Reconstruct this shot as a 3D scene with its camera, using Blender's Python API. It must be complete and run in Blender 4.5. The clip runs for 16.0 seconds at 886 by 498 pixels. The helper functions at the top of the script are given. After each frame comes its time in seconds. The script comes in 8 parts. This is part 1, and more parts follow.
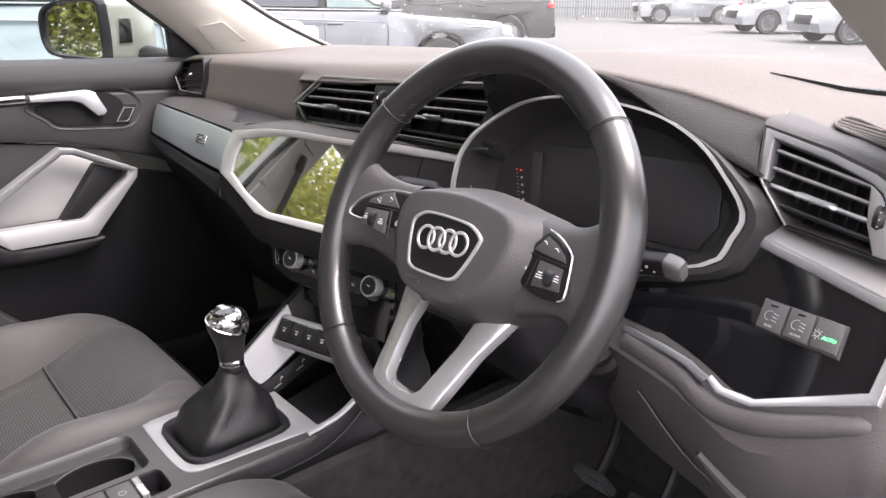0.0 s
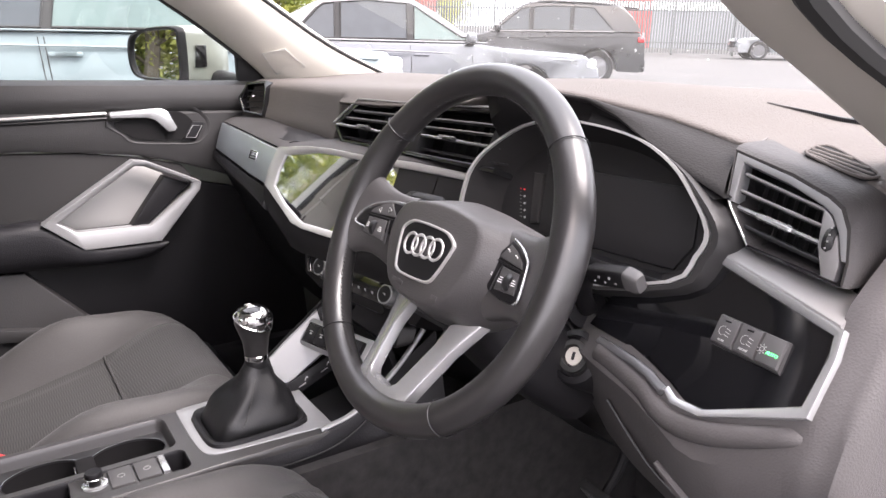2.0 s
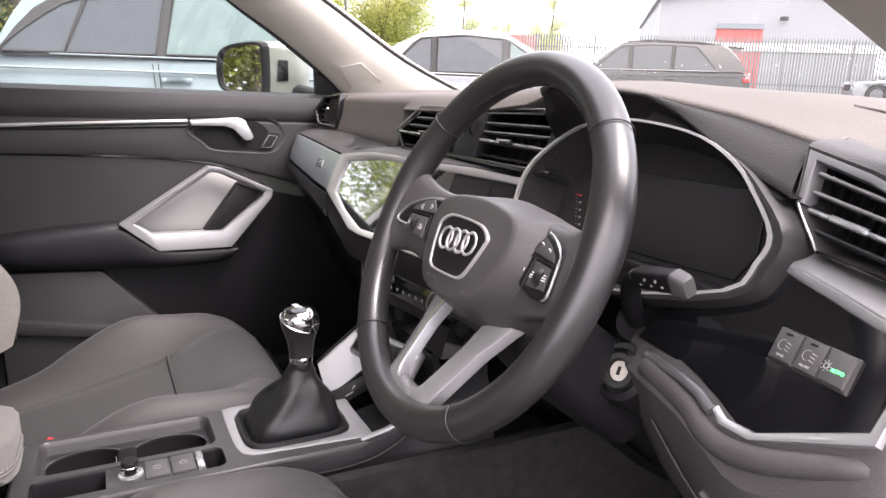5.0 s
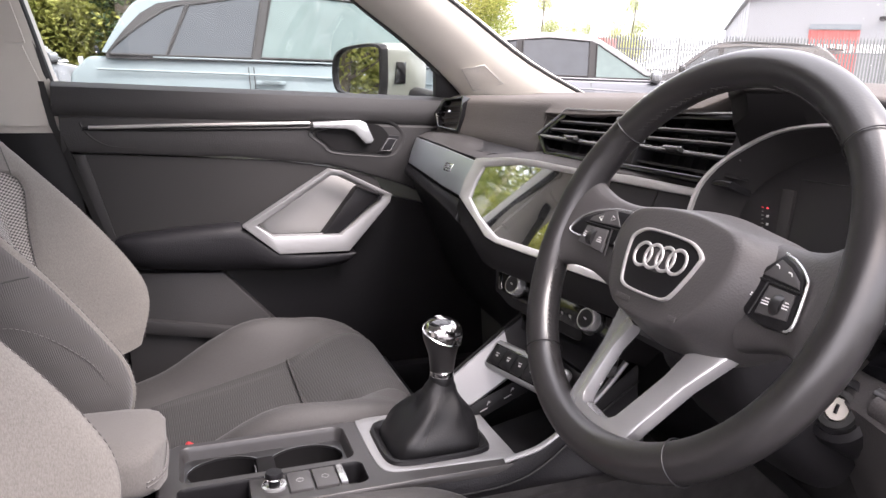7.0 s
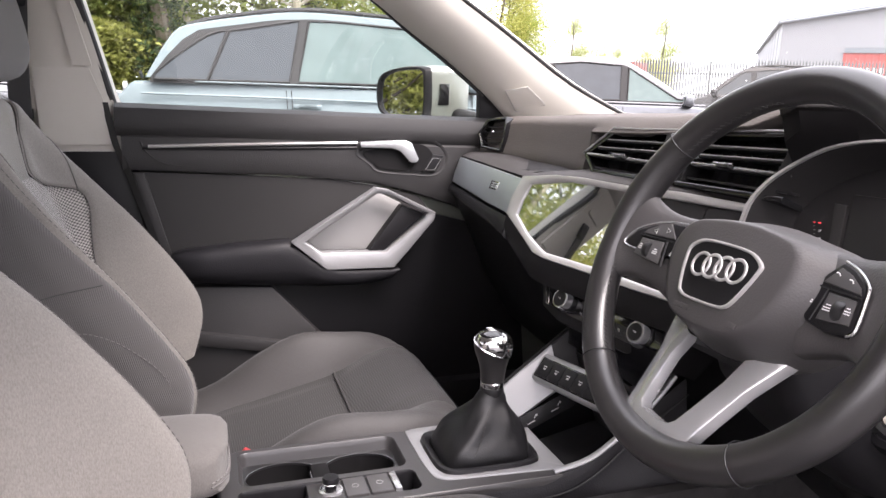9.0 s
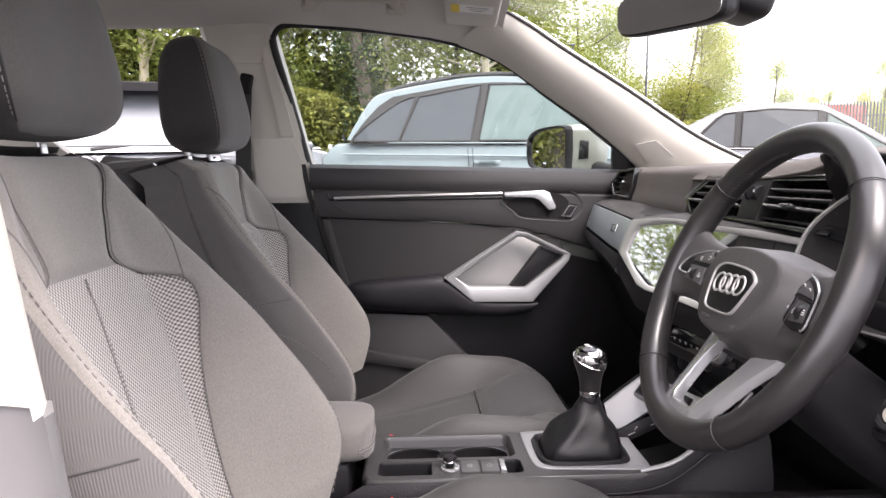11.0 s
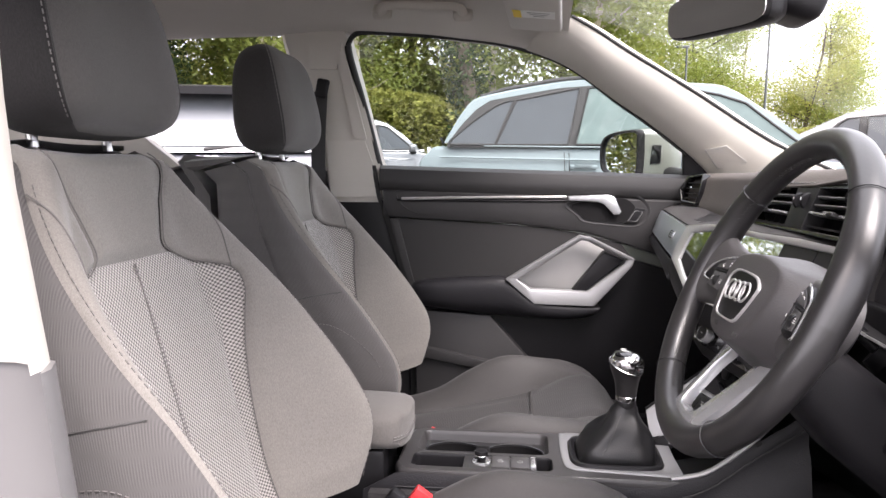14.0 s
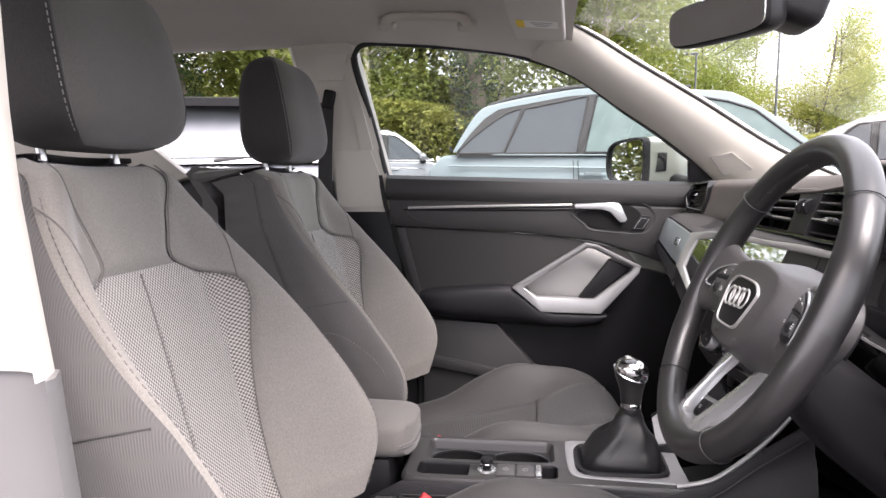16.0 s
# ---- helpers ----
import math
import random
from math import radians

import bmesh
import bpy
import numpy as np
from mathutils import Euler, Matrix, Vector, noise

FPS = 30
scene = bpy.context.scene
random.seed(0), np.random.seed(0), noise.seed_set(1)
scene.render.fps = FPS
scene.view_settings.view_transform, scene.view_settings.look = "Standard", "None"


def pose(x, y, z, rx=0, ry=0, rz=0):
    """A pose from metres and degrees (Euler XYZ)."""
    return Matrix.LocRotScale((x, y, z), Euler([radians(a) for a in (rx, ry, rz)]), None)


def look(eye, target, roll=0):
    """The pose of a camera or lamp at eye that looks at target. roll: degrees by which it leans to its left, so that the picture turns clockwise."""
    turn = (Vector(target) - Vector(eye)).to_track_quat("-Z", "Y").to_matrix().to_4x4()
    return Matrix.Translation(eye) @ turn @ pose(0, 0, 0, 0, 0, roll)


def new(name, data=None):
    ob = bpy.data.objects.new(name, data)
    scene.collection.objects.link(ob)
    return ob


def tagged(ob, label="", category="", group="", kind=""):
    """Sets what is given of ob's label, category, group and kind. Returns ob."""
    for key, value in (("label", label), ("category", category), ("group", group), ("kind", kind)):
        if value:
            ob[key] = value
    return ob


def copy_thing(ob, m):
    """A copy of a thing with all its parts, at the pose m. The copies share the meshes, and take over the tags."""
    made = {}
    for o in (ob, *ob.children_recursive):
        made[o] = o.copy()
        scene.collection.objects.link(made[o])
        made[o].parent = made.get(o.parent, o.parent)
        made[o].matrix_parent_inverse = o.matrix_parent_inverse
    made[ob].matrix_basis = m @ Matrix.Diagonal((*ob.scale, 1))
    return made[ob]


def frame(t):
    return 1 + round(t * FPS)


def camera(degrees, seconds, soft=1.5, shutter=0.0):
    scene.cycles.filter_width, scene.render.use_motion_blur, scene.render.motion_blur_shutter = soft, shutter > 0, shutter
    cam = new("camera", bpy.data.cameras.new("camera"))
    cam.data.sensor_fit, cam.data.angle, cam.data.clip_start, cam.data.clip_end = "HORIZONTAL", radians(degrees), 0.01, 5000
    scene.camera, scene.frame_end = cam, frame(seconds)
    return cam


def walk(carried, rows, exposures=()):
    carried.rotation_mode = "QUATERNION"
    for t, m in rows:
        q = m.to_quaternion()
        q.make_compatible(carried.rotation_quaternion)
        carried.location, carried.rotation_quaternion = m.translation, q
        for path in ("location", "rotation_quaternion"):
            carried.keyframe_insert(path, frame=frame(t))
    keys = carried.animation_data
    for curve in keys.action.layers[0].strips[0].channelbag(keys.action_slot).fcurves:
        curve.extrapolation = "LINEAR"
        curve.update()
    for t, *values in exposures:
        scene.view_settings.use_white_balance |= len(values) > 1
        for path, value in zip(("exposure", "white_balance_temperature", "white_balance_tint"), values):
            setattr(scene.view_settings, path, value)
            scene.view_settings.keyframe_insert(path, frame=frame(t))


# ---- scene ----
cam = camera(63.6, 16.0)
PATH = [
    (0, (-0.4338, -0.8610, 1.1563), (0.7878, 0.5974, 0.5392), -1.07),
    (0.5, (-0.4318, -0.8780, 1.1554), (0.7590, 0.6103, 0.5496), -0.73),
    (1, (-0.4167, -0.9040, 1.1530), (0.7321, 0.6253, 0.5685), -0.49),
    (1.5, (-0.4007, -0.9400, 1.1527), (0.6999, 0.6331, 0.5922), -0.45),
    (2, (-0.3905, -0.9710, 1.1492), (0.6610, 0.6444, 0.6154), -0.31),
    (2.5, (-0.3821, -1.0020, 1.1405), (0.6229, 0.6509, 0.6329), -0.28),
    (3, (-0.3736, -1.0160, 1.1279), (0.5955, 0.6649, 0.6427), -0.25),
    (3.2, (-0.3723, -1.0190, 1.1219), (0.5871, 0.6708, 0.6484), 0.05),
    (5.3, (-0.3252, -0.9620, 1.0990), (0.4896, 0.8124, 0.6660), 0.84),
    (5.5, (-0.3323, -0.9550, 1.0997), (0.4603, 0.8300, 0.6688), 0.95),
    (6, (-0.3623, -0.9210, 1.0993), (0.3762, 0.8872, 0.6691), 0.88),
    (6.5, (-0.3903, -0.8920, 1.0991), (0.3020, 0.9349, 0.6710), 0.9),
    (7, (-0.4072, -0.8780, 1.0964), (0.2541, 0.9597, 0.6659), 0.82),
    (7.5, (-0.4229, -0.8680, 1.0897), (0.2295, 0.9733, 0.6607), 0.82),
    (8, (-0.4430, -0.8560, 1.0918), (0.2190, 0.9847, 0.6751), 0.91),
    (8.2, (-0.4599, -0.8490, 1.0881), (0.2056, 0.9919, 0.6778), 1.01),
    (10.3, (-0.4130, -1.0900, 1.0911), (-0.1431, 0.8734, 0.8227), -0.2),
    (10.5, (-0.4070, -1.1200, 1.0914), (-0.1947, 0.8524, 0.8374), -0.39),
    (11, (-0.3789, -1.1570, 1.0896), (-0.3001, 0.8290, 0.8668), -0.59),
    (11.5, (-0.3457, -1.1480, 1.0871), (-0.3678, 0.8412, 0.8809), -0.49),
    (12, (-0.3126, -1.1510, 1.0855), (-0.4069, 0.8364, 0.8822), -0.19),
    (12.5, (-0.2873, -1.1710, 1.0786), (-0.4313, 0.8128, 0.8691), 0.11),
    (13, (-0.2734, -1.1860, 1.0802), (-0.4511, 0.7944, 0.8643), 0.2),
    (13.5, (-0.2684, -1.1900, 1.0814), (-0.4702, 0.7880, 0.8654), 0.2),
    (14, (-0.2656, -1.1930, 1.0866), (-0.4817, 0.7839, 0.8738), 0.3),
    (14.5, (-0.2616, -1.1970, 1.0857), (-0.4859, 0.7798, 0.8808), 0.2),
    (15, (-0.2556, -1.2010, 1.0860), (-0.4880, 0.7752, 0.8847), 0.19),
    (15.5, (-0.2536, -1.2030, 1.0851), (-0.4933, 0.7730, 0.8904), -0.01),
    (16, (-0.2527, -1.2000, 1.0871), (-0.4997, 0.7758, 0.8992), -0.21),
]
walk(cam, [(t, look(eye, target, roll)) for t, eye, target, roll in PATH], exposures=[(0, 2.66, 6450, 20), (6, 2.54, 6500, 22), (10, 2.42, 6480, 21), (12, 2.31, 6470, 20), (16, 2.32, 6450, 20)])

# ---- light ----
world = bpy.data.worlds.new("overcast_sky")
scene.world = world
world.use_nodes = True
wn, wl = world.node_tree.nodes, world.node_tree.links
sky = wn.new("ShaderNodeTexSky")
sky.sky_type, sky.sun_disc = "NISHITA", False
sky.sun_elevation, sky.sun_rotation = radians(52), radians(217.4)
sky.air_density, sky.dust_density, sky.ozone_density = 1.0, 6.0, 0.6
veil = wn.new("ShaderNodeMix")
veil.data_type = "RGBA"
veil.inputs["Factor"].default_value = 0.72
wl.new(sky.outputs["Color"], veil.inputs["A"])
veil.inputs["B"].default_value = (11.5, 11.7, 12.0, 1)
wl.new(veil.outputs["Result"], wn["Background"].inputs["Color"])
wn["Background"].inputs["Strength"].default_value = 0.085
sun_data = bpy.data.lights.new("sun", "SUN")
sun_data.energy, sun_data.angle, sun_data.color = 2.0, radians(40), (1.0, 0.95, 0.88)
sun = new("sun", sun_data)
sun.matrix_world = look((0, 0, 12), (-0.42, 0.55, 12 - 0.90))


# ---- materials ----
def mat(name, color, rough=0.5, metal=0.0, var=0.12, scale=6.0, bump=0.0, grain=300.0, coat=0.0, spec=0.5, sheen=0.0,
        voronoi=False, rough_var=0.08, island=0.0, random_ob=0.0, weave=0.0):
    m = bpy.data.materials.new(name)
    m.use_nodes = True
    n, l = m.node_tree.nodes, m.node_tree.links
    b = n["Principled BSDF"]
    b.inputs["Roughness"].default_value, b.inputs["Metallic"].default_value = rough, metal
    b.inputs["Coat Weight"].default_value, b.inputs["Specular IOR Level"].default_value = coat, spec
    b.inputs["Coat Roughness"].default_value = 0.06
    b.inputs["Sheen Weight"].default_value = sheen
    b.inputs["Sheen Roughness"].default_value = 0.5
    tc = n.new("ShaderNodeTexCoord")
    big = n.new("ShaderNodeTexNoise")
    big.inputs["Scale"].default_value, big.inputs["Detail"].default_value = scale, 5.0
    l.new(tc.outputs["Object"], big.inputs["Vector"])
    hsv = n.new("ShaderNodeHueSaturation")
    hsv.inputs["Color"].default_value = (*color, 1)
    ramp = n.new("ShaderNodeMapRange")
    ramp.inputs["From Min"].default_value, ramp.inputs["From Max"].default_value = 0.25, 0.75
    ramp.inputs["To Min"].default_value, ramp.inputs["To Max"].default_value = 1 - var, 1 + var
    l.new(big.outputs["Fac"], ramp.inputs["Value"])
    value = ramp.outputs["Result"]
    for amount, kind, out in ((island, "ShaderNodeNewGeometry", "Random Per Island"), (random_ob, "ShaderNodeObjectInfo", "Random")):
        if amount:
            src = n.new(kind)
            r2 = n.new("ShaderNodeMapRange")
            r2.inputs["To Min"].default_value, r2.inputs["To Max"].default_value = 1 - amount, 1 + amount
            l.new(src.outputs[out], r2.inputs["Value"])
            mul = n.new("ShaderNodeMath")
            mul.operation = "MULTIPLY"
            l.new(value, mul.inputs[0])
            l.new(r2.outputs["Result"], mul.inputs[1])
            value = mul.outputs["Value"]
    if weave:
        fine = n.new("ShaderNodeTexNoise")
        fine.inputs["Scale"].default_value, fine.inputs["Detail"].default_value = 750.0, 2.0
        squeeze = n.new("ShaderNodeMapping")
        squeeze.inputs["Scale"].default_value = (1.0, 1.0, 0.35)
        l.new(tc.outputs["Object"], squeeze.inputs["Vector"])
        l.new(squeeze.outputs["Vector"], fine.inputs["Vector"])
        r3 = n.new("ShaderNodeMapRange")
        r3.inputs["From Min"].default_value, r3.inputs["From Max"].default_value = 0.3, 0.7
        r3.inputs["To Min"].default_value, r3.inputs["To Max"].default_value = 1 - weave, 1 + weave
        l.new(fine.outputs["Fac"], r3.inputs["Value"])
        mul = n.new("ShaderNodeMath")
        mul.operation = "MULTIPLY"
        l.new(value, mul.inputs[0])
        l.new(r3.outputs["Result"], mul.inputs[1])
        value = mul.outputs["Value"]
    l.new(value, hsv.inputs["Value"])
    l.new(hsv.outputs["Color"], b.inputs["Base Color"])
    rr = n.new("ShaderNodeMapRange")
    rr.inputs["To Min"].default_value, rr.inputs["To Max"].default_value = max(0.0, rough - rough_var), min(1.0, rough + rough_var)
    l.new(big.outputs["Fac"], rr.inputs["Value"])
    l.new(rr.outputs["Result"], b.inputs["Roughness"])
    if bump:
        tex = n.new("ShaderNodeTexVoronoi" if voronoi else "ShaderNodeTexNoise")
        tex.inputs["Scale"].default_value = grain
        l.new(tc.outputs["Object"], tex.inputs["Vector"])
        bn = n.new("ShaderNodeBump")
        bn.inputs["Strength"].default_value, bn.inputs["Distance"].default_value = bump, 0.0012
        l.new(tex.outputs["Distance" if voronoi else "Fac"], bn.inputs["Height"])
        l.new(bn.outputs["Normal"], b.inputs["Normal"])
    return m


def woven(name, dark, light, pitch_a, pitch_b, axis_a, axis_b, rough=0.85, bump=0.5, sheen=0.3):
    """A cloth of two crossing ribs; the axes are directions in metres."""
    m = mat(name, light, rough, 0, 0.08, 5.0, sheen=sheen, spec=0.25)
    n, l = m.node_tree.nodes, m.node_tree.links
    b, hsv = n["Principled BSDF"], [k for k in n if k.bl_idname == "ShaderNodeHueSaturation"][0]
    tc = [k for k in n if k.bl_idname == "ShaderNodeTexCoord"][0]
    waves = []
    for pitch, axis in ((pitch_a, axis_a), (pitch_b, axis_b)):
        dot = n.new("ShaderNodeVectorMath")
        dot.operation = "DOT_PRODUCT"
        dot.inputs[1].default_value = [v * 2 * math.pi / pitch for v in axis]
        l.new(tc.outputs["Object"], dot.inputs[0])
        sine = n.new("ShaderNodeMath")
        sine.operation = "SINE"
        l.new(dot.outputs["Value"], sine.inputs[0])
        waves.append(sine)
    mul = n.new("ShaderNodeMath")
    mul.operation = "MULTIPLY"
    l.new(waves[0].outputs[0], mul.inputs[0])
    l.new(waves[1].outputs[0], mul.inputs[1])
    mr = n.new("ShaderNodeMapRange")
    mr.inputs["From Min"].default_value, mr.inputs["From Max"].default_value = -0.7, 0.7
    l.new(mul.outputs[0], mr.inputs["Value"])
    mix = n.new("ShaderNodeMix")
    mix.data_type = "RGBA"
    mix.inputs["A"].default_value, mix.inputs["B"].default_value = (*dark, 1), (*light, 1)
    l.new(mr.outputs["Result"], mix.inputs["Factor"])
    l.new(mix.outputs["Result"], hsv.inputs["Color"])
    bn = n.new("ShaderNodeBump")
    bn.inputs["Strength"].default_value, bn.inputs["Distance"].default_value = bump, 0.0008
    l.new(mul.outputs[0], bn.inputs["Height"])
    l.new(bn.outputs["Normal"], b.inputs["Normal"])
    return m


def glass_mat(name, tint=(0.95, 0.97, 0.96), rough=0.0, gloss=0.30, haze=0.0):
    """Thin glazing: clear, with a mirror gloss that rises at grazing angles and a pale film for veiling haze."""
    m = bpy.data.materials.new(name)
    m.use_nodes = True
    n, l = m.node_tree.nodes, m.node_tree.links
    n.remove(n["Principled BSDF"])
    tr, gl, mx, lw = n.new("ShaderNodeBsdfTransparent"), n.new("ShaderNodeBsdfGlossy"), n.new("ShaderNodeMixShader"), n.new("ShaderNodeLayerWeight")
    tr.inputs["Color"].default_value = (*tint, 1)
    gl.inputs["Roughness"].default_value = rough
    gl.inputs["Color"].default_value = (0.9, 0.9, 0.9, 1)
    pw = n.new("ShaderNodeMath")
    pw.operation = "POWER"
    pw.inputs[1].default_value = 5.0
    ma = n.new("ShaderNodeMath")
    ma.operation = "MULTIPLY_ADD"
    ma.inputs[1].default_value, ma.inputs[2].default_value = gloss, 0.15 * gloss
    l.new(lw.outputs["Facing"], pw.inputs[0])
    l.new(pw.outputs[0], ma.inputs[0])
    l.new(ma.outputs[0], mx.inputs["Fac"])
    l.new(tr.outputs[0], mx.inputs[1])
    l.new(gl.outputs[0], mx.inputs[2])
    # pale translucent film that stands in for the dashboard's veiling reflection
    if haze:
        film, dx, nz, rg = n.new("ShaderNodeBsdfTranslucent"), n.new("ShaderNodeMixShader"), n.new("ShaderNodeTexNoise"), n.new("ShaderNodeMapRange")
        film.inputs["Color"].default_value = (0.86, 0.86, 0.84, 1)
        nz.inputs["Scale"].default_value, nz.inputs["Detail"].default_value = 5.0, 5.0
        rg.inputs["To Min"].default_value, rg.inputs["To Max"].default_value = 0.3 * haze, 1.7 * haze
        l.new(nz.outputs["Fac"], rg.inputs["Value"])
        l.new(rg.outputs["Result"], dx.inputs["Fac"])
        l.new(mx.outputs[0], dx.inputs[1])
        l.new(film.outputs[0], dx.inputs[2])
        mx = dx
    l.new(mx.outputs[0], n["Material Output"].inputs["Surface"])
    return m


def glow(name, color, strength):
    m = bpy.data.materials.new(name)
    m.use_nodes = True
    b = m.node_tree.nodes["Principled BSDF"]
    b.inputs["Base Color"].default_value = (*color, 1)
    b.inputs["Emission Color"].default_value, b.inputs["Emission Strength"].default_value = (*color, 1), strength
    return m


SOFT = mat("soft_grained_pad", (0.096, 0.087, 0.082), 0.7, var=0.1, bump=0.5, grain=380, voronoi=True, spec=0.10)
HARD = mat("hard_black_plastic", (0.0110, 0.0106, 0.0118), 0.42, var=0.1, bump=0.15, grain=700, spec=0.2)
DOORP = mat("door_soft_plastic", (0.025, 0.024, 0.0245), 0.52, var=0.08, bump=0.25, grain=500, voronoi=True, spec=0.35)
LEATHER = mat("smooth_leather", (0.019, 0.018, 0.0187), 0.32, var=0.12, bump=0.05, grain=600, voronoi=True, spec=0.75)
HUBMAT = mat("hub_vinyl", (0.052, 0.049, 0.0497), 0.45, var=0.06, bump=0.15, grain=520, voronoi=True)
BOOT = mat("gear_boot_leather", (0.0055, 0.0055, 0.0065), 0.45, var=0.15, bump=0.15, grain=420, voronoi=True)
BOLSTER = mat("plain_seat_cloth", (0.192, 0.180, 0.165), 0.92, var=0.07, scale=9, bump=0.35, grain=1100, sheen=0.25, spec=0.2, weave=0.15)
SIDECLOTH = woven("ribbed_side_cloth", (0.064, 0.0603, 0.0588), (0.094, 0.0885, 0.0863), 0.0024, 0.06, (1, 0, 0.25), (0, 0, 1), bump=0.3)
MESH = woven("sport_mesh_cloth", (0.060, 0.056, 0.053), (0.46, 0.432, 0.405), 0.0064, 0.0064, (0, 1, 0), (-0.26, 0, 0.965), bump=0.8)
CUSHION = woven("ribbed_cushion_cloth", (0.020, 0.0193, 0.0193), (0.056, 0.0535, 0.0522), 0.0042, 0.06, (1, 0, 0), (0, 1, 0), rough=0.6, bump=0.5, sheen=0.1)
# darker than HEADFRONT: shade on the headrest's sides is put into the colour
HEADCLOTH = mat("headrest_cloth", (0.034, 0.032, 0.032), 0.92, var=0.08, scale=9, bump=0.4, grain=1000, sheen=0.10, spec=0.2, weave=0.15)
THREAD = mat("grey_thread", (0.20, 0.188, 0.182), 0.8, var=0.2, scale=80)
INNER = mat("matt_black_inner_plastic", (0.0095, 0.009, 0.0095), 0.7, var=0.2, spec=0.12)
# the headrest's cloth again, paler for the daylight on its front
HEADFRONT = mat("lit_headrest_cloth", (0.088, 0.083, 0.079), 0.9, var=0.07, scale=9, bump=0.35, grain=1000, sheen=0.2, spec=0.2, weave=0.12)
ARMCLOTH = mat("armrest_cloth", (0.140, 0.131, 0.123), 0.85, var=0.07, scale=9, bump=0.35, grain=1000, sheen=0.15, spec=0.2, weave=0.12)
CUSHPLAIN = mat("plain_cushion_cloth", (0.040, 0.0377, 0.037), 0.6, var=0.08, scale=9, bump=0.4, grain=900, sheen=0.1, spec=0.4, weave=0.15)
GRAIN = mat("dark_grained_leatherette", (0.040, 0.0375, 0.0375), 0.55, var=0.1, bump=0.28, grain=420, voronoi=True, spec=0.22)
# paler grey than the door plastic: veiling glare is put into its colour
KNEE = mat("glare_pale_knee_plastic", (0.062, 0.058, 0.0585), 0.55, var=0.1, bump=0.22, grain=480, voronoi=True, spec=0.3)
CONSOLESIDE = mat("black_grained_console", (0.012, 0.0115, 0.0135), 0.5, var=0.1, bump=0.3, grain=420, voronoi=True, spec=0.3)
DECK = mat("satin_grey_console", (0.039, 0.0373, 0.038), 0.36, var=0.06, bump=0.08, grain=600, spec=0.5)
SEAM = mat("seam_shadow_cloth", (0.125, 0.117, 0.113), 0.9, var=0.1)
DTHREAD = mat("dark_thread", (0.045, 0.043, 0.042), 0.7, var=0.2, scale=80)
SILVER = mat("satin_silver_trim", (0.50, 0.505, 0.515), 0.25, 0.72, var=0.05, scale=9, bump=0.05, grain=900, rough_var=0.05)
BRUSHED = mat("matt_aluminium", (0.42, 0.46, 0.48), 0.38, 0.75, var=0.05, scale=12, bump=0.06, grain=1200)
SILPAINT = mat("silver_grey_plastic", (0.27, 0.27, 0.275), 0.36, 0.35, var=0.05, scale=8)
BRIGHT = mat("bright_satin_strip", (0.52, 0.515, 0.51), 0.3, 0.5, var=0.03, scale=9)
CHROME = mat("chrome", (0.80, 0.80, 0.81), 0.14, 1.0, var=0.02, rough_var=0.02)
GLOSS = mat("gloss_black", (0.006, 0.006, 0.007), 0.07, var=0.3, coat=0.6, rough_var=0.03)
SCREEN = mat("dark_display_glass", (0.010, 0.011, 0.012), 0.02, var=0.1, coat=1.0, spec=1.0, rough_var=0.008)
SCREEN.node_tree.nodes["Principled BSDF"].inputs["IOR"].default_value = 3.0
SCREEN.node_tree.nodes["Principled BSDF"].inputs["Coat IOR"].default_value = 1.9
VENT = mat("vent_black", (0.006, 0.006, 0.007), 0.45, var=0.2)
SLAT = mat("vent_slat_plastic", (0.016, 0.016, 0.017), 0.35, var=0.1)
HEADLINER = mat("grey_headliner_cloth", (0.56, 0.535, 0.50), 0.95, var=0.05, bump=0.3, grain=600, sheen=0.2)
PILLAR = mat("pale_grey_pillar_plastic", (0.50, 0.475, 0.43), 0.6, var=0.04, bump=0.12, grain=500)
CARPET = mat("black_carpet", (0.036, 0.0345, 0.035), 0.98, var=0.3, scale=40, bump=0.8, grain=900, spec=0.1)
RUBBER = mat("black_rubber", (0.018, 0.018, 0.018), 0.75, var=0.2)
WHITEINK = mat("white_print", (0.75, 0.75, 0.74), 0.6, var=0.03)
GREYINK = mat("grey_print", (0.30, 0.30, 0.30), 0.6, var=0.05)
GREENGLOW = glow("green_lamp", (0.06, 0.85, 0.18), 0.8)
REDGLOW = glow("red_lamp", (0.75, 0.04, 0.05), 0.2)
DISPLAY = mat("switched_off_display", (0.019, 0.0183, 0.0195), 0.35, var=0.1, spec=0.3)
GREYLIP = mat("dark_satin_lip", (0.12, 0.12, 0.125), 0.25, 0.6, var=0.05)
BEZEL = mat("dark_satin_bezel", (0.024, 0.023, 0.0235), 0.45, var=0.08, bump=0.1, grain=500, spec=0.3)
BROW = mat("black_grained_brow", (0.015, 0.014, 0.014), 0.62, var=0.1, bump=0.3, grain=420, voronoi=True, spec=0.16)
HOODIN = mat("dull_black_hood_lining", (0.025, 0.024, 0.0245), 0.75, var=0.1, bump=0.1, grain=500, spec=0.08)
INSERT = mat("dark_grey_leatherette", (0.023, 0.022, 0.022), 0.62, var=0.1, scale=4, bump=0.12, grain=520, voronoi=True, spec=0.3)
POCKET = mat("smooth_silver_grey_panel", (0.30, 0.295, 0.29), 0.5, 0.15, var=0.05)
PANELGREY = mat("smooth_grey_panel", (0.19, 0.185, 0.185), 0.4, 0.2, var=0.05)
SWITCH = mat("mid_grey_switch_plastic", (0.062, 0.060, 0.061), 0.5, var=0.05)
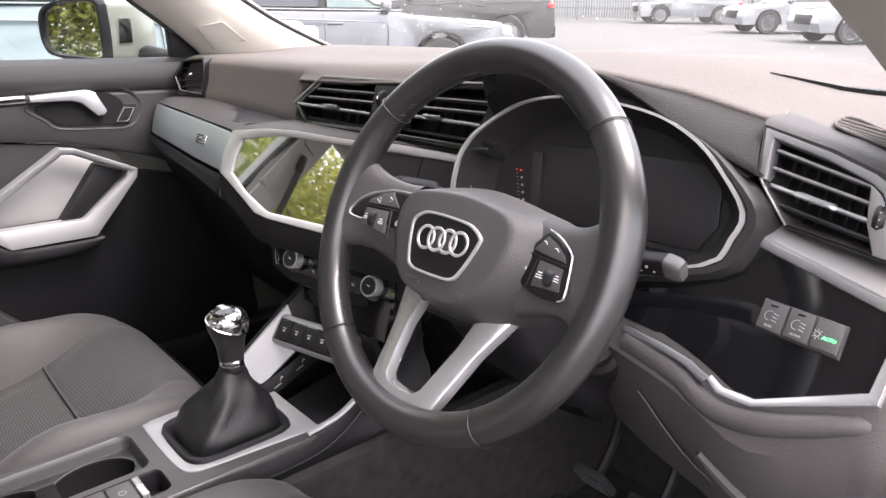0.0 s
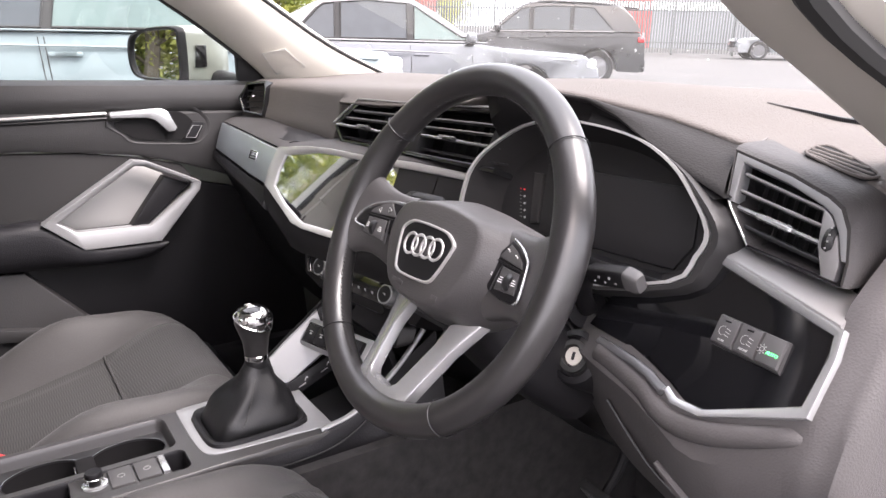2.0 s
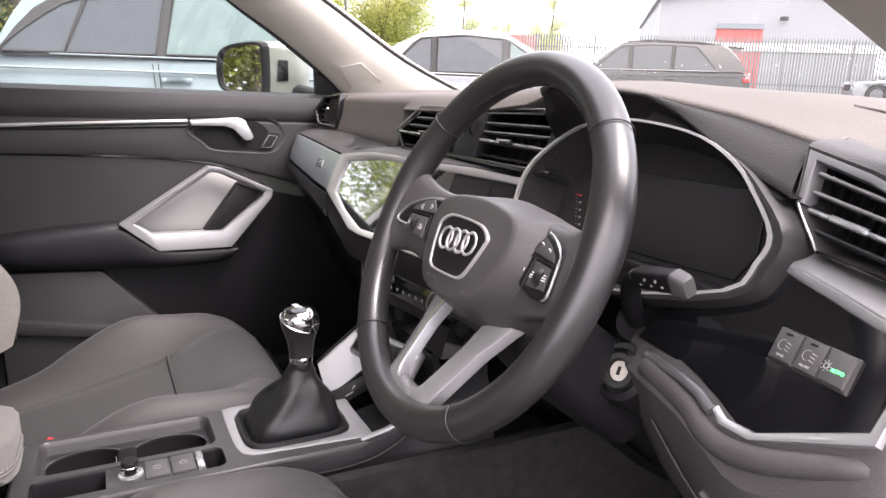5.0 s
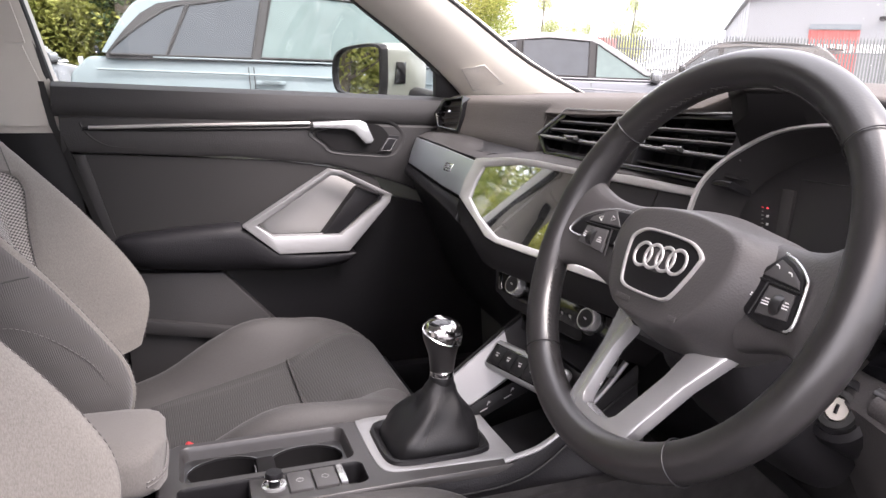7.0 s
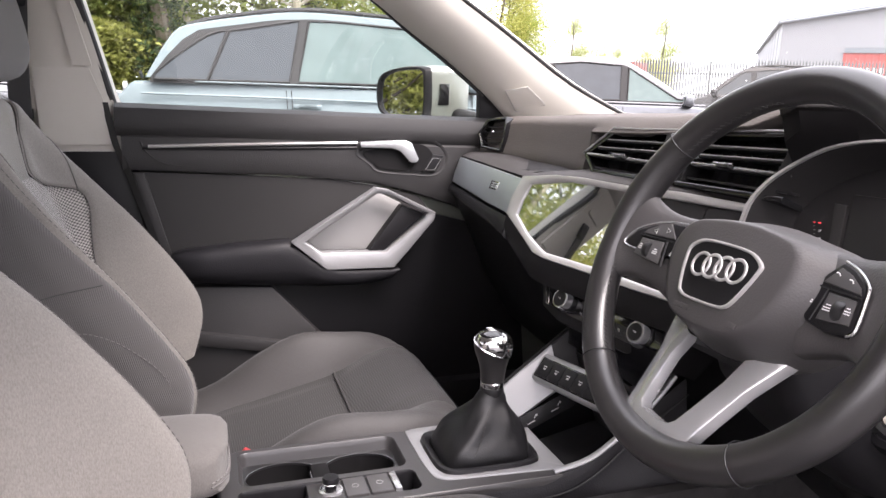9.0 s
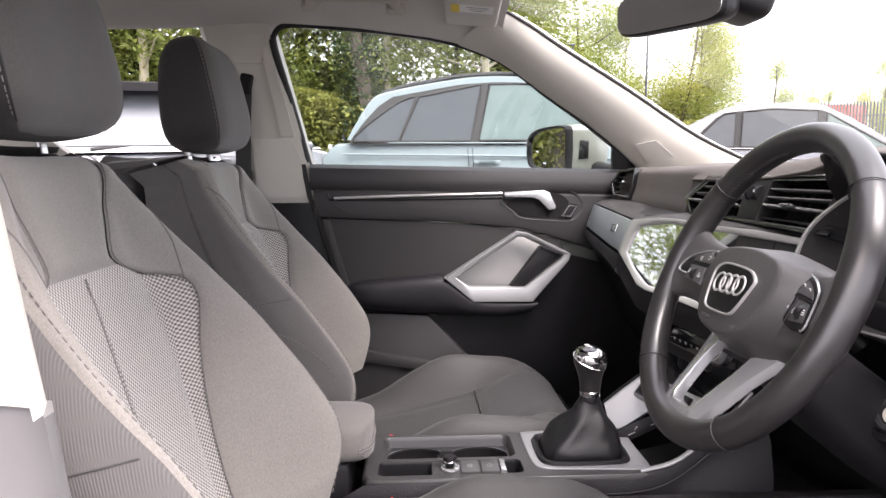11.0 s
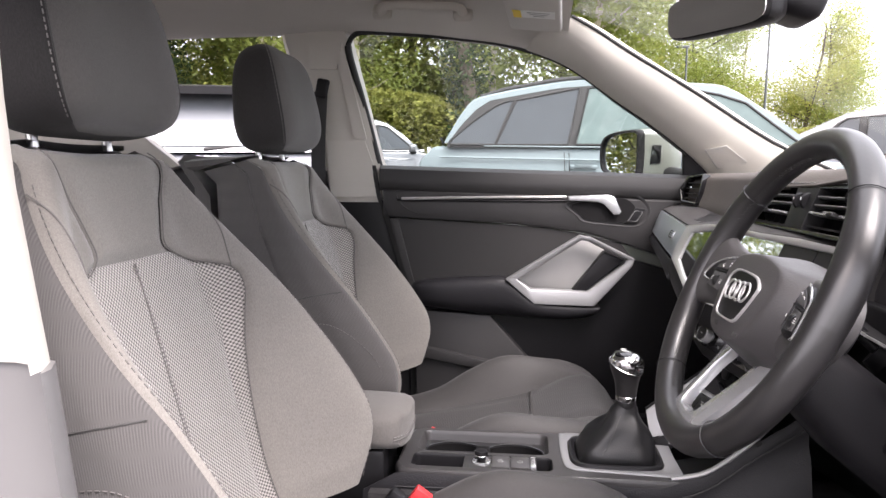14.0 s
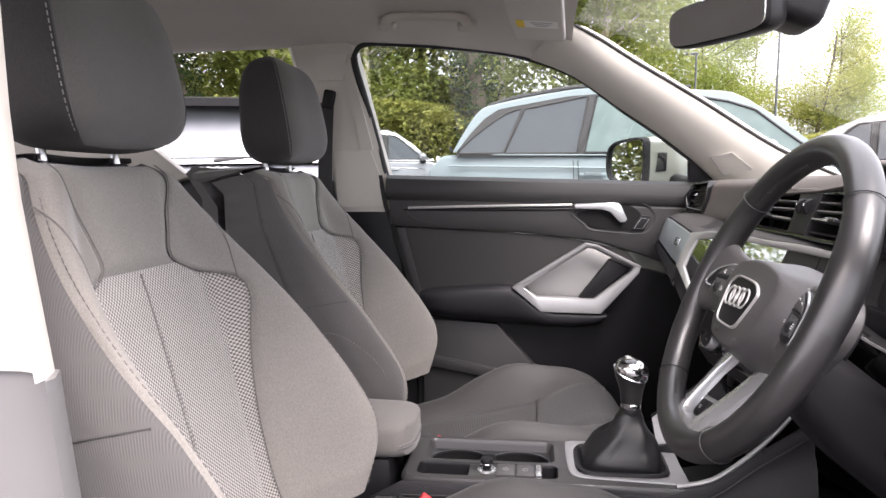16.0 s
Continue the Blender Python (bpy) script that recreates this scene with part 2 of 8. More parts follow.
YELLOW = mat("yellow_label", (0.85, 0.62, 0.04), 0.6, var=0.03)
PAPER = mat("white_label", (0.82, 0.82, 0.80), 0.6, var=0.03)
REDPL = mat("red_plastic", (0.55, 0.035, 0.04), 0.4, var=0.05)
BUTTON = mat("grey_switch_plastic", (0.05, 0.049, 0.051), 0.5, var=0.06)
STEEL = mat("steel", (0.55, 0.55, 0.56), 0.3, 1.0, var=0.05)
BELT = mat("dark_belt_webbing", (0.028, 0.028, 0.029), 0.85, var=0.1, bump=0.6, grain=700)
BODYPAINT = mat("pale_grey_green_paint", (0.185, 0.195, 0.17), 0.3, 0.3, var=0.03, coat=0.8)
MIRROR = mat("mirror_glass", (0.86, 0.88, 0.88), 0.0, 1.0, var=0.0, rough_var=0.0)
# opaque near-white that stands in for sky light refracted by the drops
DROP = mat("sky_white_water_drop", (0.75, 0.76, 0.76), 0.15, var=0.05)
GLASS = glass_mat("clear_window_glass", (0.93, 0.96, 0.95))
# the windscreen's bright veil is put into its film
SCREENGLASS = glass_mat("hazed_windscreen_glass", (0.96, 0.97, 0.96), gloss=0.10, haze=0.010)


# ---- building helpers ----
ORIGIN = {}


def V(*p):
    return Vector(p)


def finish(bm, name, material, smooth=38):
    bmesh.ops.recalc_face_normals(bm, faces=bm.faces)
    me = bpy.data.meshes.new(name)
    bm.to_mesh(me)
    bm.free()
    me.materials.append(material)
    if smooth:
        me.shade_smooth()
        me.set_sharp_from_angle(angle=radians(smooth))
    return me


def part(name, bm, material, parent, label="", smooth=38):
    o = ORIGIN.get(parent.name, Vector())
    bmesh.ops.translate(bm, verts=bm.verts, vec=-o)
    ob = new(name, finish(bm, name, material, smooth))
    ob.parent = parent
    ORIGIN[ob.name] = o
    return tagged(ob, label)


def thing(name, base, label, category, group="", kind=""):
    ob = new(name)
    ob.empty_display_size = 0.1
    ob.location = base
    ORIGIN[ob.name] = Vector(base)
    return tagged(ob, label, category, group, kind)


def solo(name, bm, material, label="", category="", group="", kind="", smooth=38, at=None):
    o = Vector(at) if at else Vector()
    if at:
        bmesh.ops.translate(bm, verts=bm.verts, vec=-o)
    ob = new(name, finish(bm, name, material, smooth))
    ob.location = o
    ORIGIN[ob.name] = o
    return tagged(ob, label, category, group, kind)


def crom(pts, n, closed=False):
    """A smooth line through the points, n steps for each span."""
    pts, out = [Vector(p) for p in pts], []
    m = len(pts)
    for i in range(m if closed else m - 1):
        a, b, c, d = (pts[(i + k) % m] if closed else pts[min(max(i + k, 0), m - 1)] for k in (-1, 0, 1, 2))
        for s in range(n):
            t = s / n
            out.append(0.5 * (2 * b + (c - a) * t + (2 * a - 5 * b + 4 * c - d) * t * t + (3 * b - a - 3 * c + d) * t ** 3))
    if not closed:
        out.append(pts[-1])
    return out


def lerp(table, x):
    return float(np.interp(x, [a for a, _ in table], [b for _, b in table]))


def soft(table, x, r=0.07):
    """The same, with its corners rounded off."""
    return sum(lerp(table, x + r * k) for k in (-1, -0.66, -0.33, 0, 0.33, 0.66, 1)) / 7


def sheet(rows, closed=False, caps=False, bm=None):
    bm = bm or bmesh.new()
    vs = [[bm.verts.new(p) for p in row] for row in rows]
    n = len(rows[0])
    for a, b in zip(vs, vs[1:]):
        for i in range(n if closed else n - 1):
            j = (i + 1) % n
            bm.faces.new((a[i], a[j], b[j], b[i]))
    if caps and closed:
        bm.faces.new(vs[0])
        bm.faces.new(vs[-1][::-1])
    return bm


def thick(rows, vec):
    """A sheet with thickness along vec."""
    vec = Vector(vec)
    loop = []
    for row in rows:
        row = [Vector(p) for p in row]
        loop.append(row + [p + vec for p in reversed(row)])
    return sheet(loop, closed=True, caps=True)


def prism(pts, vec, bevel=0.0, seg=2, sides=False, bm=None):
    """A plate: its front is the polygon, and it goes back along vec. bevel rounds the front's edge."""
    own = bmesh.new()
    vec, n = Vector(vec), len(pts)
    f = [own.verts.new(Vector(p)) for p in pts]
    b = [own.verts.new(Vector(p) + vec) for p in pts]
    own.faces.new(f)
    own.faces.new(b[::-1])
    for i in range(n):
        own.faces.new((f[i], b[i], b[(i + 1) % n], f[(i + 1) % n]))
    bmesh.ops.recalc_face_normals(own, faces=own.faces)
    if bevel:
        front = set(f)
        es = [e for e in own.edges if (e.verts[0] in front and e.verts[1] in front) or (sides and (e.verts[0] in front) != (e.verts[1] in front))]
        bmesh.ops.bevel(own, geom=es, offset=bevel, segments=seg, profile=0.5, affect="EDGES", clamp_overlap=True)
    return merge(bm, own)


def band(outer, inner, vec, bevel=0.0, closed=True, bm=None):
    """A frame between two loops of equally many points, with depth vec."""
    own = bmesh.new()
    vec = Vector(vec)
    rows = [[Vector(p) for p in outer], [Vector(p) for p in inner], [Vector(p) + vec for p in inner], [Vector(p) + vec for p in outer]]
    vs = [[own.verts.new(p) for p in row] for row in rows]
    n = len(outer)
    for k in range(4):
        a, b = vs[k], vs[(k + 1) % 4]
        for i in range(n if closed else n - 1):
            j = (i + 1) % n
            own.faces.new((a[i], a[j], b[j], b[i]))
    if not closed:
        own.faces.new([vs[k][0] for k in range(4)])
        own.faces.new([vs[k][-1] for k in (3, 2, 1, 0)])
    bmesh.ops.recalc_face_normals(own, faces=own.faces)
    if bevel:
        top = {*vs[0], *vs[1]}
        ring = [set(vs[0]), set(vs[1])]
        es = [e for e in own.edges if any(e.verts[0] in r and e.verts[1] in r for r in ring)]
        bmesh.ops.bevel(own, geom=es, offset=bevel, segments=2, profile=0.5, affect="EDGES", clamp_overlap=True)
    return merge(bm, own)


def merge(bm, own):
    if bm is None:
        return own
    tmp = bpy.data.meshes.new("tmp")
    own.to_mesh(tmp)
    own.free()
    bm.from_mesh(tmp)
    bpy.data.meshes.remove(tmp)
    return bm


def inset(pts, d):
    """The polygon drawn in by d, in its own plane."""
    pts = [Vector(p) for p in pts]
    n = len(pts)
    normal = Vector()
    for i in range(n):
        normal += pts[i].cross(pts[(i + 1) % n])
    normal.normalize()
    out = []
    for i in range(n):
        a, b, c = pts[i - 1], pts[i], pts[(i + 1) % n]
        e, g = normal.cross((b - a).normalized()), normal.cross((c - b).normalized())
        k = 1 + max(e.dot(g), -0.6)
        out.append(b + (e + g) * d / k)
    return out


def tube(path, r, seg=8, closed=False, bm=None, squash=1.0, up=None, caps=True):
    """A rod along the path; r is a radius or a function of 0..1."""
    own = bmesh.new()
    path = [Vector(p) for p in path]
    n = len(path)
    rows, side = [], None
    for i in range(n):
        a, b = path[i - 1 if closed or i else 0], path[(i + 1) % n if closed else min(i + 1, n - 1)]
        t = (b - a).normalized()
        if side is None:
            ref = Vector(up) if up else (Vector((0, 0, 1)) if abs(t.z) < 0.9 else Vector((1, 0, 0)))
            side = t.cross(ref).normalized()
        side = (side - t * side.dot(t)).normalized()
        if up:
            side = t.cross(Vector(up)).normalized()
        other = side.cross(t)
        q = r(i / max(n - 1, 1)) if callable(r) else r
        rows.append([path[i] + q * (math.cos(k * 2 * math.pi / seg) * side + squash * math.sin(k * 2 * math.pi / seg) * other) for k in range(seg)])
    if closed:
        rows.append(rows[0])
    sheet(rows, closed=True, caps=caps and not closed, bm=own)
    if closed:
        bmesh.ops.remove_doubles(own, verts=own.verts, dist=1e-6)
    return merge(bm, own)


def rbox(center, size, r, m=None, seg=2, bm=None):
    own = bmesh.new()
    bmesh.ops.create_cube(own, size=1)
    bmesh.ops.scale(own, verts=own.verts, vec=size)
    if r:
        bmesh.ops.bevel(own, geom=own.edges[:], offset=r, segments=seg, profile=0.5, affect="EDGES", clamp_overlap=True)
    if m is not None:
        bmesh.ops.transform(own, matrix=m, verts=own.verts)
    bmesh.ops.translate(own, verts=own.verts, vec=center)
    return merge(bm, own)


def lathe(profile, m, seg=24, bm=None):
    """A turned solid: (radius, height) pairs about the pose's z axis."""
    own = bmesh.new()
    rows = [[m @ Vector((max(r, 1e-5) * math.cos(k * 2 * math.pi / seg), max(r, 1e-5) * math.sin(k * 2 * math.pi / seg), h)) for k in range(seg)] for r, h in profile]
    sheet(rows, closed=True, caps=True, bm=own)
    return merge(bm, own)


def axes(origin, u, v):
    """A pose whose x and y axes follow u and v."""
    u = Vector(u).normalized()
    w = u.cross(Vector(v)).normalized()
    v = w.cross(u)
    return Matrix(((u.x, v.x, w.x, origin[0]), (u.y, v.y, w.y, origin[1]), (u.z, v.z, w.z, origin[2]), (0, 0, 0, 1)))


def words(text, m, size, depth=0.0003):
    """Raised lettering in the built-in font, as a bmesh."""
    cu = bpy.data.curves.new("words", "FONT")
    cu.body, cu.size, cu.align_x, cu.align_y, cu.extrude, cu.resolution_u = text, size, "CENTER", "CENTER", depth, 2
    ob = bpy.data.objects.new("words", cu)
    scene.collection.objects.link(ob)
    me = bpy.data.meshes.new_from_object(ob)
    bm = bmesh.new()
    bm.from_mesh(me)
    bmesh.ops.transform(bm, matrix=m, verts=bm.verts)
    bpy.data.objects.remove(ob)
    bpy.data.curves.remove(cu)
    bpy.data.meshes.remove(me)
    return bm


def pillow(F, us, vs, tuck=0.006, rim=2):
    """A stuffed panel over F(u, v) = (place, outward normal): its edge is drawn in, as at a seam."""
    rows = []
    for i, v in enumerate(vs):
        row = []
        for j, u in enumerate(us(v) if callable(us) else us):
            p, nrm = F(u, v)
            k = min(i, j, len(vs) - 1 - i, len(us(v) if callable(us) else us) - 1 - j)
            drop = tuck * (1, 0.35, 0.08)[k] if k <= rim and k < 3 else 0
            row.append(p - nrm * drop)
        rows.append(row)
    return sheet(rows)


def span(a, b, n):
    """Even steps, closer together at both ends."""
    return [a + (b - a) * (0.5 - 0.5 * math.cos(math.pi * (0.12 + 0.76 * i / (n - 1)))) if 0 < i < n - 1 else (a if i == 0 else b) for i in range(n)]


def stitches(path, bm=None, size=0.0011, step=0.0055):
    """A row of single stitches along a line."""
    bm = bm or bmesh.new()
    path = [Vector(p) for p in path]
    for a, b in zip(path, path[1:]):
        d = b - a
        k = max(1, int(d.length / step))
        side = d.cross(Vector((0.3, 0.5, 0.8))).normalized() * size
        other = d.cross(side).normalized() * size
        for i in range(k):
            s, e = a + d * (i + 0.15) / k, a + d * (i + 0.75) / k
            sheet([[s + side, s + other, s - side, s - other], [e + side, e + other, e - side, e - other]], closed=True, caps=True, bm=bm)
    return bm

# ---- dashboard ----
def dash_point(y, z):
    """The leaning face of the dashboard that carries the trim and the screen."""
    return Vector((0.067 + (y - 0.279) * 0.0564 + (z - 0.977) * 0.422, y, z))


def vent_point(y, z):
    return Vector((0.162 - 0.125 * y + (z - 1.03) * 0.38, y, z))


def cluster_point(y, z):
    return Vector((0.161 - (y + 0.186) * 0.0628 + (z - 0.975) * 0.3376, y, z))


def lower_point(y, z):
    return Vector((0.189 + (y + 0.562) * 0.128 + (z - 0.956) * 0.6137, y, z))


FACE = Vector((0.92, -0.052, -0.388))
VFACE = Vector((0.923, 0.115, -0.351))
CFACE = Vector((0.946, 0.059, -0.319))
LFACE = Vector((0.847, -0.109, -0.52))

dashboard = thing("dashboard", (0.35, 0, 0.75), "dark grey grained dashboard with silver trim under the windscreen", "dashboard")


# the soft top, from the windscreen's foot down to the shelf above the trim
PAD_TOP = [(-0.735, 1.000), (-0.70, 1.020), (-0.66, 1.035), (-0.60, 1.049), (-0.524, 1.060), (-0.435, 1.083), (-0.353, 1.101), (-0.258, 1.111), (-0.152, 1.108), (-0.05, 1.097), (0.06, 1.092), (0.72, 1.088)]
PAD_FRONT = [(-0.735, 0.27), (-0.6, 0.262), (-0.524, 0.2647), (-0.45, 0.257), (-0.38, 0.222), (-0.3, 0.195), (-0.26, 0.1605), (-0.22, 0.166), (-0.185, 0.218), (-0.08, 0.211), (0.0, 0.201), (0.12, 0.186), (0.19, 0.178), (0.26, 0.181), (0.4, 0.196), (0.6, 0.205), (0.7, 0.186), (0.72, 0.184)]


def pad_section(y):
    front, top = lerp(PAD_FRONT, y), lerp(PAD_TOP, y)
    rear = min(1.098, top + 0.010)
    back = 0.5 * (1.075 + rear)
    pts = [(0.86, 1.062), (0.70, back), (0.52, max(rear, back - 0.004)), (0.40, 0.5 * (rear + top) + 0.004), (max(0.31, front + 0.06), top + 0.002), (front + 0.02, top)]
    if y > 0.19:
        pts += [(front - 0.010, top - 0.010), (front - 0.018, 1.064), (front - 0.027, 1.035), (front - 0.037, 1.008), (front - 0.037, 0.99)]
    elif y > -0.16:
        pts += [(front - 0.008, top - 0.008), (front - 0.024, top - 0.022), (front - 0.028, top - 0.027), (front - 0.018, top - 0.031), (front + 0.02, top - 0.04)]
    else:
        pts += [(front + 0.004, top - 0.001), (front, top - 0.004), (front + 0.001, top - 0.008), (front + 0.008, top - 0.012), (front + 0.04, top - 0.03)]
    return [Vector((x, y, z)) for x, z in pts]


ys = [-0.735, -0.72, -0.70, -0.66, -0.62, -0.585, -0.55, -0.524, -0.48, -0.44, -0.375, -0.33, -0.29, -0.26, -0.24, -0.22, -0.20, -0.185, -0.15, -0.05, 0.06, 0.12, 0.16, 0.188, 0.194, 0.23, 0.28, 0.34, 0.44, 0.54, 0.60, 0.64, 0.67, 0.70, 0.72]
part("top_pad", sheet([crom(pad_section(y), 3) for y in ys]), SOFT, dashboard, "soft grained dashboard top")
# the brow that overhangs the instruments
LIP = [(-0.553, 0.203, 1.012), (-0.50, 0.203, 1.032), (-0.446, 0.208, 1.056), (-0.40, 0.211, 1.077), (-0.36, 0.206, 1.091), (-0.30, 0.180, 1.099), (-0.26, 0.148, 1.100), (-0.225, 0.160, 1.092), (-0.19, 0.205, 1.080)]
face, under, deepest = [], [], []
for y, x, z in LIP:
    yc = min(-0.19, max(-0.536, y + 0.026 * max(0.0, (-0.43 - y) / 0.12)))
    face.append(crom([Vector((lerp(PAD_FRONT, yc) + 0.004, yc, lerp(PAD_TOP, yc) - 0.002)), Vector((lerp(PAD_FRONT, yc), yc, lerp(PAD_TOP, yc) - 0.006)), Vector((x, y, z)).lerp(Vector((lerp(PAD_FRONT, yc), yc, lerp(PAD_TOP, yc))), 0.5) + Vector((-0.004, 0, 0.002)), Vector((x, y, z + 0.003)), Vector((x + 0.004, y, z - 0.001))], 3))
    k = Vector((x + 0.004, y, z - 0.001))
    under.append([k, k + Vector((0.05, 0, -0.002)), k + Vector((0.09, 0, -0.014))])
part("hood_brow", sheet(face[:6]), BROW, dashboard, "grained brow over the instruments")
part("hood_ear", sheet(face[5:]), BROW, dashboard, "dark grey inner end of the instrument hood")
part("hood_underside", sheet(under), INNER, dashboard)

# shelf and hidden core behind the trim; GRAIN puts shade into the shelf's colour
core = [(0.24, 1.0), (0.15, 1.0), (0.10, 0.993), (0.092, 0.975), (0.07, 0.92), (0.068, 0.905), (0.085, 0.87), (0.11, 0.82), (0.16, 0.70), (0.22, 0.60), (0.36, 0.48)]
rows = []
for y in (-0.20, -0.14, -0.08, 0.0, 0.1, 0.2, 0.3, 0.4, 0.5, 0.6, 0.68, 0.715):
    k = 0.0564 * (y - 0.5) if y > 0.27 else 0.002 + (0.27 - y) * 0.23
    rows.append([Vector((x + k, y, z)) for x, z in core])
part("lower_body", sheet(rows), HARD, dashboard)
shelf = [[dash_point(y, z) + Vector((dx, 0, dz)) for dx, dz in ((0.0, 0.003), (0.02, 0.011), (0.05, 0.014), (0.11, 0.016))] for y, z in ((0.705, 0.993), (0.55, 0.989), (0.40, 0.984), (0.27, 0.981))]
part("shelf", sheet(shelf), GRAIN, dashboard)

# silver panel before the passenger
outline = [(0.706, 0.992), (0.60, 0.989), (0.45, 0.985), (0.276, 0.979), (0.266, 0.947), (0.268, 0.917), (0.40, 0.921), (0.55, 0.929), (0.69, 0.936), (0.702, 0.96)]
panel = part("trim_panel", prism([dash_point(*p) - FACE * 0.004 for p in outline], FACE * 0.02, 0.003), BRUSHED, dashboard, "matt aluminium trim panel")
plate = axes(dash_point(0.395, 0.9545) - FACE * 0.0045, (0, -1, 0), (0.36, 0, 0.93))
bm = rbox((0, 0, 0), (0.040, 0.017, 0.003), 0.001)
bmesh.ops.transform(bm, matrix=plate, verts=bm.verts)
badge = part("badge", bm, CHROME, panel, "small chrome badge with plain bars")
bm = bmesh.new()
for k in range(3):
    rbox((0.004, 0.0045 - k * 0.0045, 0.0018), (0.026, 0.0024, 0.002), 0.0004, bm=bm)
bmesh.ops.transform(bm, matrix=plate, verts=bm.verts)
part("badge_bars", bm, BRUSHED, panel)
part("under_lip", prism([dash_point(y, z) - FACE * 0.002 for y, z in ((0.705, 0.934), (0.69, 0.932), (0.55, 0.925), (0.40, 0.917), (0.268, 0.913), (0.262, 0.880), (0.40, 0.893), (0.55, 0.903), (0.70, 0.915))], FACE * 0.03 + Vector((0, 0, -0.01)), 0.006), HARD, dashboard)

# screen in its silver frame, turned towards the driver, ending at the cluster
def screen_point(y, z):
    return Vector((0.066 + (0.252 - y) * 0.265 + (z - 0.975) * 0.40, y, z))


SFACE = Vector((0.902, 0.239, -0.361))
outer = [(0.266, 0.984), (0.19, 0.992), (0.13, 0.993), (0.03, 0.989), (-0.065, 0.989), (-0.185, 0.983), (-0.200, 0.940), (-0.190, 0.849), (-0.115, 0.850), (-0.045, 0.852), (0.03, 0.857), (0.14, 0.861), (0.170, 0.866), (0.21, 0.887), (0.272, 0.918), (0.275, 0.945)]
inner = [(0.242, 0.973), (0.16, 0.984), (0.13, 0.984), (0.03, 0.981), (-0.065, 0.978), (-0.185, 0.974), (-0.195, 0.940), (-0.185, 0.858), (-0.115, 0.858), (-0.045, 0.863), (0.03, 0.868), (0.145, 0.871), (0.160, 0.876), (0.205, 0.895), (0.247, 0.920), (0.248, 0.945)]
part("screen_frame", band([screen_point(*p) - SFACE * 0.005 for p in outer], [screen_point(*p) - SFACE * 0.002 for p in inner], SFACE * 0.02, 0.0035), BRIGHT, dashboard, "satin silver frame round the display")
part("screen", prism([screen_point(*p) + SFACE * 0.0015 for p in inner[:4] + [(-0.030, 0.979), (-0.030, 0.864)] + inner[10:]], SFACE * 0.01), SCREEN, dashboard, "switched-off black glass display")
# same glass as the screen; the cabin's dark reflection is put into its colour
part("dark_reflection_pane", prism([screen_point(*p) + SFACE * 0.0015 for p in [(-0.0305, 0.979)] + inner[4:10] + [(-0.0305, 0.864)]], SFACE * 0.01), DISPLAY, dashboard, "right end of the display glass, darkened as a reflection")
part("screen_divider", prism([screen_point(y, z) + SFACE * 0.001 for y, z in ((-0.109, 0.976), (-0.1105, 0.976), (-0.112, 0.859), (-0.110, 0.859))], SFACE * 0.002), GLOSS, dashboard)
# GRAIN instead of the pad's SOFT: shade below the vents painted in
part("shaded_screen_shelf", sheet([[screen_point(y, z) - SFACE * 0.003, screen_point(y, z) + Vector((0.012, 0, 0.007)), screen_point(y, z) + Vector((0.05, 0, 0.010)), screen_point(y, z) + Vector((0.11, 0, 0.012))] for y, z in ((0.272, 0.982), (0.19, 0.992), (0.13, 0.993), (0.03, 0.990), (-0.065, 0.990), (-0.172, 0.985))]), GRAIN, dashboard)
part("screen_lip", sheet([[screen_point(y, z) - SFACE * 0.003, screen_point(y, z - 0.008) - SFACE * 0.001, screen_point(y, z - 0.024) + SFACE * 0.002, screen_point(y, z - 0.036) + SFACE * 0.012] for y, z in ((0.272, 0.917), (0.21, 0.886), (0.170, 0.865), (0.14, 0.860), (0.03, 0.856), (-0.045, 0.851), (-0.19, 0.848))]), HARD, dashboard)

# centre vents
v_out = [(-0.222, 0.9935), (0.0, 0.9985), (0.151, 1.000), (0.188, 1.029), (0.132, 1.0715), (0.0, 1.0715), (-0.222, 1.0755)]
v_in = [(-0.222, 1.0005), (0.0, 1.0045), (0.147, 1.006), (0.178, 1.029), (0.128, 1.0645), (0.0, 1.0645), (-0.222, 1.0685)]
vent = part("centre_vent", band([vent_point(*p) for p in v_out], [vent_point(*p) for p in v_in], VFACE * 0.05, 0.0015, closed=False), GLOSS, dashboard, "gloss black frame of the centre air vents")
part("duct", prism([vent_point(y, z) + VFACE * 0.045 for y, z in v_out], VFACE * 0.01), VENT, vent)
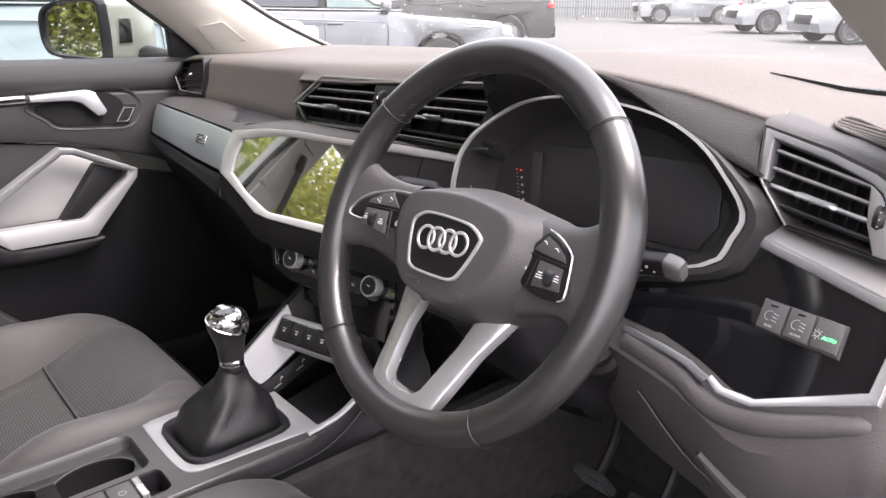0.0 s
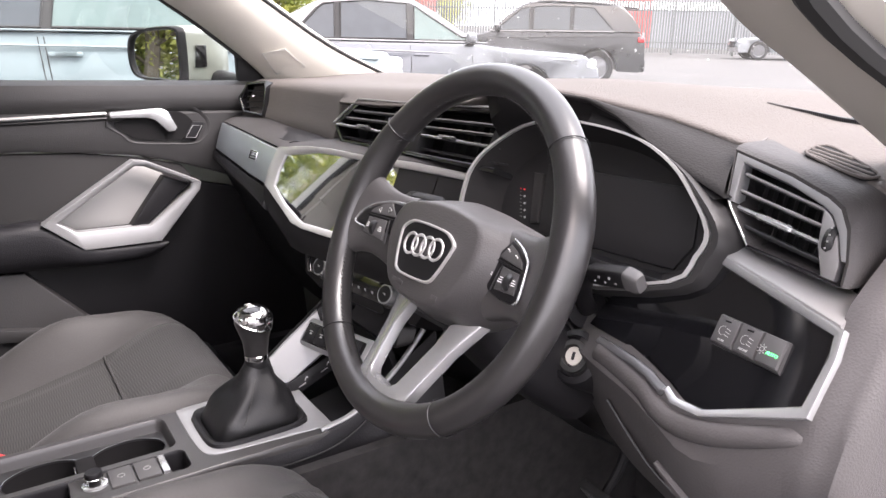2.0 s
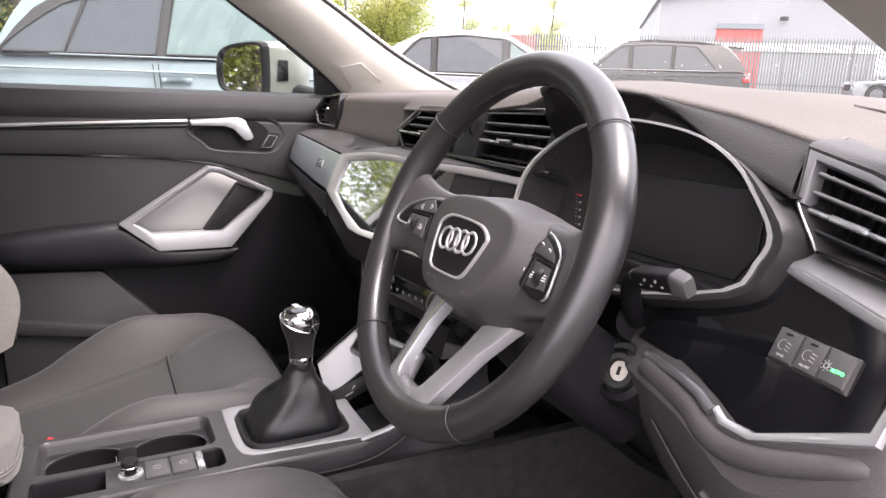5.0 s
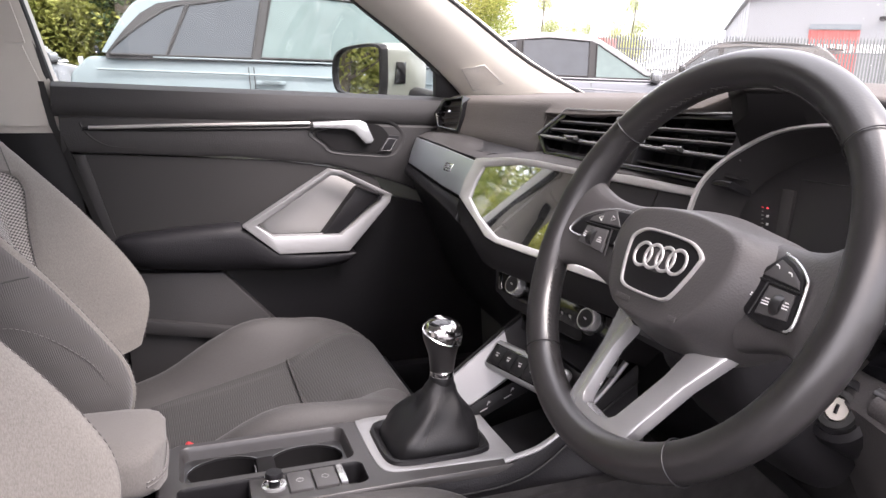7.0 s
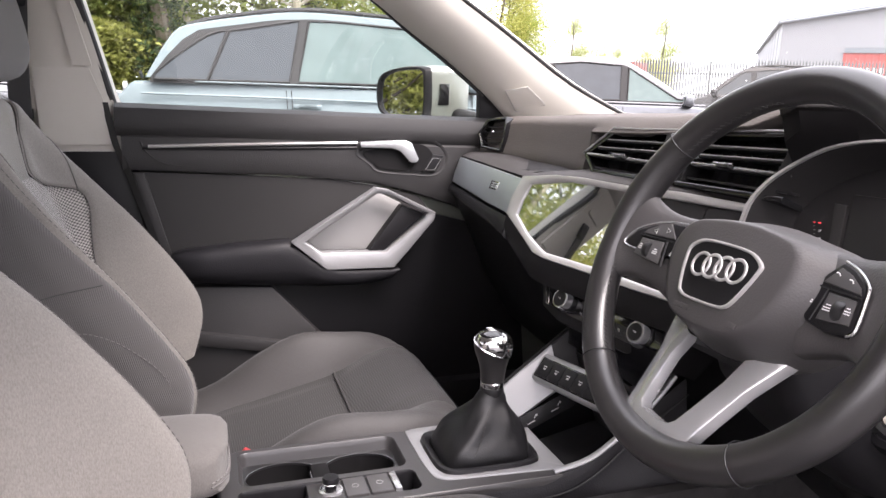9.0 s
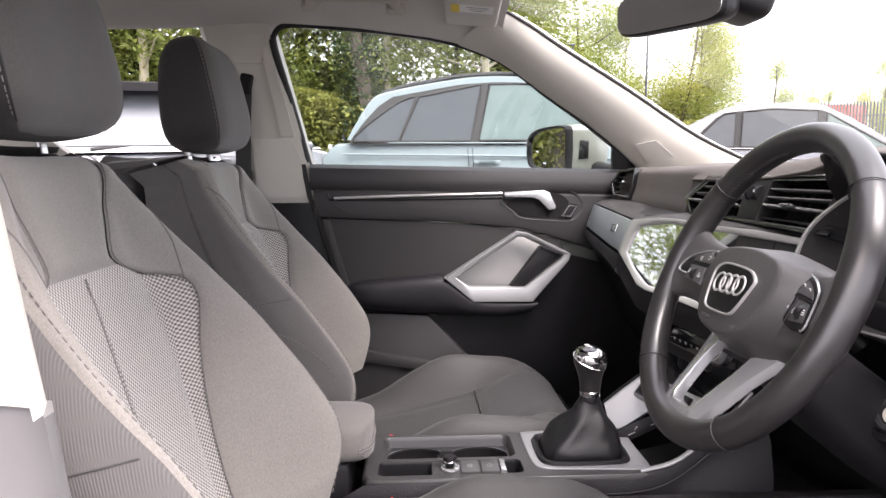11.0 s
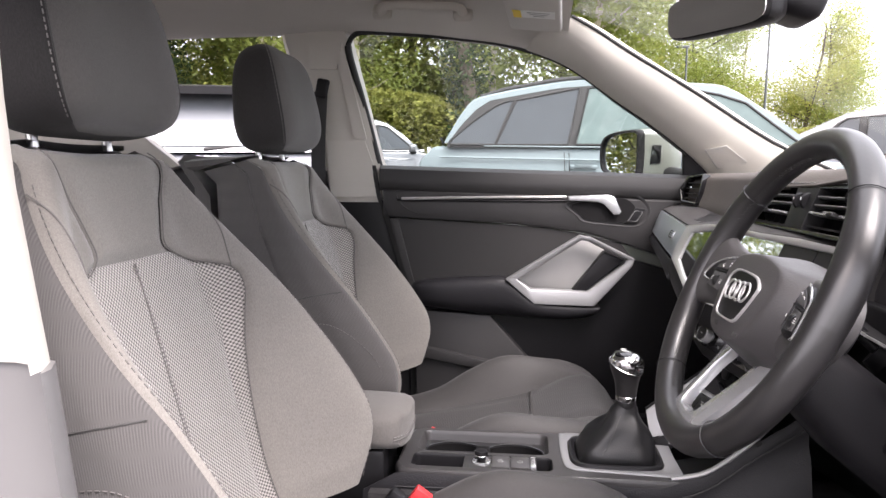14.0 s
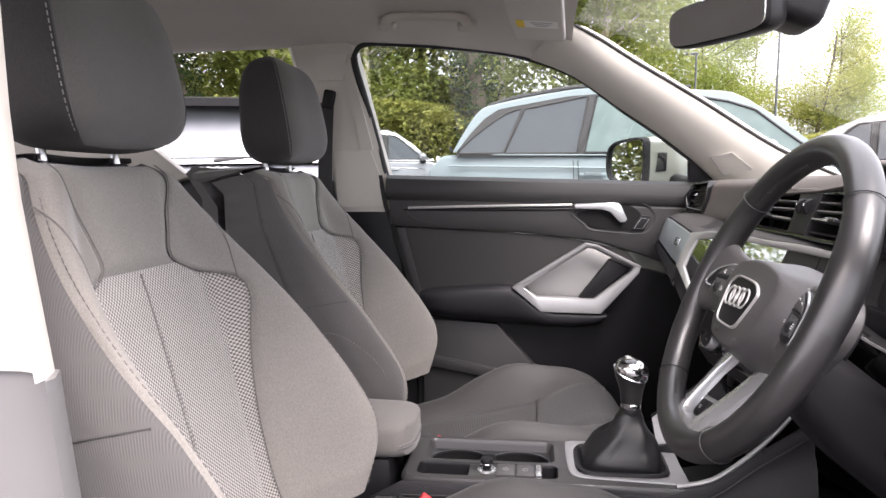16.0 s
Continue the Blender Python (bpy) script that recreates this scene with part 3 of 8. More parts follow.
for k, z in enumerate((1.0545, 1.0420, 1.0295, 1.0120)):
    left = 0.180 - (z - 1.029) * 1.36 if z > 1.029 else 0.180 - (1.029 - z) * 1.15
    for a, b in ((left, 0.008), (-0.055, -0.222)):
        drop = -0.004 * (k > 1)
        part("slat", thick([[vent_point(a, z) + VFACE * 0.004, vent_point(b, z + drop) + VFACE * 0.004], [vent_point(a, z + 0.004) + VFACE * 0.030, vent_point(b, z + drop + 0.004) + VFACE * 0.030]], (0, 0, -0.0030)), SLAT, vent)
        if k < 2:
            part("slat_edge", tube([vent_point(a, z) + VFACE * 0.003, vent_point(b, z + drop) + VFACE * 0.003], 0.0013, 6), PANELGREY, vent, "thin grey slat edge")
        elif k == 2:
            part("chrome_strip", tube([vent_point(a, z) + VFACE * 0.001, vent_point(b, z + drop) + VFACE * 0.001], 0.0020, 8), SILVER, vent, "thin silver slat edge")
            mid = 0.090 if a > 0 else -0.120
            part("vent_slider", rbox(vent_point(mid, 1.0285) - VFACE * 0.002, (0.010, 0.030, 0.0065), 0.002, pose(0, 0, 0, 0, 22, -7)), SLAT, vent, "dark vent slider with a silver edge")
            part("slider_edge", tube([vent_point(mid - 0.015, 1.030) - VFACE * 0.0075, vent_point(mid + 0.015, 1.030) - VFACE * 0.0075], 0.0013, 6), SILVER, vent)
for a, b in ((0.140, 0.012), (-0.060, -0.21)):
    for q in range(6):
        y = a + (b - a) * (q + 0.5) / 6
        part("fin", prism([vent_point(y, z) + VFACE * 0.033 for z in (1.060, 1.003)] + [vent_point(y, z) + VFACE * 0.044 for z in (1.003, 1.060)], (0, 0.0015, 0)), VENT, vent)
pod = part("hazard_block", prism([vent_point(y, z) - VFACE * 0.001 for y, z in ((0.010, 1.066), (-0.056, 1.068), (-0.052, 1.004), (0.002, 1.005))], VFACE * 0.03, 0.003), VENT, vent, "black block between the vents with two wheels")
for y in (-0.012, -0.034):
    part("thumbwheel", lathe([(0.012, -0.005), (0.014, 0.0), (0.012, 0.005)], axes(vent_point(y, 1.046) + VFACE * 0.003, (1, 0, 0), (0, 0, 1)), 18), HARD, pod, "ribbed vent thumbwheel")
    part("marks", rbox(vent_point(y, 1.046) - VFACE * 0.0105, (0.001, 0.0016, 0.004), 0), WHITEINK, pod)
part("vent_line", tube([vent_point(y, z) - VFACE * 0.0015 for y, z in ((0.188, 1.0295), (0.132, 1.0722), (0.0, 1.0722), (-0.222, 1.0762))], 0.0014, 6), SILVER, vent, "thin silver line over the vents")

# small outer vent on the passenger's side
SV = [Vector(p) for p in ((0.157, 0.690, 1.080), (0.179, 0.624, 1.087), (0.170, 0.614, 1.045), (0.161, 0.614, 1.009), (0.139, 0.685, 1.016), (0.138, 0.705, 1.046))]
SN = Vector((0.9, 0.30, -0.24)).normalized()
sv_c = sum(SV, Vector()) / 6
sv_i = [sv_c + (p - sv_c) * 0.86 for p in SV]
sv = part("side_vent", band([p - SN * 0.004 for p in SV], [p - SN * 0.003 for p in sv_i], SN * 0.03, 0.0015), GLOSS, dashboard, "small gloss black side air vent")
part("duct", prism([p + SN * 0.022 for p in SV], SN * 0.006), VENT, sv)
for k in range(4):
    z = 1.028 + 0.0125 * k
    a, b = Vector((0.1465 + 0.25 * (z - 1.03), 0.688, z - 0.001)), Vector((0.1665 + 0.22 * (z - 1.03), 0.620, z + 0.003))
    part("slat", thick([[a, b], [a + SN * 0.018 + Vector((0, 0, 0.004)), b + SN * 0.018 + Vector((0, 0, 0.004))]], (0, 0, -0.0028)), SLAT, sv)
part("vent_slider", rbox((0.1545, 0.655, 1.053), (0.007, 0.016, 0.005), 0.0015, pose(0, 0, 0, 0, 0, -17)), CHROME, sv, "chrome vent slider")

# instrument cluster under its hood
trim_o = [(-0.181, 0.975), (-0.190, 1.005), (-0.215, 1.030), (-0.262, 1.058), (-0.318, 1.069), (-0.378, 1.068), (-0.445, 1.058), (-0.495, 1.037), (-0.528, 1.011), (-0.556, 0.980), (-0.552, 0.955), (-0.530, 0.926), (-0.40, 0.895), (-0.28, 0.900), (-0.195, 0.925)]
loop_o = crom([cluster_point(*p) for p in trim_o], 3, True)
centre = cluster_point(-0.37, 0.985)
loop_i = [centre + (p - centre) * 0.972 for p in loop_o]
cluster = part("cluster_trim", band([p - CFACE * 0.004 for p in loop_o], [p - CFACE * 0.004 for p in loop_i], CFACE * 0.012), BRIGHT, dashboard, "thin silver outline of the instrument cluster")
deep = [centre + CFACE * 0.045 + Vector(((p - centre).x * 0.9, (p - centre).y * 0.84, (p - centre).z * 0.86)) for p in loop_i]
part("cluster_wall", sheet([loop_i + loop_i[:1], deep + deep[:1]]), HOODIN, cluster)
part("cluster_glass", prism(deep, CFACE * 0.01), DISPLAY, cluster, "switched-off dark instrument display")
scr = [cluster_point(y, z) + CFACE * 0.042 for y, z in ((-0.281, 1.022), (-0.505, 1.022), (-0.515, 0.965), (-0.50, 0.938), (-0.296, 0.938))]
part("display_panel", prism(scr, CFACE * 0.004, 0.002), DISPLAY, cluster)
ga = [cluster_point(y, z) + CFACE * 0.040 for y, z in ((-0.263, 1.009), (-0.279, 1.009), (-0.292, 0.949), (-0.279, 0.947))]
part("display_edge", prism(ga, CFACE * 0.005, 0.001), BEZEL, cluster, "grey rail beside the display")
for k in range(9):
    y, z = -0.2455 - 0.0018 * k, 0.986 - 0.0042 * k
    m = axes(cluster_point(y, z) + CFACE * 0.041, (0, -1, 0), (0.34, 0, 0.94))
    bm = rbox((0, 0, 0), (0.0030 if k % 2 == 0 else 0.0016, 0.0007, 0.0005), 0)
    if k % 2 == 0:
        rbox((0.0075, 0, 0), (0.0036, 0.0028 if k else 0.0016, 0.0005), 0.0004, bm=bm)
    bmesh.ops.transform(bm, matrix=m, verts=bm.verts)
    part("gauge_mark", bm, REDGLOW if k == 0 else GREYINK, cluster)
# rounded bezel outside the silver line, widest towards the door
def around(k, d):
    out = []
    for p in loop_o:
        f = min(1.0, max(0.0, (-0.30 - p.y) / 0.2)) * min(1.0, max(0.0, (1.045 - p.z) / 0.05))
        out.append(centre + (p - centre) * (1 + (k - 1) * f) + CFACE * d * (0.2 + 0.8 * f))
    return out


part("cluster_bezel", sheet([around(0.999, -0.001), around(1.02, -0.006), around(1.06, -0.006), around(1.10, 0.004), around(1.13, 0.03), around(1.16, 0.09)], closed=True), BEZEL, dashboard, "dark grey rounded bezel round the instruments")
crest = sorted((y, z) for y, z in trim_o if z > 0.95 and y > -0.55)
rows = []
for y, x, z in LIP:
    zt = lerp(crest, y)
    rows.append([Vector((x + 0.004, y, z - 0.001)), Vector((x + 0.010, y, 0.5 * (z + zt))), cluster_point(max(-0.545, min(-0.185, y)), zt) + CFACE * 0.004])
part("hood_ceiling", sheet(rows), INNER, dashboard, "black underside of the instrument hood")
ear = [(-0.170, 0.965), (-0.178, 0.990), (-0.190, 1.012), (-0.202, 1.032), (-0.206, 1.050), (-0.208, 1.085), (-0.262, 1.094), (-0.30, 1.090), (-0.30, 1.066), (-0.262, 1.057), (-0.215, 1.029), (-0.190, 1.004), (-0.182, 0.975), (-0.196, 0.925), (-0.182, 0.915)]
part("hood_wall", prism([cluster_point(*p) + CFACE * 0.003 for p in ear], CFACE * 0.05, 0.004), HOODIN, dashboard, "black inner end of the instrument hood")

# vent before the driver's door
rvp = lambda y, z: Vector((0.219 - (y + 0.551) * -0.10 + (z - 1.009) * 0.42, y, z))
RF = Vector((0.92, 0.09, -0.38))
case = [(-0.540, 1.052), (-0.607, 1.038), (-0.648, 1.026), (-0.662, 1.019), (-0.673, 1.004), (-0.681, 0.981), (-0.683, 0.962), (-0.586, 0.972), (-0.556, 1.000), (-0.548, 1.009)]
fo_ = [(-0.548, 1.007), (-0.540, 1.052), (-0.607, 1.0385), (-0.648, 1.0265), (-0.663, 1.019), (-0.674, 1.004), (-0.681, 0.980)]
fi_ = [(-0.556, 1.007), (-0.551, 1.043), (-0.607, 1.0310), (-0.643, 1.0195), (-0.6555, 1.013), (-0.6660, 1.000), (-0.6755, 0.980)]
rv = part("driver_vent", band([rvp(*p) - RF * 0.002 for p in fo_], [rvp(*p) - RF * 0.001 for p in fi_], RF * 0.02, 0.0015, closed=False), SILPAINT, dashboard, "driver's air vent in a silver surround")
part("duct", prism([rvp(y, z) + RF * 0.040 for y, z in case], RF * 0.01), VENT, rv)
cm = sum((rvp(*p) for p in case), Vector()) / len(case)
part("liner", band([rvp(*p) for p in case], [cm + (rvp(*p) - cm) * 0.97 + RF * 0.038 for p in case], RF * 0.001), GLOSS, rv)
part("lower_line", tube([rvp(*p) - RF * 0.002 for p in ((-0.549, 1.007), (-0.557, 0.999), (-0.587, 0.9715))], 0.0012, 6), SILVER, rv, "thin silver line under the vent")
part("lower_lip", tube([rvp(*p) - RF * 0.002 for p in ((-0.587, 0.9715), (-0.683, 0.9615))], 0.0016, 6), GLOSS, rv)
for k, (ya, za, yb, zb) in enumerate(((-0.556, 1.034, -0.646, 1.0165), (-0.557, 1.0185, -0.649, 1.0035), (-0.560, 1.0035, -0.652, 0.990), (-0.574, 0.9885, -0.657, 0.9765))):
    a, b = rvp(ya, za), rvp(yb, zb)
    part("slat", thick([[a + RF * 0.004, b + RF * 0.004], [a + RF * 0.030 + Vector((0, 0, 0.003)), b + RF * 0.030 + Vector((0, 0, 0.003))]], (0, 0, -0.003)), SLAT, rv)
    part("slat_edge", tube([a + RF * 0.004, b + RF * 0.004], 0.0016 if k != 2 else 0.0022, 6), (PANELGREY, PANELGREY, SILVER, SLAT)[k], rv)
a, b = rvp(-0.588, 0.9992), rvp(-0.624, 0.9940)
part("vent_slider", tube([a - RF * 0.001, a.lerp(b, 0.1) - RF * 0.003, a.lerp(b, 0.9) - RF * 0.003, b - RF * 0.001], 0.0042, 8, squash=0.7), SILVER, rv, "silver vent slider")
side = part("wheel_block", prism([rvp(y, z) for y, z in ((-0.645, 1.0185), (-0.655, 1.012), (-0.665, 1.000), (-0.675, 0.978), (-0.676, 0.963), (-0.663, 0.9645), (-0.651, 0.988))], RF * 0.03, 0.002), PANELGREY, rv, "grey block with a thumbwheel")
part("thumbwheel", lathe([(0.013, -0.0045), (0.015, 0), (0.013, 0.0045)], axes(rvp(-0.661, 0.994) + RF * 0.010, (1, 0, 0.3), (-0.3, 0, 1)), 20), VENT, side)
for k in range(4):
    part("marks", rbox(rvp(-0.661, 0.986 + 0.0055 * k) - RF * 0.0055, (0.001, 0.0014, 0.0014), 0), GREYINK, side)
for q in range(7):
    y = -0.566 - 0.012 * q
    part("fin", prism([rvp(y, 1.032 - 0.013 * q / 6) + RF * 0.031, rvp(y, 0.972) + RF * 0.031, rvp(y, 0.972) + RF * 0.039, rvp(y, 1.032 - 0.013 * q / 6) + RF * 0.039], (0, 0.0012, 0)), SLAT, rv)
# grained surround of that vent, rounding over into the dashboard's end
grow = lambda d, back: [rvp(*p) + Vector((back, 0, 0)) for p in [(y + d * (0.55 if y > -0.56 else -1.0) * (0.3 if z < 0.99 and y > -0.67 else 1), z + d * (0.9 if z > 0.985 else -0.2)) for y, z in case]]
part("vent_surround", sheet([grow(0.000, -0.002), grow(0.003, -0.003), grow(0.0065, 0.002), grow(0.0080, 0.012), grow(0.0085, 0.04), grow(0.007, 0.08)], closed=True), GRAIN, dashboard, "grained surround of the air vent")
# demister slots on top
slot = thing("demister_grille", (0.32, -0.60, 1.04), "small black slotted grille in the dashboard top", "air grille")
pad_z = lambda x, y: lerp(PAD_TOP, y) + 0.0036 + (x - 0.31) * 0.055
rim_g = crom([Vector((x, y, pad_z(x, y))) for x, y in ((0.281, -0.584), (0.267, -0.603), (0.262, -0.640), (0.270, -0.652), (0.288, -0.650), (0.306, -0.618), (0.320, -0.588), (0.312, -0.578))], 3, True)
part("recess", prism([p + Vector((0, 0, 0.0004)) for p in rim_g], (0, 0, -0.004)), INNER, slot)
part("grille_rim", tube([p + Vector((0, 0, 0.0006)) for p in rim_g], 0.0016, 6, closed=True), SOFT, slot)
for x, ya, yb in ((0.2735, -0.593, -0.651), (0.2845, -0.582, -0.650), (0.2955, -0.579, -0.640), (0.3065, -0.578, -0.618)):
    part("rib", tube([Vector((x, ya, pad_z(x, ya) + 0.0008)), Vector((x - 0.004, yb, pad_z(x, yb) + 0.0008))], 0.0020, 6, squash=0.7), SOFT, slot)
part("pad_seam", tube(crom([Vector((x, y, pad_z(x, y) - 0.0016)) for x, y in ((0.262, -0.542), (0.280, -0.536), (0.300, -0.530))], 4), 0.0008, 5), SEAM, dashboard)

bm = bmesh.new()
for k in range(90):
    q = k / 89
    rbox((0.410 + 0.095 * q, -0.455 - 0.165 * q, pad_z(0.41 + 0.095 * q, -0.455 - 0.165 * q) - 0.001), (0.004 + 0.046 * q, 0.0009, 0.006), 0, pose(0, 0, 0, 0, 0, 35), bm=bm)
part("ribbed_strip", bm, HARD, dashboard, "ribbed black strip at the windscreen's foot")

# lower panel before the driver: black gloss in a silver frame, with the light switches
fo = [(-0.556, 0.962), (-0.63, 0.950), (-0.707, 0.936), (-0.710, 0.916), (-0.708, 0.872), (-0.618, 0.836), (-0.585, 0.834), (-0.572, 0.841)]
fi = [(-0.560, 0.954), (-0.63, 0.942), (-0.698, 0.930), (-0.701, 0.915), (-0.698, 0.878), (-0.618, 0.843), (-0.588, 0.841), (-0.575, 0.846)]
part("lower_frame", band([lower_point(*p) - LFACE * 0.004 for p in fo], [lower_point(*p) - LFACE * 0.001 for p in fi], LFACE * 0.02, 0.002, closed=False), SILVER, dashboard, "satin silver frame of the lower panel")
lip_hi = [(-0.470, 0.855), (-0.490, 0.8545), (-0.527, 0.853), (-0.553, 0.850), (-0.566, 0.846), (-0.574, 0.8445)]
lip_lo = [(-0.470, 0.8475), (-0.490, 0.847), (-0.529, 0.845), (-0.552, 0.842), (-0.564, 0.838), (-0.572, 0.836)]
part("lower_lip", band([lower_point(*p) - LFACE * 0.008 for p in lip_lo], [lower_point(*p) - LFACE * 0.004 for p in lip_hi], LFACE * 0.02, 0.002, closed=False), GREYLIP, dashboard, "dark satin lip before the panel")
part("lower_panel", prism([lower_point(y, z) + LFACE * 0.003 for y, z in ((-0.46, 0.915), (-0.53, 0.922), (-0.560, 0.954), (-0.63, 0.942), (-0.699, 0.9305), (-0.702, 0.915), (-0.699, 0.8775), (-0.618, 0.8425), (-0.587, 0.8405), (-0.574, 0.848), (-0.535, 0.858), (-0.44, 0.86))], LFACE * 0.02), GLOSS, dashboard, "gloss black lower panel")
part("ledge", prism([lower_point(-0.556, 0.963) - LFACE * 0.004, lower_point(-0.63, 0.951) - LFACE * 0.004, lower_point(-0.703, 0.938) - LFACE * 0.004, Vector((0.205, -0.698, 0.951)), Vector((0.225, -0.62, 0.962)), Vector((0.225, -0.560, 0.975))], (0, 0, -0.006), 0.002), PANELGREY, dashboard, "silver grey ledge under the vent")
sw = thing("light_switches", lower_point(-0.633, 0.902), "grey light switch block with white symbols and a lit green word", "switch")
part("bezel", prism([lower_point(y, z) - LFACE * 0.0005 for y, z in ((-0.594, 0.9160), (-0.668, 0.9150), (-0.669, 0.8905), (-0.594, 0.8910))], LFACE * 0.008, 0.0030), DECK, sw)
SM = lambda y, z: axes(lower_point(y, z) - LFACE * 0.0038, (-0.128, -1, 0), (0.52, 0, 0.85))
for a, b in ((-0.596, -0.6195), (-0.621, -0.6435), (-0.645, -0.667)):
    key = part("switch_key", prism([lower_point(y, z) - LFACE * 0.0035 for y, z in ((a, 0.9150), (b, 0.9145), (b, 0.8925), (a, 0.8928))], LFACE * 0.006, 0.0018), SWITCH, sw)
part("marking", words("REAR", SM(-0.6075, 0.896), 0.0030), GREYINK, sw)
part("marking", words("FRONT", SM(-0.632, 0.896), 0.0030), GREYINK, sw)
part("lit_word", words("AUTO", SM(-0.6590, 0.9012), 0.0042), GREENGLOW, sw, "lit green word")
for y in (-0.6075, -0.632):
    bm = bmesh.new()
    tube([SM(y, 0.9035) @ Vector((0.004 * math.cos(a) - 0.002, 0.0042 * math.sin(a), 0)) for a in np.linspace(1.2, 5.1, 9)], 0.0003, 4, bm=bm)
    for k in (-1, 0, 1):
        tube([SM(y, 0.9035) @ Vector((0.001, 0.003 * k, 0)), SM(y, 0.9035) @ Vector((0.006, 0.003 * k - 0.001, 0))], 0.0004, 4, bm=bm)
    part("symbol", bm, GREYINK, sw)
    part("lamp_slot", rbox(lower_point(y, 0.9115) - LFACE * 0.0037, (0.001, 0.006, 0.0015), 0), HARD, sw)
bm = bmesh.new()
for k in range(8):
    a = k * math.pi / 4
    tube([SM(-0.6485, 0.9025) @ Vector((r * math.cos(a), r * math.sin(a), 0)) for r in (0.0032, 0.0045)], 0.0004, 4, bm=bm)
tube([SM(-0.6485, 0.9025) @ Vector((0.0022 * math.cos(k * 0.7), 0.0022 * math.sin(k * 0.7), 0)) for k in range(9)], 0.0004, 4, closed=True, bm=bm)
part("symbol", bm, GREYINK, sw)

# knee panel under it, side of the dashboard
knee = [[Vector(p) for p in row] for row in (
    ((0.168, -0.40, 0.87), (0.150, -0.47, 0.862), (0.132, -0.535, 0.856), (0.122, -0.570, 0.850), (0.112, -0.618, 0.842), (0.124, -0.70, 0.876)),
    ((0.150, -0.40, 0.83), (0.120, -0.47, 0.832), (0.108, -0.535, 0.825), (0.100, -0.575, 0.815), (0.094, -0.625, 0.803), (0.105, -0.70, 0.825)),
    ((0.165, -0.40, 0.79), (0.135, -0.47, 0.79), (0.118, -0.535, 0.785), (0.108, -0.575, 0.775), (0.104, -0.625, 0.765), (0.112, -0.70, 0.775)),
    ((0.23, -0.40, 0.68), (0.20, -0.47, 0.68), (0.18, -0.535, 0.68), (0.168, -0.575, 0.675), (0.160, -0.625, 0.67), (0.16, -0.70, 0.66)),
    ((0.34, -0.40, 0.60), (0.30, -0.47, 0.59), (0.28, -0.535, 0.585), (0.26, -0.575, 0.58), (0.25, -0.625, 0.57), (0.24, -0.70, 0.55)))]
part("knee_panel", sheet([crom(r, 3) for r in knee]), KNEE, dashboard, "dark grey lower knee panel")
part("seam_line", tube(crom([Vector(p) for p in ((0.118, -0.50, 0.80), (0.130, -0.55, 0.745), (0.150, -0.60, 0.705), (0.165, -0.68, 0.665))], 4), 0.0015, 6), VENT, dashboard)
part("grip_edge", tube(crom([Vector(p) for p in ((0.108, -0.575, 0.770), (0.128, -0.63, 0.725), (0.145, -0.67, 0.700))], 4), lambda t: 0.009 * math.sin(math.pi * (0.12 + 0.76 * t)), 8), KNEE, dashboard)
side_x = [(0.55, 0.24), (0.66, 0.16), (0.775, 0.112), (0.825, 0.105), (0.860, 0.118), (0.876, 0.1245), (0.955, 0.174), (0.985, 0.215), (1.005, 0.262)]
part("side_trim", sheet([crom([Vector((lerp(side_x, z), -0.6995, z)), Vector((lerp(side_x, z) + 0.004, -0.722, z)), Vector((lerp(side_x, z) + 0.030, -0.745, z)), Vector((0.34, -0.748, z))], 4) for z in np.linspace(1.004, 0.56, 28)]), KNEE, dashboard, "grained end of the dashboard")
part("knee_lip", tube(crom([lower_point(y, z) + LFACE * (0.003 if y > -0.69 else 0.012 if y > -0.71 else 0.030) for y, z in ((-0.475, 0.842), (-0.500, 0.8395), (-0.529, 0.836), (-0.552, 0.832), (-0.572, 0.825), (-0.600, 0.823), (-0.64, 0.832), (-0.695, 0.856), (-0.715, 0.862))], 5), lambda t: 0.0125 - 0.003 * t, 12), KNEE, dashboard, "rolled edge of the knee panel")
part("end_cap", prism([Vector(p) for p in ((0.21, -0.736, 0.88), (0.20, -0.738, 0.77), (0.28, -0.738, 0.53), (0.60, -0.738, 0.53), (0.80, -0.738, 1.06), (0.26, -0.735, 1.05), (0.21, -0.735, 0.95))], (0, 0.02, 0), 0.004), SOFT, dashboard)
part("cluster_underside", prism([Vector(p) for p in ((0.16, -0.18, 0.93), (0.17, -0.53, 0.92), (0.19, -0.56, 0.95), (0.30, -0.56, 0.90), (0.30, -0.15, 0.90))], (0, 0, -0.03), 0.004), HARD, dashboard)
part("bulkhead", prism([Vector(p) for p in ((0.62, -0.74, 1.07), (0.62, 0.74, 1.07), (0.62, 0.74, 0.25), (0.62, -0.74, 0.25))], (0.03, 0, 0)), CARPET, dashboard)

# climate panel and the stack under the screen
ac = thing("climate_panel", (0.09, 0.03, 0.80), "gloss black climate panel with two chrome knobs", "control panel")
acp = lambda y, z: Vector((0.065 + (0.152 - y) * 0.25 + (z - 0.822) * 0.45, y, z))
AF = Vector((0.889, 0.222, -0.40))
a_out = [(0.154, 0.824), (0.06, 0.823), (-0.01, 0.817), (-0.093, 0.811), (-0.106, 0.774), (-0.047, 0.774), (0.09, 0.782), (0.132, 0.788)]
part("face", prism([acp(*p) for p in a_out], AF * 0.02, 0.002), GLOSS, ac)
part("edge_strip", tube([acp(*p) - AF * 0.001 for p in ((0.128, 0.788), (0.134, 0.789), (0.155, 0.825), (0.06, 0.824), (-0.01, 0.818), (-0.094, 0.812))], 0.0014, 6), CHROME, ac, "thin chrome edge line")
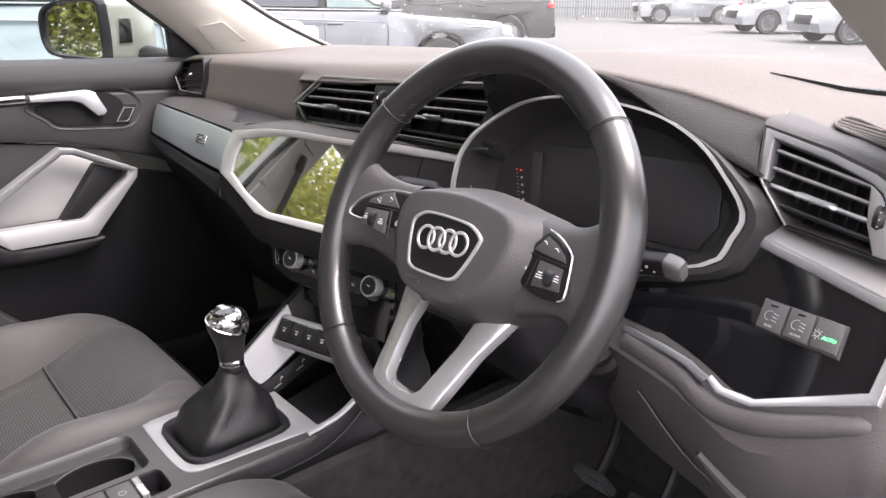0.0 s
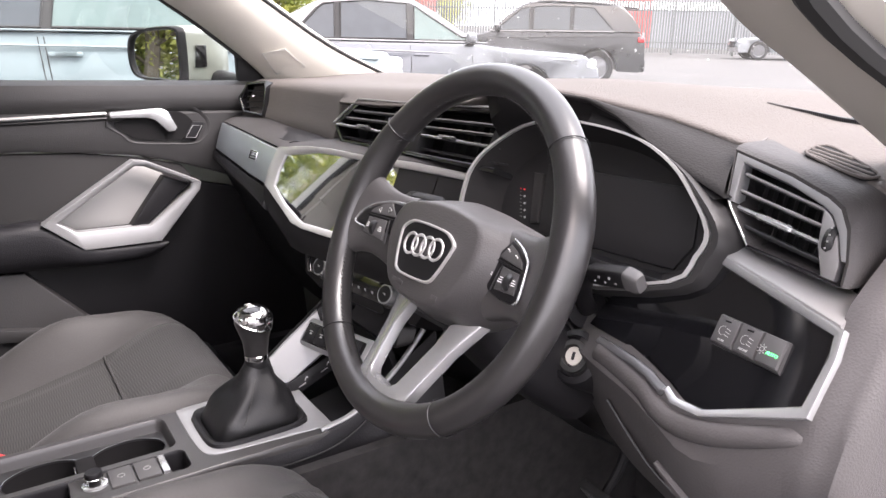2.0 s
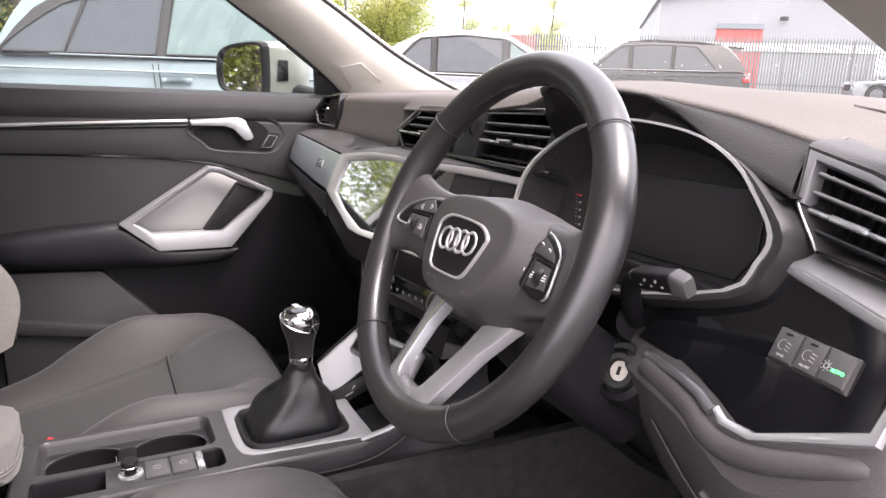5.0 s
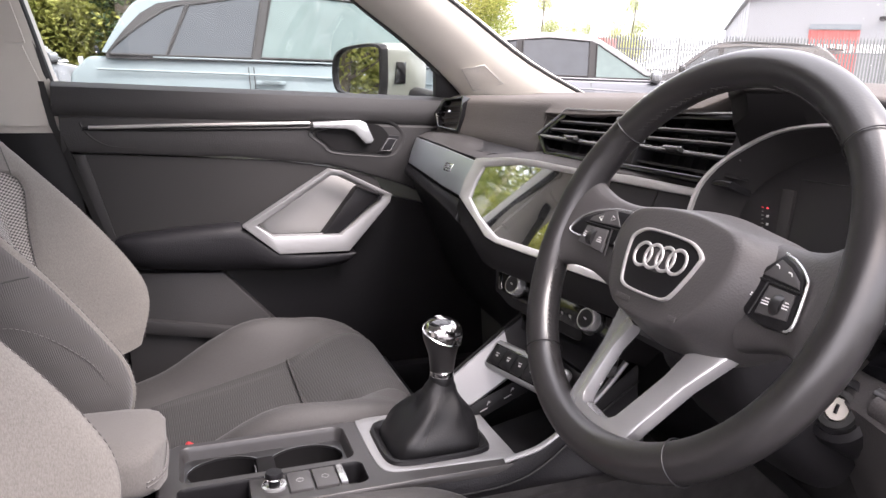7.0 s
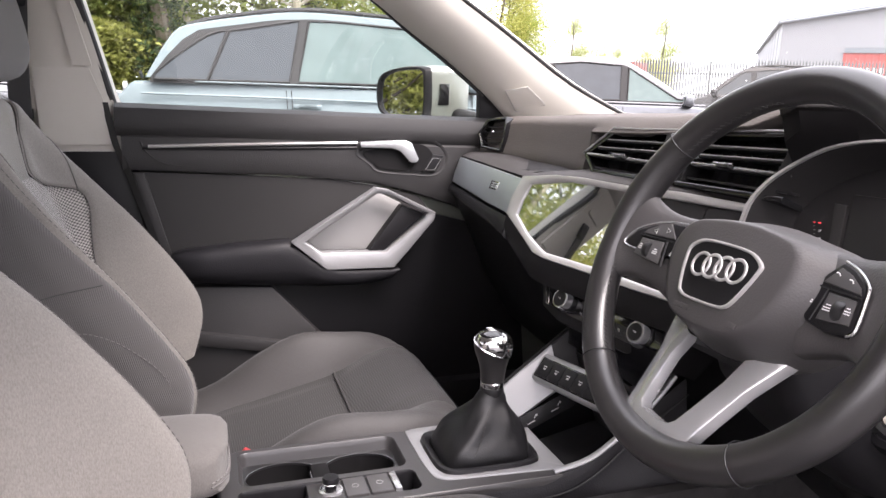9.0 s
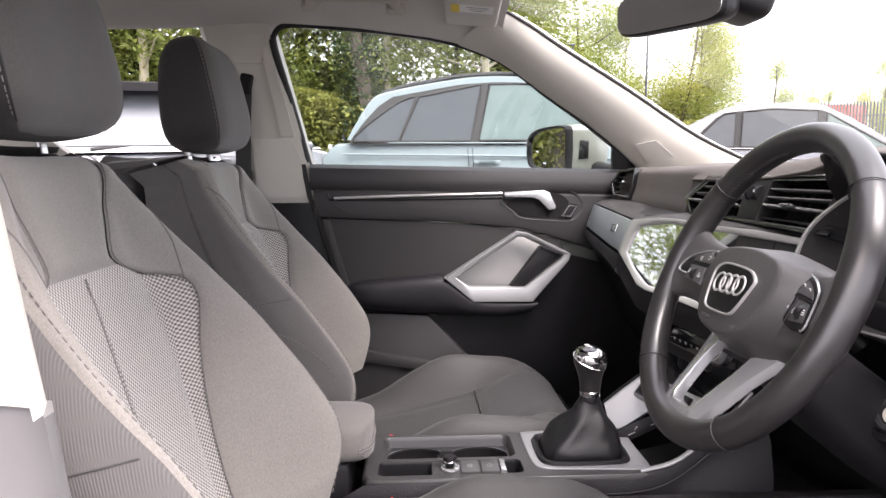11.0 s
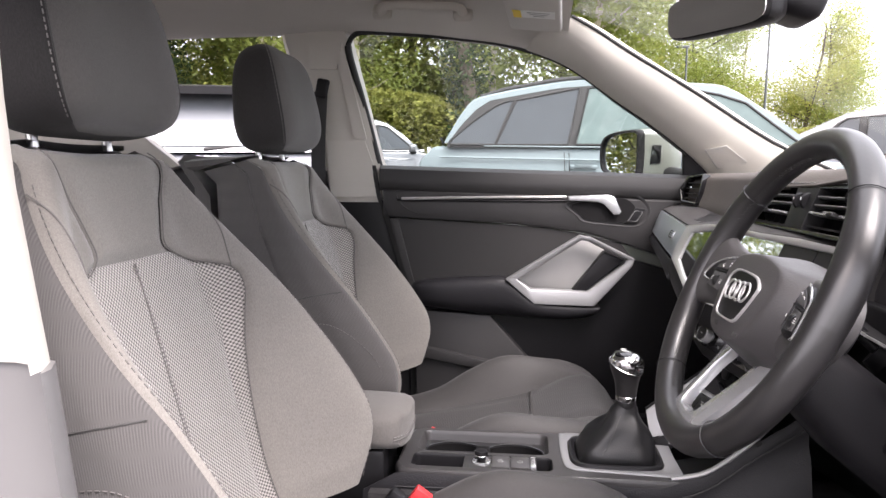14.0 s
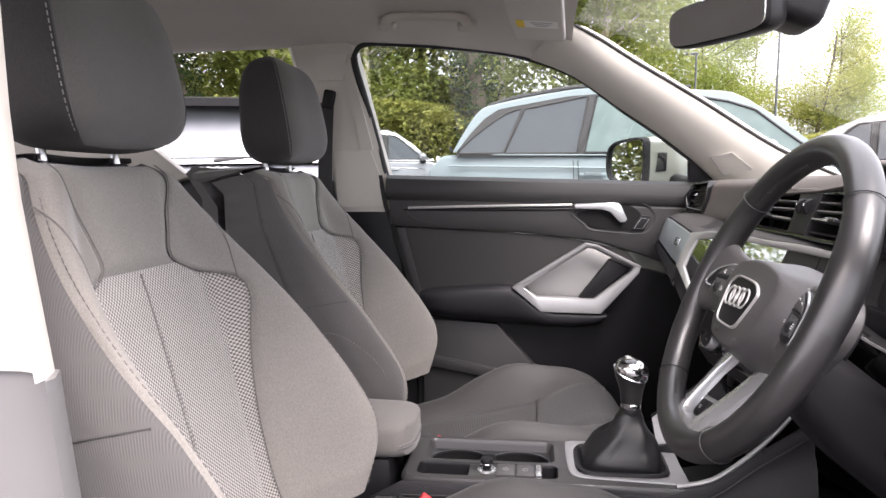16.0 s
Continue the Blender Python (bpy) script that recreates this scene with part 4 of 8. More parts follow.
for y, z in ((0.094, 0.801), (-0.066, 0.791)):
    m = axes(acp(y, z), (0.24, -0.97, 0), (0.38, 0.1, 0.91))
    knob = part("knob", lathe([(0.0165, -0.002), (0.0165, 0.014), (0.0150, 0.0165), (0.0135, 0.0165)], m, 32), SILVER, ac, "chrome ring knob")
    part("knob_cap", lathe([(0.0125, 0.012), (0.0125, 0.0172), (0.0, 0.0174)], m, 28), HARD, knob)
    part("collar", lathe([(0.0205, -0.003), (0.0205, 0.003), (0.0168, 0.0035)], m, 28), GLOSS, knob)
    part("marking", rbox(acp(y, z) - AF * 0.0176, (0.0006, 0.007, 0.0025), 0), GREYINK, knob)
for k in range(6):
    y = 0.055 - 0.016 * k
    part("symbol", rbox(acp(y, 0.790 - 0.0007 * k) - AF * 0.0006, (0.0006, 0.006, 0.0045), 0.001), GREYINK, ac)
part("stack_body", prism([acp(*p) + AF * 0.004 for p in ((0.225, 0.868), (0.19, 0.840), (0.168, 0.815), (0.148, 0.783), (0.10, 0.768), (-0.05, 0.760), (-0.125, 0.76), (-0.16, 0.842), (0.03, 0.850), (0.14, 0.854))], AF * 0.06, 0.006), HARD, dashboard)

# ---- steering wheel ----
WC = Vector((-0.004, -0.364, 0.956))
WN = Vector((-math.cos(radians(25.1)), -0.03, math.sin(radians(25.1)))).normalized()
WM = axes(WC, (0.027, -0.9995, -0.0127), (math.sin(radians(25.1)), 0, math.cos(radians(25.1))))


def W(u, v, w=0.0):
    return WM @ Vector((u, v, w))


wheel = thing("steering_wheel", WC, "black leather three-spoke steering wheel with satin silver lower spoke", "steering wheel")
R = 0.1815
# rim, thicker at the hand rests beside the side spokes
rows = []
for i in range(96):
    a = 2 * math.pi * i / 96
    grip = math.exp(-((math.sin(a) - 0.28) / 0.24) ** 2)
    rr, rt = 0.0168 + 0.0016 * grip, 0.0178 + 0.0012 * grip
    c = Vector((math.cos(a), math.sin(a), 0))
    rows.append([WM @ (c * (R + rr * math.cos(b)) + Vector((0, 0, rt * math.sin(b)))) for b in np.linspace(0, 2 * math.pi, 20, endpoint=False)])
rim = part("rim", sheet(rows + rows[:1], closed=True), LEATHER, wheel, "black leather rim")
for a in (42, 142, 229, 305):
    a = radians(a)
    c = Vector((math.cos(a), math.sin(a), 0))
    part("rim_seam", tube([WM @ (c * (R + 0.0183 * math.cos(b)) + Vector((0, 0, 0.0194 * math.sin(b)))) for b in np.linspace(0, 2 * math.pi, 24, endpoint=False)], 0.0007, 5, closed=True), VENT, rim)
for a0, a1 in ((100, 168), (188, 246), (12, 80)):
    path = []
    for k, a in enumerate(np.linspace(radians(a0), radians(a1), 64)):
        off = 0.0024 if k % 2 else -0.0024
        path.append(WM @ (Vector((math.cos(a), math.sin(a), 0)) * (R - 0.0172) + Vector((0, 0, 0.004 + off))))
    part("cross_stitch", tube(path, 0.00042, 4), DTHREAD, rim, "dark cross stitching inside the rim")

# hub: a flat front that spreads into the wings behind it
front_loop = crom([Vector((u, v, 0.012)) for u, v in ((-0.060, 0.028), (-0.030, 0.036), (0.005, 0.038), (0.036, 0.036), (0.066, 0.028), (0.074, 0.002), (0.062, -0.034), (0.042, -0.056), (0.003, -0.061), (-0.036, -0.056), (-0.056, -0.034), (-0.068, 0.002))], 4, True)
back_loop = crom([Vector((u, v, -0.036)) for u, v in ((-0.098, 0.036), (-0.052, 0.050), (0.0, 0.056), (0.052, 0.050), (0.104, 0.038), (0.122, 0.004), (0.104, -0.036), (0.062, -0.066), (0.0, -0.078), (-0.060, -0.066), (-0.098, -0.036), (-0.114, 0.002))], 4, True)
rows = []
for k, w in ((0.0, 0.012), (0.06, 0.0115), (0.18, 0.0085), (0.40, -0.004), (0.65, -0.018), (0.88, -0.029), (1.0, -0.038), (1.0, -0.060)):
    rows.append([WM @ Vector((p.x + (q.x - p.x) * k, p.y + (q.y - p.y) * k, w - 0.022 * max(0.0, p.y + (q.y - p.y) * k))) for p, q in zip(front_loop, back_loop)])
inner_rows = [[WM @ Vector((p.x * k, p.y * k - 0.006 * (1 - k), 0.012 + 0.003 * (1 - k * k) - 0.022 * max(0.0, p.y * k))) for p in front_loop] for k in (0.02, 0.4, 0.75, 0.94)]
hub = part("airbag_cover", sheet(inner_rows + rows, closed=True, caps=True), HUBMAT, wheel, "dark grey grained airbag cover")
shield = [(-0.026, 0.0165), (0.0, 0.0172), (0.028, 0.0160), (0.041, 0.0120), (0.0495, 0.0060), (0.0500, 0.0005), (0.0435, -0.0180), (0.0355, -0.0345), (0.0300, -0.0395), (0.022, -0.0418), (0.0, -0.0428), (-0.022, -0.0425), (-0.030, -0.0405), (-0.0355, -0.0360), (-0.0420, -0.0180), (-0.0455, -0.0005), (-0.0445, 0.0065), (-0.037, 0.0130)]
shield = [(p.x, p.y) for p in crom([Vector((u, v, 0)) for u, v in shield], 3, True)]
sh_o = [WM @ Vector((u, v, 0.0165)) for u, v in shield]
sh_i = [WM @ Vector(((u - 0.002) * 0.925 + 0.002, (v + 0.013) * 0.915 - 0.013, 0.0165)) for u, v in shield]
part("shield_frame", band(sh_o, sh_i, WN * -0.006, 0.0012), BRIGHT, hub, "chrome shield outline")
part("shield_face", prism([p - WN * 0.0018 for p in sh_i], WN * -0.004), HARD, hub)
for k in range(4):
    c = Vector((-0.0175 + 0.0150 * k, -0.0085 + 0.0009 * k, 0.0180))
    part("ring", tube([WM @ (c + Vector((0.0108 * math.cos(a), 0.0108 * math.sin(a), 0.0004 * (k % 2)))) for a in np.linspace(0, 2 * math.pi, 30, endpoint=False)], 0.0016, 8, closed=True, squash=0.7), BRIGHT, hub, "bright silver ring emblem piece")
for u, w_ in ((-0.024, 0.020), (0.044, 0.010)):
    part("marking", rbox(W(u, -0.051, 0.0128), (w_, 0.005, 0.0012), 0.0004, WM.to_3x3().to_4x4()), HUBMAT, hub)

# side wings with switch pods
tilt = lambda u: -0.024 + 0.20 * (u - 0.080)
POD = {1: [(0.078, -0.004), (0.088, 0.014), (0.105, 0.0295), (0.121, 0.0245), (0.1365, 0.0150), (0.1405, 0.006), (0.1440, -0.0205), (0.138, -0.0265), (0.116, -0.0275), (0.092, -0.0235), (0.081, -0.0165)],
       -1: [(0.078, -0.006), (0.078, 0.028), (0.105, 0.0265), (0.130, 0.0190), (0.148, 0.0080), (0.158, -0.006), (0.154, -0.0125), (0.130, -0.0130), (0.100, -0.0110)]}
for s in (-1, 1):
    rows = []
    for u, hi, lo, w, th in ((0.085, 0.042, -0.052, -0.030, 0.020), (0.110, 0.040, -0.044, -0.026, 0.018), (0.135, 0.042, -0.040, -0.018, 0.016), (0.155, 0.050, -0.044, -0.008, 0.013), (0.170, 0.062, -0.054, -0.002, 0.012), (0.182, 0.070, -0.062, 0.0, 0.010)):
        c, h = 0.5 * (hi + lo), 0.5 * (hi - lo)
        rows.append([WM @ Vector((s * u, c + h * math.copysign(abs(math.cos(a)) ** 0.6, math.cos(a)), w + th * math.copysign(abs(math.sin(a)) ** 0.7, math.sin(a)))) for a in np.linspace(0, 2 * math.pi, 32, endpoint=False)])
    part("side_spoke", sheet([crom([r[i] for r in rows], 3) for i in list(range(32)) + [0]]), HUBMAT, wheel, "dark grey side spoke")
    pod = [Vector((s * u, v, tilt(u) + 0.016)) for u, v in POD[s]]
    p0 = part("switch_pod", prism([WM @ p for p in pod], WN * -0.026, 0.0035), HARD, wheel, "black switch pod")
    line = pod[2:8] if s > 0 else pod[1:8]
    part("chrome_edge", tube(crom([WM @ (p + Vector((s * 0.0015, 0.001, -0.001))) for p in line], 4), 0.0013, 8), SILVER, p0, "silver edge line")
    f = lambda u, v, d=0.0164: WM @ Vector((s * u, v, tilt(u) + d))
    part("groove", tube([f(0.086, 0.0075), f(0.140, 0.0040)], 0.0009, 5), VENT, p0)
    part("groove", tube([f(0.103, 0.0065), f(0.098, -0.022)], 0.0009, 5), VENT, p0)
    part("key_bed", prism([f(u, v, 0.0172) for u, v in ((0.106, 0.0035), (0.136, 0.0015), (0.139, -0.018), (0.104, -0.020))], WN * -0.003, 0.001), SWITCH, p0)
    part("upper_key", prism([f(u, v, 0.0172) for u, v in ((0.094, 0.0105), (0.107, 0.025), (0.120, 0.0205), (0.134, 0.0120), (0.137, 0.0065))], WN * -0.003, 0.001), SWITCH, p0)
    part("roller", lathe([(0.0085, -0.0045), (0.0098, 0), (0.0085, 0.0045)], WM @ Matrix.Translation((s * 0.124, -0.009, tilt(0.124) + 0.0125)) @ pose(0, 0, 0, 0, 90, 0), 18), SLAT, p0, "ribbed thumb roller")
    for u, v, a, b in ((0.133, -0.008, 0.006, 0.006), (0.112, -0.009, 0.009, 0.006), (0.091, -0.006, 0.004, 0.005)):
        bm = bmesh.new()
        for q in (-0.35, 0.0, 0.4):
            rbox((0, b * q, 0), (a * (0.5 + 0.4 * (q < 0.3)), 0.0009, 0.0006), 0, bm=bm)
        bmesh.ops.transform(bm, matrix=WM @ Matrix.Translation((s * u, v, tilt(u) + 0.0176)), verts=bm.verts)
        part("symbol", bm, WHITEINK, p0)
    for u, v, d in ((0.106, 0.0165, 1), (0.122, 0.0130, -1)):
        m = WM @ Matrix.Translation((s * u, v, tilt(u) + 0.0176))
        if s < 0:
            tri = [m @ Vector(q) for q in ((-0.0030 * d * s, 0, 0), (0.0025 * d * s, 0.0028, 0), (0.0025 * d * s, -0.0028, 0))]
            part("arrow", tube(tri, 0.00045, 4, closed=True), WHITEINK, p0)
        else:
            part("arrow", tube([m @ Vector((0.0035 * math.cos(a), 0.0035 * math.sin(a), 0)) for a in np.linspace(0.3, 1.9, 6)], 0.0006, 4), WHITEINK, p0)
part("marking", words("VIEW", WM @ Matrix.Translation((-0.088, -0.005, -0.0055)), 0.0062), WHITEINK, wheel)

# lower spoke: an open silver fork, pointed where it leaves the hub
outer = [(-0.088, -0.052), (-0.066, -0.100), (-0.057, -0.140), (-0.052, -0.166), (-0.040, -0.176), (0.0, -0.182), (0.030, -0.177), (0.040, -0.167), (0.046, -0.140), (0.056, -0.100), (0.074, -0.054)]
innr = [(-0.040, -0.072), (-0.041, -0.098), (-0.035, -0.128), (-0.030, -0.148), (-0.024, -0.154), (0.0, -0.156), (0.014, -0.154), (0.020, -0.148), (0.026, -0.128), (0.034, -0.098), (0.036, -0.074)]
dip = lambda v: -0.036 + 0.042 * min(1.0, max(0.0, (-v - 0.052) / 0.115)) ** 0.9
part("lower_spoke", band([WM @ Vector((u, v, dip(v) - 0.004)) for u, v in outer], [WM @ Vector((u, v, dip(v) + 0.002)) for u, v in innr], WN * -0.014, 0.003, closed=False), SILVER, wheel, "satin silver forked lower spoke")
part("spoke_bridge", tube([WM @ Vector((u, -0.074, -0.046)) for u in (-0.05, -0.02, 0.02, 0.05)], 0.010, 8), HARD, wheel)
part("hub_back", lathe([(0.050, -0.10), (0.056, -0.05), (0.05, -0.03)], WM, 28), HARD, wheel)

# column, stalks and key barrel
column = thing("steering_column", WC + Vector((0.12, 0, -0.06)), "black plastic steering column cowl with two stalks", "steering column")
rows = []
for k, (d, a, b) in enumerate(((-0.060, 0.055, 0.038), (-0.09, 0.062, 0.044), (-0.15, 0.070, 0.050), (-0.24, 0.075, 0.052))):
    rows.append([WM @ Vector((a * math.copysign(abs(math.cos(t)) ** 0.6, math.cos(t)), b * math.copysign(abs(math.sin(t)) ** 0.6, math.sin(t)) - 0.036 - 0.10 * (k / 3.0) * 0.6, d)) for t in np.linspace(0, 2 * math.pi, 32, endpoint=False)])
part("cowl", sheet(rows, closed=True, caps=True), HARD, column)
for s in (1, -1):
    ry = lambda y: y if s > 0 else -0.728 - y
    P = lambda x, y, z: Vector((x, ry(y), z + (0.0 if s > 0 else 0.012)))
    if s > 0:
        h0, h1, h2 = Vector((0.1055, -0.478, 0.935)), Vector((0.1045, -0.530, 0.9425)), Vector((0.104, -0.5465, 0.9410))
    else:
        h0, h1, h2 = Vector((0.110, -0.205, 0.9545)), Vector((0.107, -0.140, 0.9525)), Vector((0.106, -0.121, 0.950))
    arm = crom([P(0.175, -0.415, 0.855), P(0.160, -0.424, 0.868), P(0.138, -0.438, 0.892), P(0.118, -0.458, 0.918), h0 + (h1 - h0) * 0.08], 4)
    st = part("stalk", tube(arm, lambda t: 0.0115 - 0.002 * t, 12, squash=0.8), HARD, column, "black control stalk")
    part("stalk_socket", tube([P(0.172, -0.417, 0.857), P(0.160, -0.424, 0.868)], lambda t: 0.026 - 0.003 * t, 24), HARD, st, "round socket of the stalk")
    ax_ = (h2 - h0).normalized()
    up_ = Vector((-0.42, 0, 0.9)).normalized()
    side_ = ax_.cross(up_).normalized()
    def section(p, a, b):
        return [p + side_ * a * math.copysign(abs(math.cos(k * math.pi / 12)) ** 0.5, math.cos(k * math.pi / 12)) + up_ * b * math.copysign(abs(math.sin(k * math.pi / 12)) ** 0.5, math.sin(k * math.pi / 12)) for k in range(24)]
    part("stalk_head", sheet([section(h0, 0.006, 0.007), section(h0.lerp(h1, 0.12), 0.0085, 0.0098), section(h0.lerp(h1, 0.6), 0.0085, 0.0102), section(h1, 0.0082, 0.0100)], closed=True, caps=True), HARD, st, "black stalk head with white symbols")
    part("stalk_tip", sheet([section(h1, 0.0086, 0.0106), section(h1.lerp(h2, 0.8), 0.0080, 0.0098), section(h2, 0.0060, 0.0080)], closed=True, caps=True), SWITCH if s > 0 else HARD, st, "silver grey stalk end" if s > 0 else "black stalk end")
    bm = bmesh.new()
    for q in range(5):
        c = h0.lerp(h1, 0.30 + 0.13 * q) + side_ * (0.0089 if side_.x < 0 else -0.0089) + up_ * (0.0035 if q % 2 else -0.002)
        rbox(c, (0.0008, 0.0024, 0.0026 if q % 2 else 0.0014), 0, bm=bm)
    part("symbol", bm, GREYINK, st)
key_at = Vector((0.1265, -0.4395, 0.8245))
KM = axes(key_at, (0.25, -0.97, 0), (0.45, 0.1, 0.88))
barrel = thing("ignition_lock", key_at, "round ignition lock with a pale key barrel in a black ring", "ignition lock")
part("housing", lathe([(0.036, -0.09), (0.034, -0.015), (0.030, -0.002), (0.0235, 0.002), (0.0225, -0.004), (0.018, -0.004)], KM, 32), HARD, barrel)
part("ring", lathe([(0.0185, -0.006), (0.0180, 0.003), (0.0125, 0.004), (0.0120, -0.003)], KM, 28), RUBBER, barrel)
part("key_barrel", lathe([(0.0108, -0.006), (0.0102, 0.0), (0.0, 0.0005)], KM, 28), PILLAR, barrel, "pale grey key barrel")
bm = rbox((0, 0, 0.0008), (0.0032, 0.009, 0.002), 0.0006)
bmesh.ops.transform(bm, matrix=KM, verts=bm.verts)
part("key_slot", bm, VENT, barrel)

# ---- centre console ----
console = thing("centre_console", (-0.2, 0.02, 0.28), "dark grey centre console with silver gear surround and two cup holders", "centre console")
CZ = 0.600


def rrect(x0, x1, y0, y1, r, z, n=6):
    """A rounded rectangle, counted anticlockwise from its front near corner."""
    out = []
    for cx, cy, a0 in ((x1 - r, y1 - r, 0), (x0 + r, y1 - r, 90), (x0 + r, y0 + r, 180), (x1 - r, y0 + r, 270)):
        out += [Vector((cx + r * math.cos(radians(a0 + 90 * k / n)), cy + r * math.sin(radians(a0 + 90 * k / n)), z)) for k in range(n + 1)]
    return out


def filled(loops):
    """A flat sheet inside the first loop, with the others cut out."""
    bm = bmesh.new()
    edges = []
    for loop in loops:
        vs = [bm.verts.new(p) for p in loop]
        edges += [bm.edges.new((vs[i], vs[(i + 1) % len(vs)])) for i in range(len(vs))]
    bmesh.ops.triangle_fill(bm, use_beauty=True, use_dissolve=False, edges=edges)
    return bm


def pit(x0, x1, y0, y1, r, z, steps):
    """The walls of a sunken well: (drawn in, lower) pairs."""
    return [rrect(x0 + d, x1 - d, y0 + d, y1 - d, max(r - d, 0.002), z - h) for d, h in steps]


# sides: from the floor up to the rim
prof = [(-0.52, 0.560), (-0.465, 0.592), (-0.30, 0.595), (-0.18, 0.594), (-0.04, 0.592), (0.03, 0.612), (0.10, 0.665), (0.18, 0.72)]
for s, y0 in ((-1, -0.070), (1, 0.126)):
    rows = []
    for x, z in prof:
        wide = -0.006 if x > 0 else 0.0
        rows.append([Vector((x, y0 + s * o, zz)) for o, zz in ((-0.002, z), (0.004, z - 0.005), (0.014 + wide, z - 0.05), (0.032, z - 0.12), (0.038, 0.28))])
    part("side_wall", sheet([crom(r, 2) for r in rows]), CONSOLESIDE, console, "black grained console side")
    part("side_seam", tube(crom([Vector((x, y0 + s * 0.009, z - 0.020)) for x, z in prof[1:]], 4), 0.0012, 5), VENT, console)
# deck with its two sunken bays
TRAY, BAY = (-0.442, -0.210, 0.013, 0.113, 0.016), (-0.444, -0.206, -0.054, 0.002, 0.012)
deck_edge = [Vector((x, y, CZ)) for x, y in ((-0.186, 0.118), (-0.200, 0.122), (-0.440, 0.122), (-0.456, 0.112), (-0.464, 0.085), (-0.464, -0.045), (-0.456, -0.062), (-0.440, -0.068), (-0.10, -0.070), (0.0, -0.071), (0.004, -0.056), (-0.10, -0.049), (-0.168, -0.043), (-0.182, -0.034), (-0.188, -0.015))]
part("deck", filled([deck_edge, rrect(*TRAY, CZ), rrect(*BAY, CZ)]), DECK, console, "satin dark grey console deck")
side_rows = [[p + Vector((0, 0, dz)) + Vector((p.x + 0.25, p.y - 0.025, 0)).normalized() * out for p in deck_edge[1:10]] for dz, out in ((0, 0), (-0.0012, 0.003), (-0.006, 0.006), (-0.014, 0.006))]
part("deck_skirt", sheet(side_rows), DECK, console)
# cup holders: two round wells under a sunken ledge
tray = part("cup_tray", sheet(pit(*TRAY, CZ, ((0, 0), (0.0012, 0.0012), (0.003, 0.008), (0.006, 0.018), (0.007, 0.0185))), closed=True), DECK, console, "sunken cup holder bay")
ledge_z = CZ - 0.0185
x0, x1, y0, y1 = TRAY[0] + 0.007, TRAY[1] - 0.007, TRAY[2] + 0.007, TRAY[3] - 0.007
xm = 0.5 * (x0 + x1)
for a, b in ((x0, xm), (xm, x1)):
    cx, cy, hx, hy = 0.5 * (a + b), 0.5 * (y0 + y1), 0.5 * (b - a), 0.5 * (y1 - y0)
    ring, box = [], []
    for k in range(48):
        c, d = math.cos(k * math.pi / 24), math.sin(k * math.pi / 24)
        ring.append(Vector((cx + 0.96 * hx * c, cy + 0.90 * hy * d, ledge_z)))
        q = 1 / max(abs(c), abs(d))
        box.append(Vector((cx + hx * c * q, cy + hy * d * q, ledge_z)))
    part("cup_ledge", sheet([box, ring, [p + Vector((0, 0, -0.003)) for p in ring]], closed=True), SLAT, tray, "glossy dark ledge round the cup well")
    part("cup_lip", tube([p + Vector((0, 0, 0.0004)) for p in ring], 0.0008, 5, closed=True), GREYLIP, tray)
    part("cup_well", sheet([[p + Vector((0, 0, -0.003)) for p in ring], [p + Vector((0, 0, -0.06)) for p in ring], [Vector((cx, cy, CZ - 0.085)) + (p - Vector((cx, cy, p.z))) * 0.9 for p in ring], [Vector((cx, cy, CZ - 0.086)) for p in ring]], closed=True), INNER, tray, "deep black cup well")
    part("spring_tab", rbox((cx - 0.022, cy - 0.034, ledge_z - 0.014), (0.006, 0.012, 0.024), 0.002, pose(0, 0, 0, 22, 18, 0)), SILPAINT, tray, "grey spring tab")
part("cup_divider", rbox((xm - 0.002, 0.5 * (y0 + y1) - 0.004, ledge_z - 0.012), (0.026, 0.052, 0.030), 0.004), INNER, tray)
part("divider_edge", rbox((xm - 0.0165, 0.5 * (y0 + y1) - 0.010, ledge_z - 0.008), (0.0022, 0.020, 0.022), 0.0008), GREYLIP, tray)
# switch row
bay = part("switch_bay", sheet(pit(*BAY, CZ, ((0, 0), (0.001, 0.0012), (0.002, 0.006), (0.003, 0.030), (0.02, 0.0305), (0.027, 0.0306))), closed=True), HARD, console, "sunken switch bay")
row = part("switch_plate", prism([Vector((x, y, CZ - 0.0015)) for x, y in ((-0.356, 0.000), (-0.233, 0.000), (-0.233, -0.052), (-0.356, -0.052))], (0, 0, -0.03), 0.0012), DECK, console)
KX, KY = -0.326, -0.026
part("volume_ring", lathe([(0.0165, 0), (0.0158, 0.0025), (0.0125, 0.0032), (0.0115, 0.0015)], pose(KX, KY, CZ - 0.0012), 32), SILVER, row, "silver ring round the volume knob")
part("volume_knob", lathe([(0.0075, 0.001), (0.0075, 0.009), (0.0108, 0.011), (0.0112, 0.018), (0.0100, 0.0205), (0.0, 0.021)], pose(KX, KY, CZ - 0.0012), 28), HARD, row, "black volume knob")
part("knob_line", tube([Vector((KX + 0.0112 * math.cos(k * 0.2618), KY + 0.0112 * math.sin(k * 0.2618), CZ + 0.0118)) for k in range(24)], 0.0007, 5, closed=True), CHROME, row)
for x, w in ((-0.2935, 0.030), (-0.2605, 0.030)):
    key = part("brake_switch", rbox((x, -0.027, CZ - 0.0005), (w, 0.046, 0.006), 0.0015), SWITCH, row)
    part("symbol", tube([Vector((x + 0.0045 * math.cos(a), -0.027 + 0.0045 * math.sin(a), CZ + 0.0026)) for a in np.linspace(0, 6.28, 14, endpoint=False)], 0.0004, 4, closed=True), GREYINK, row)
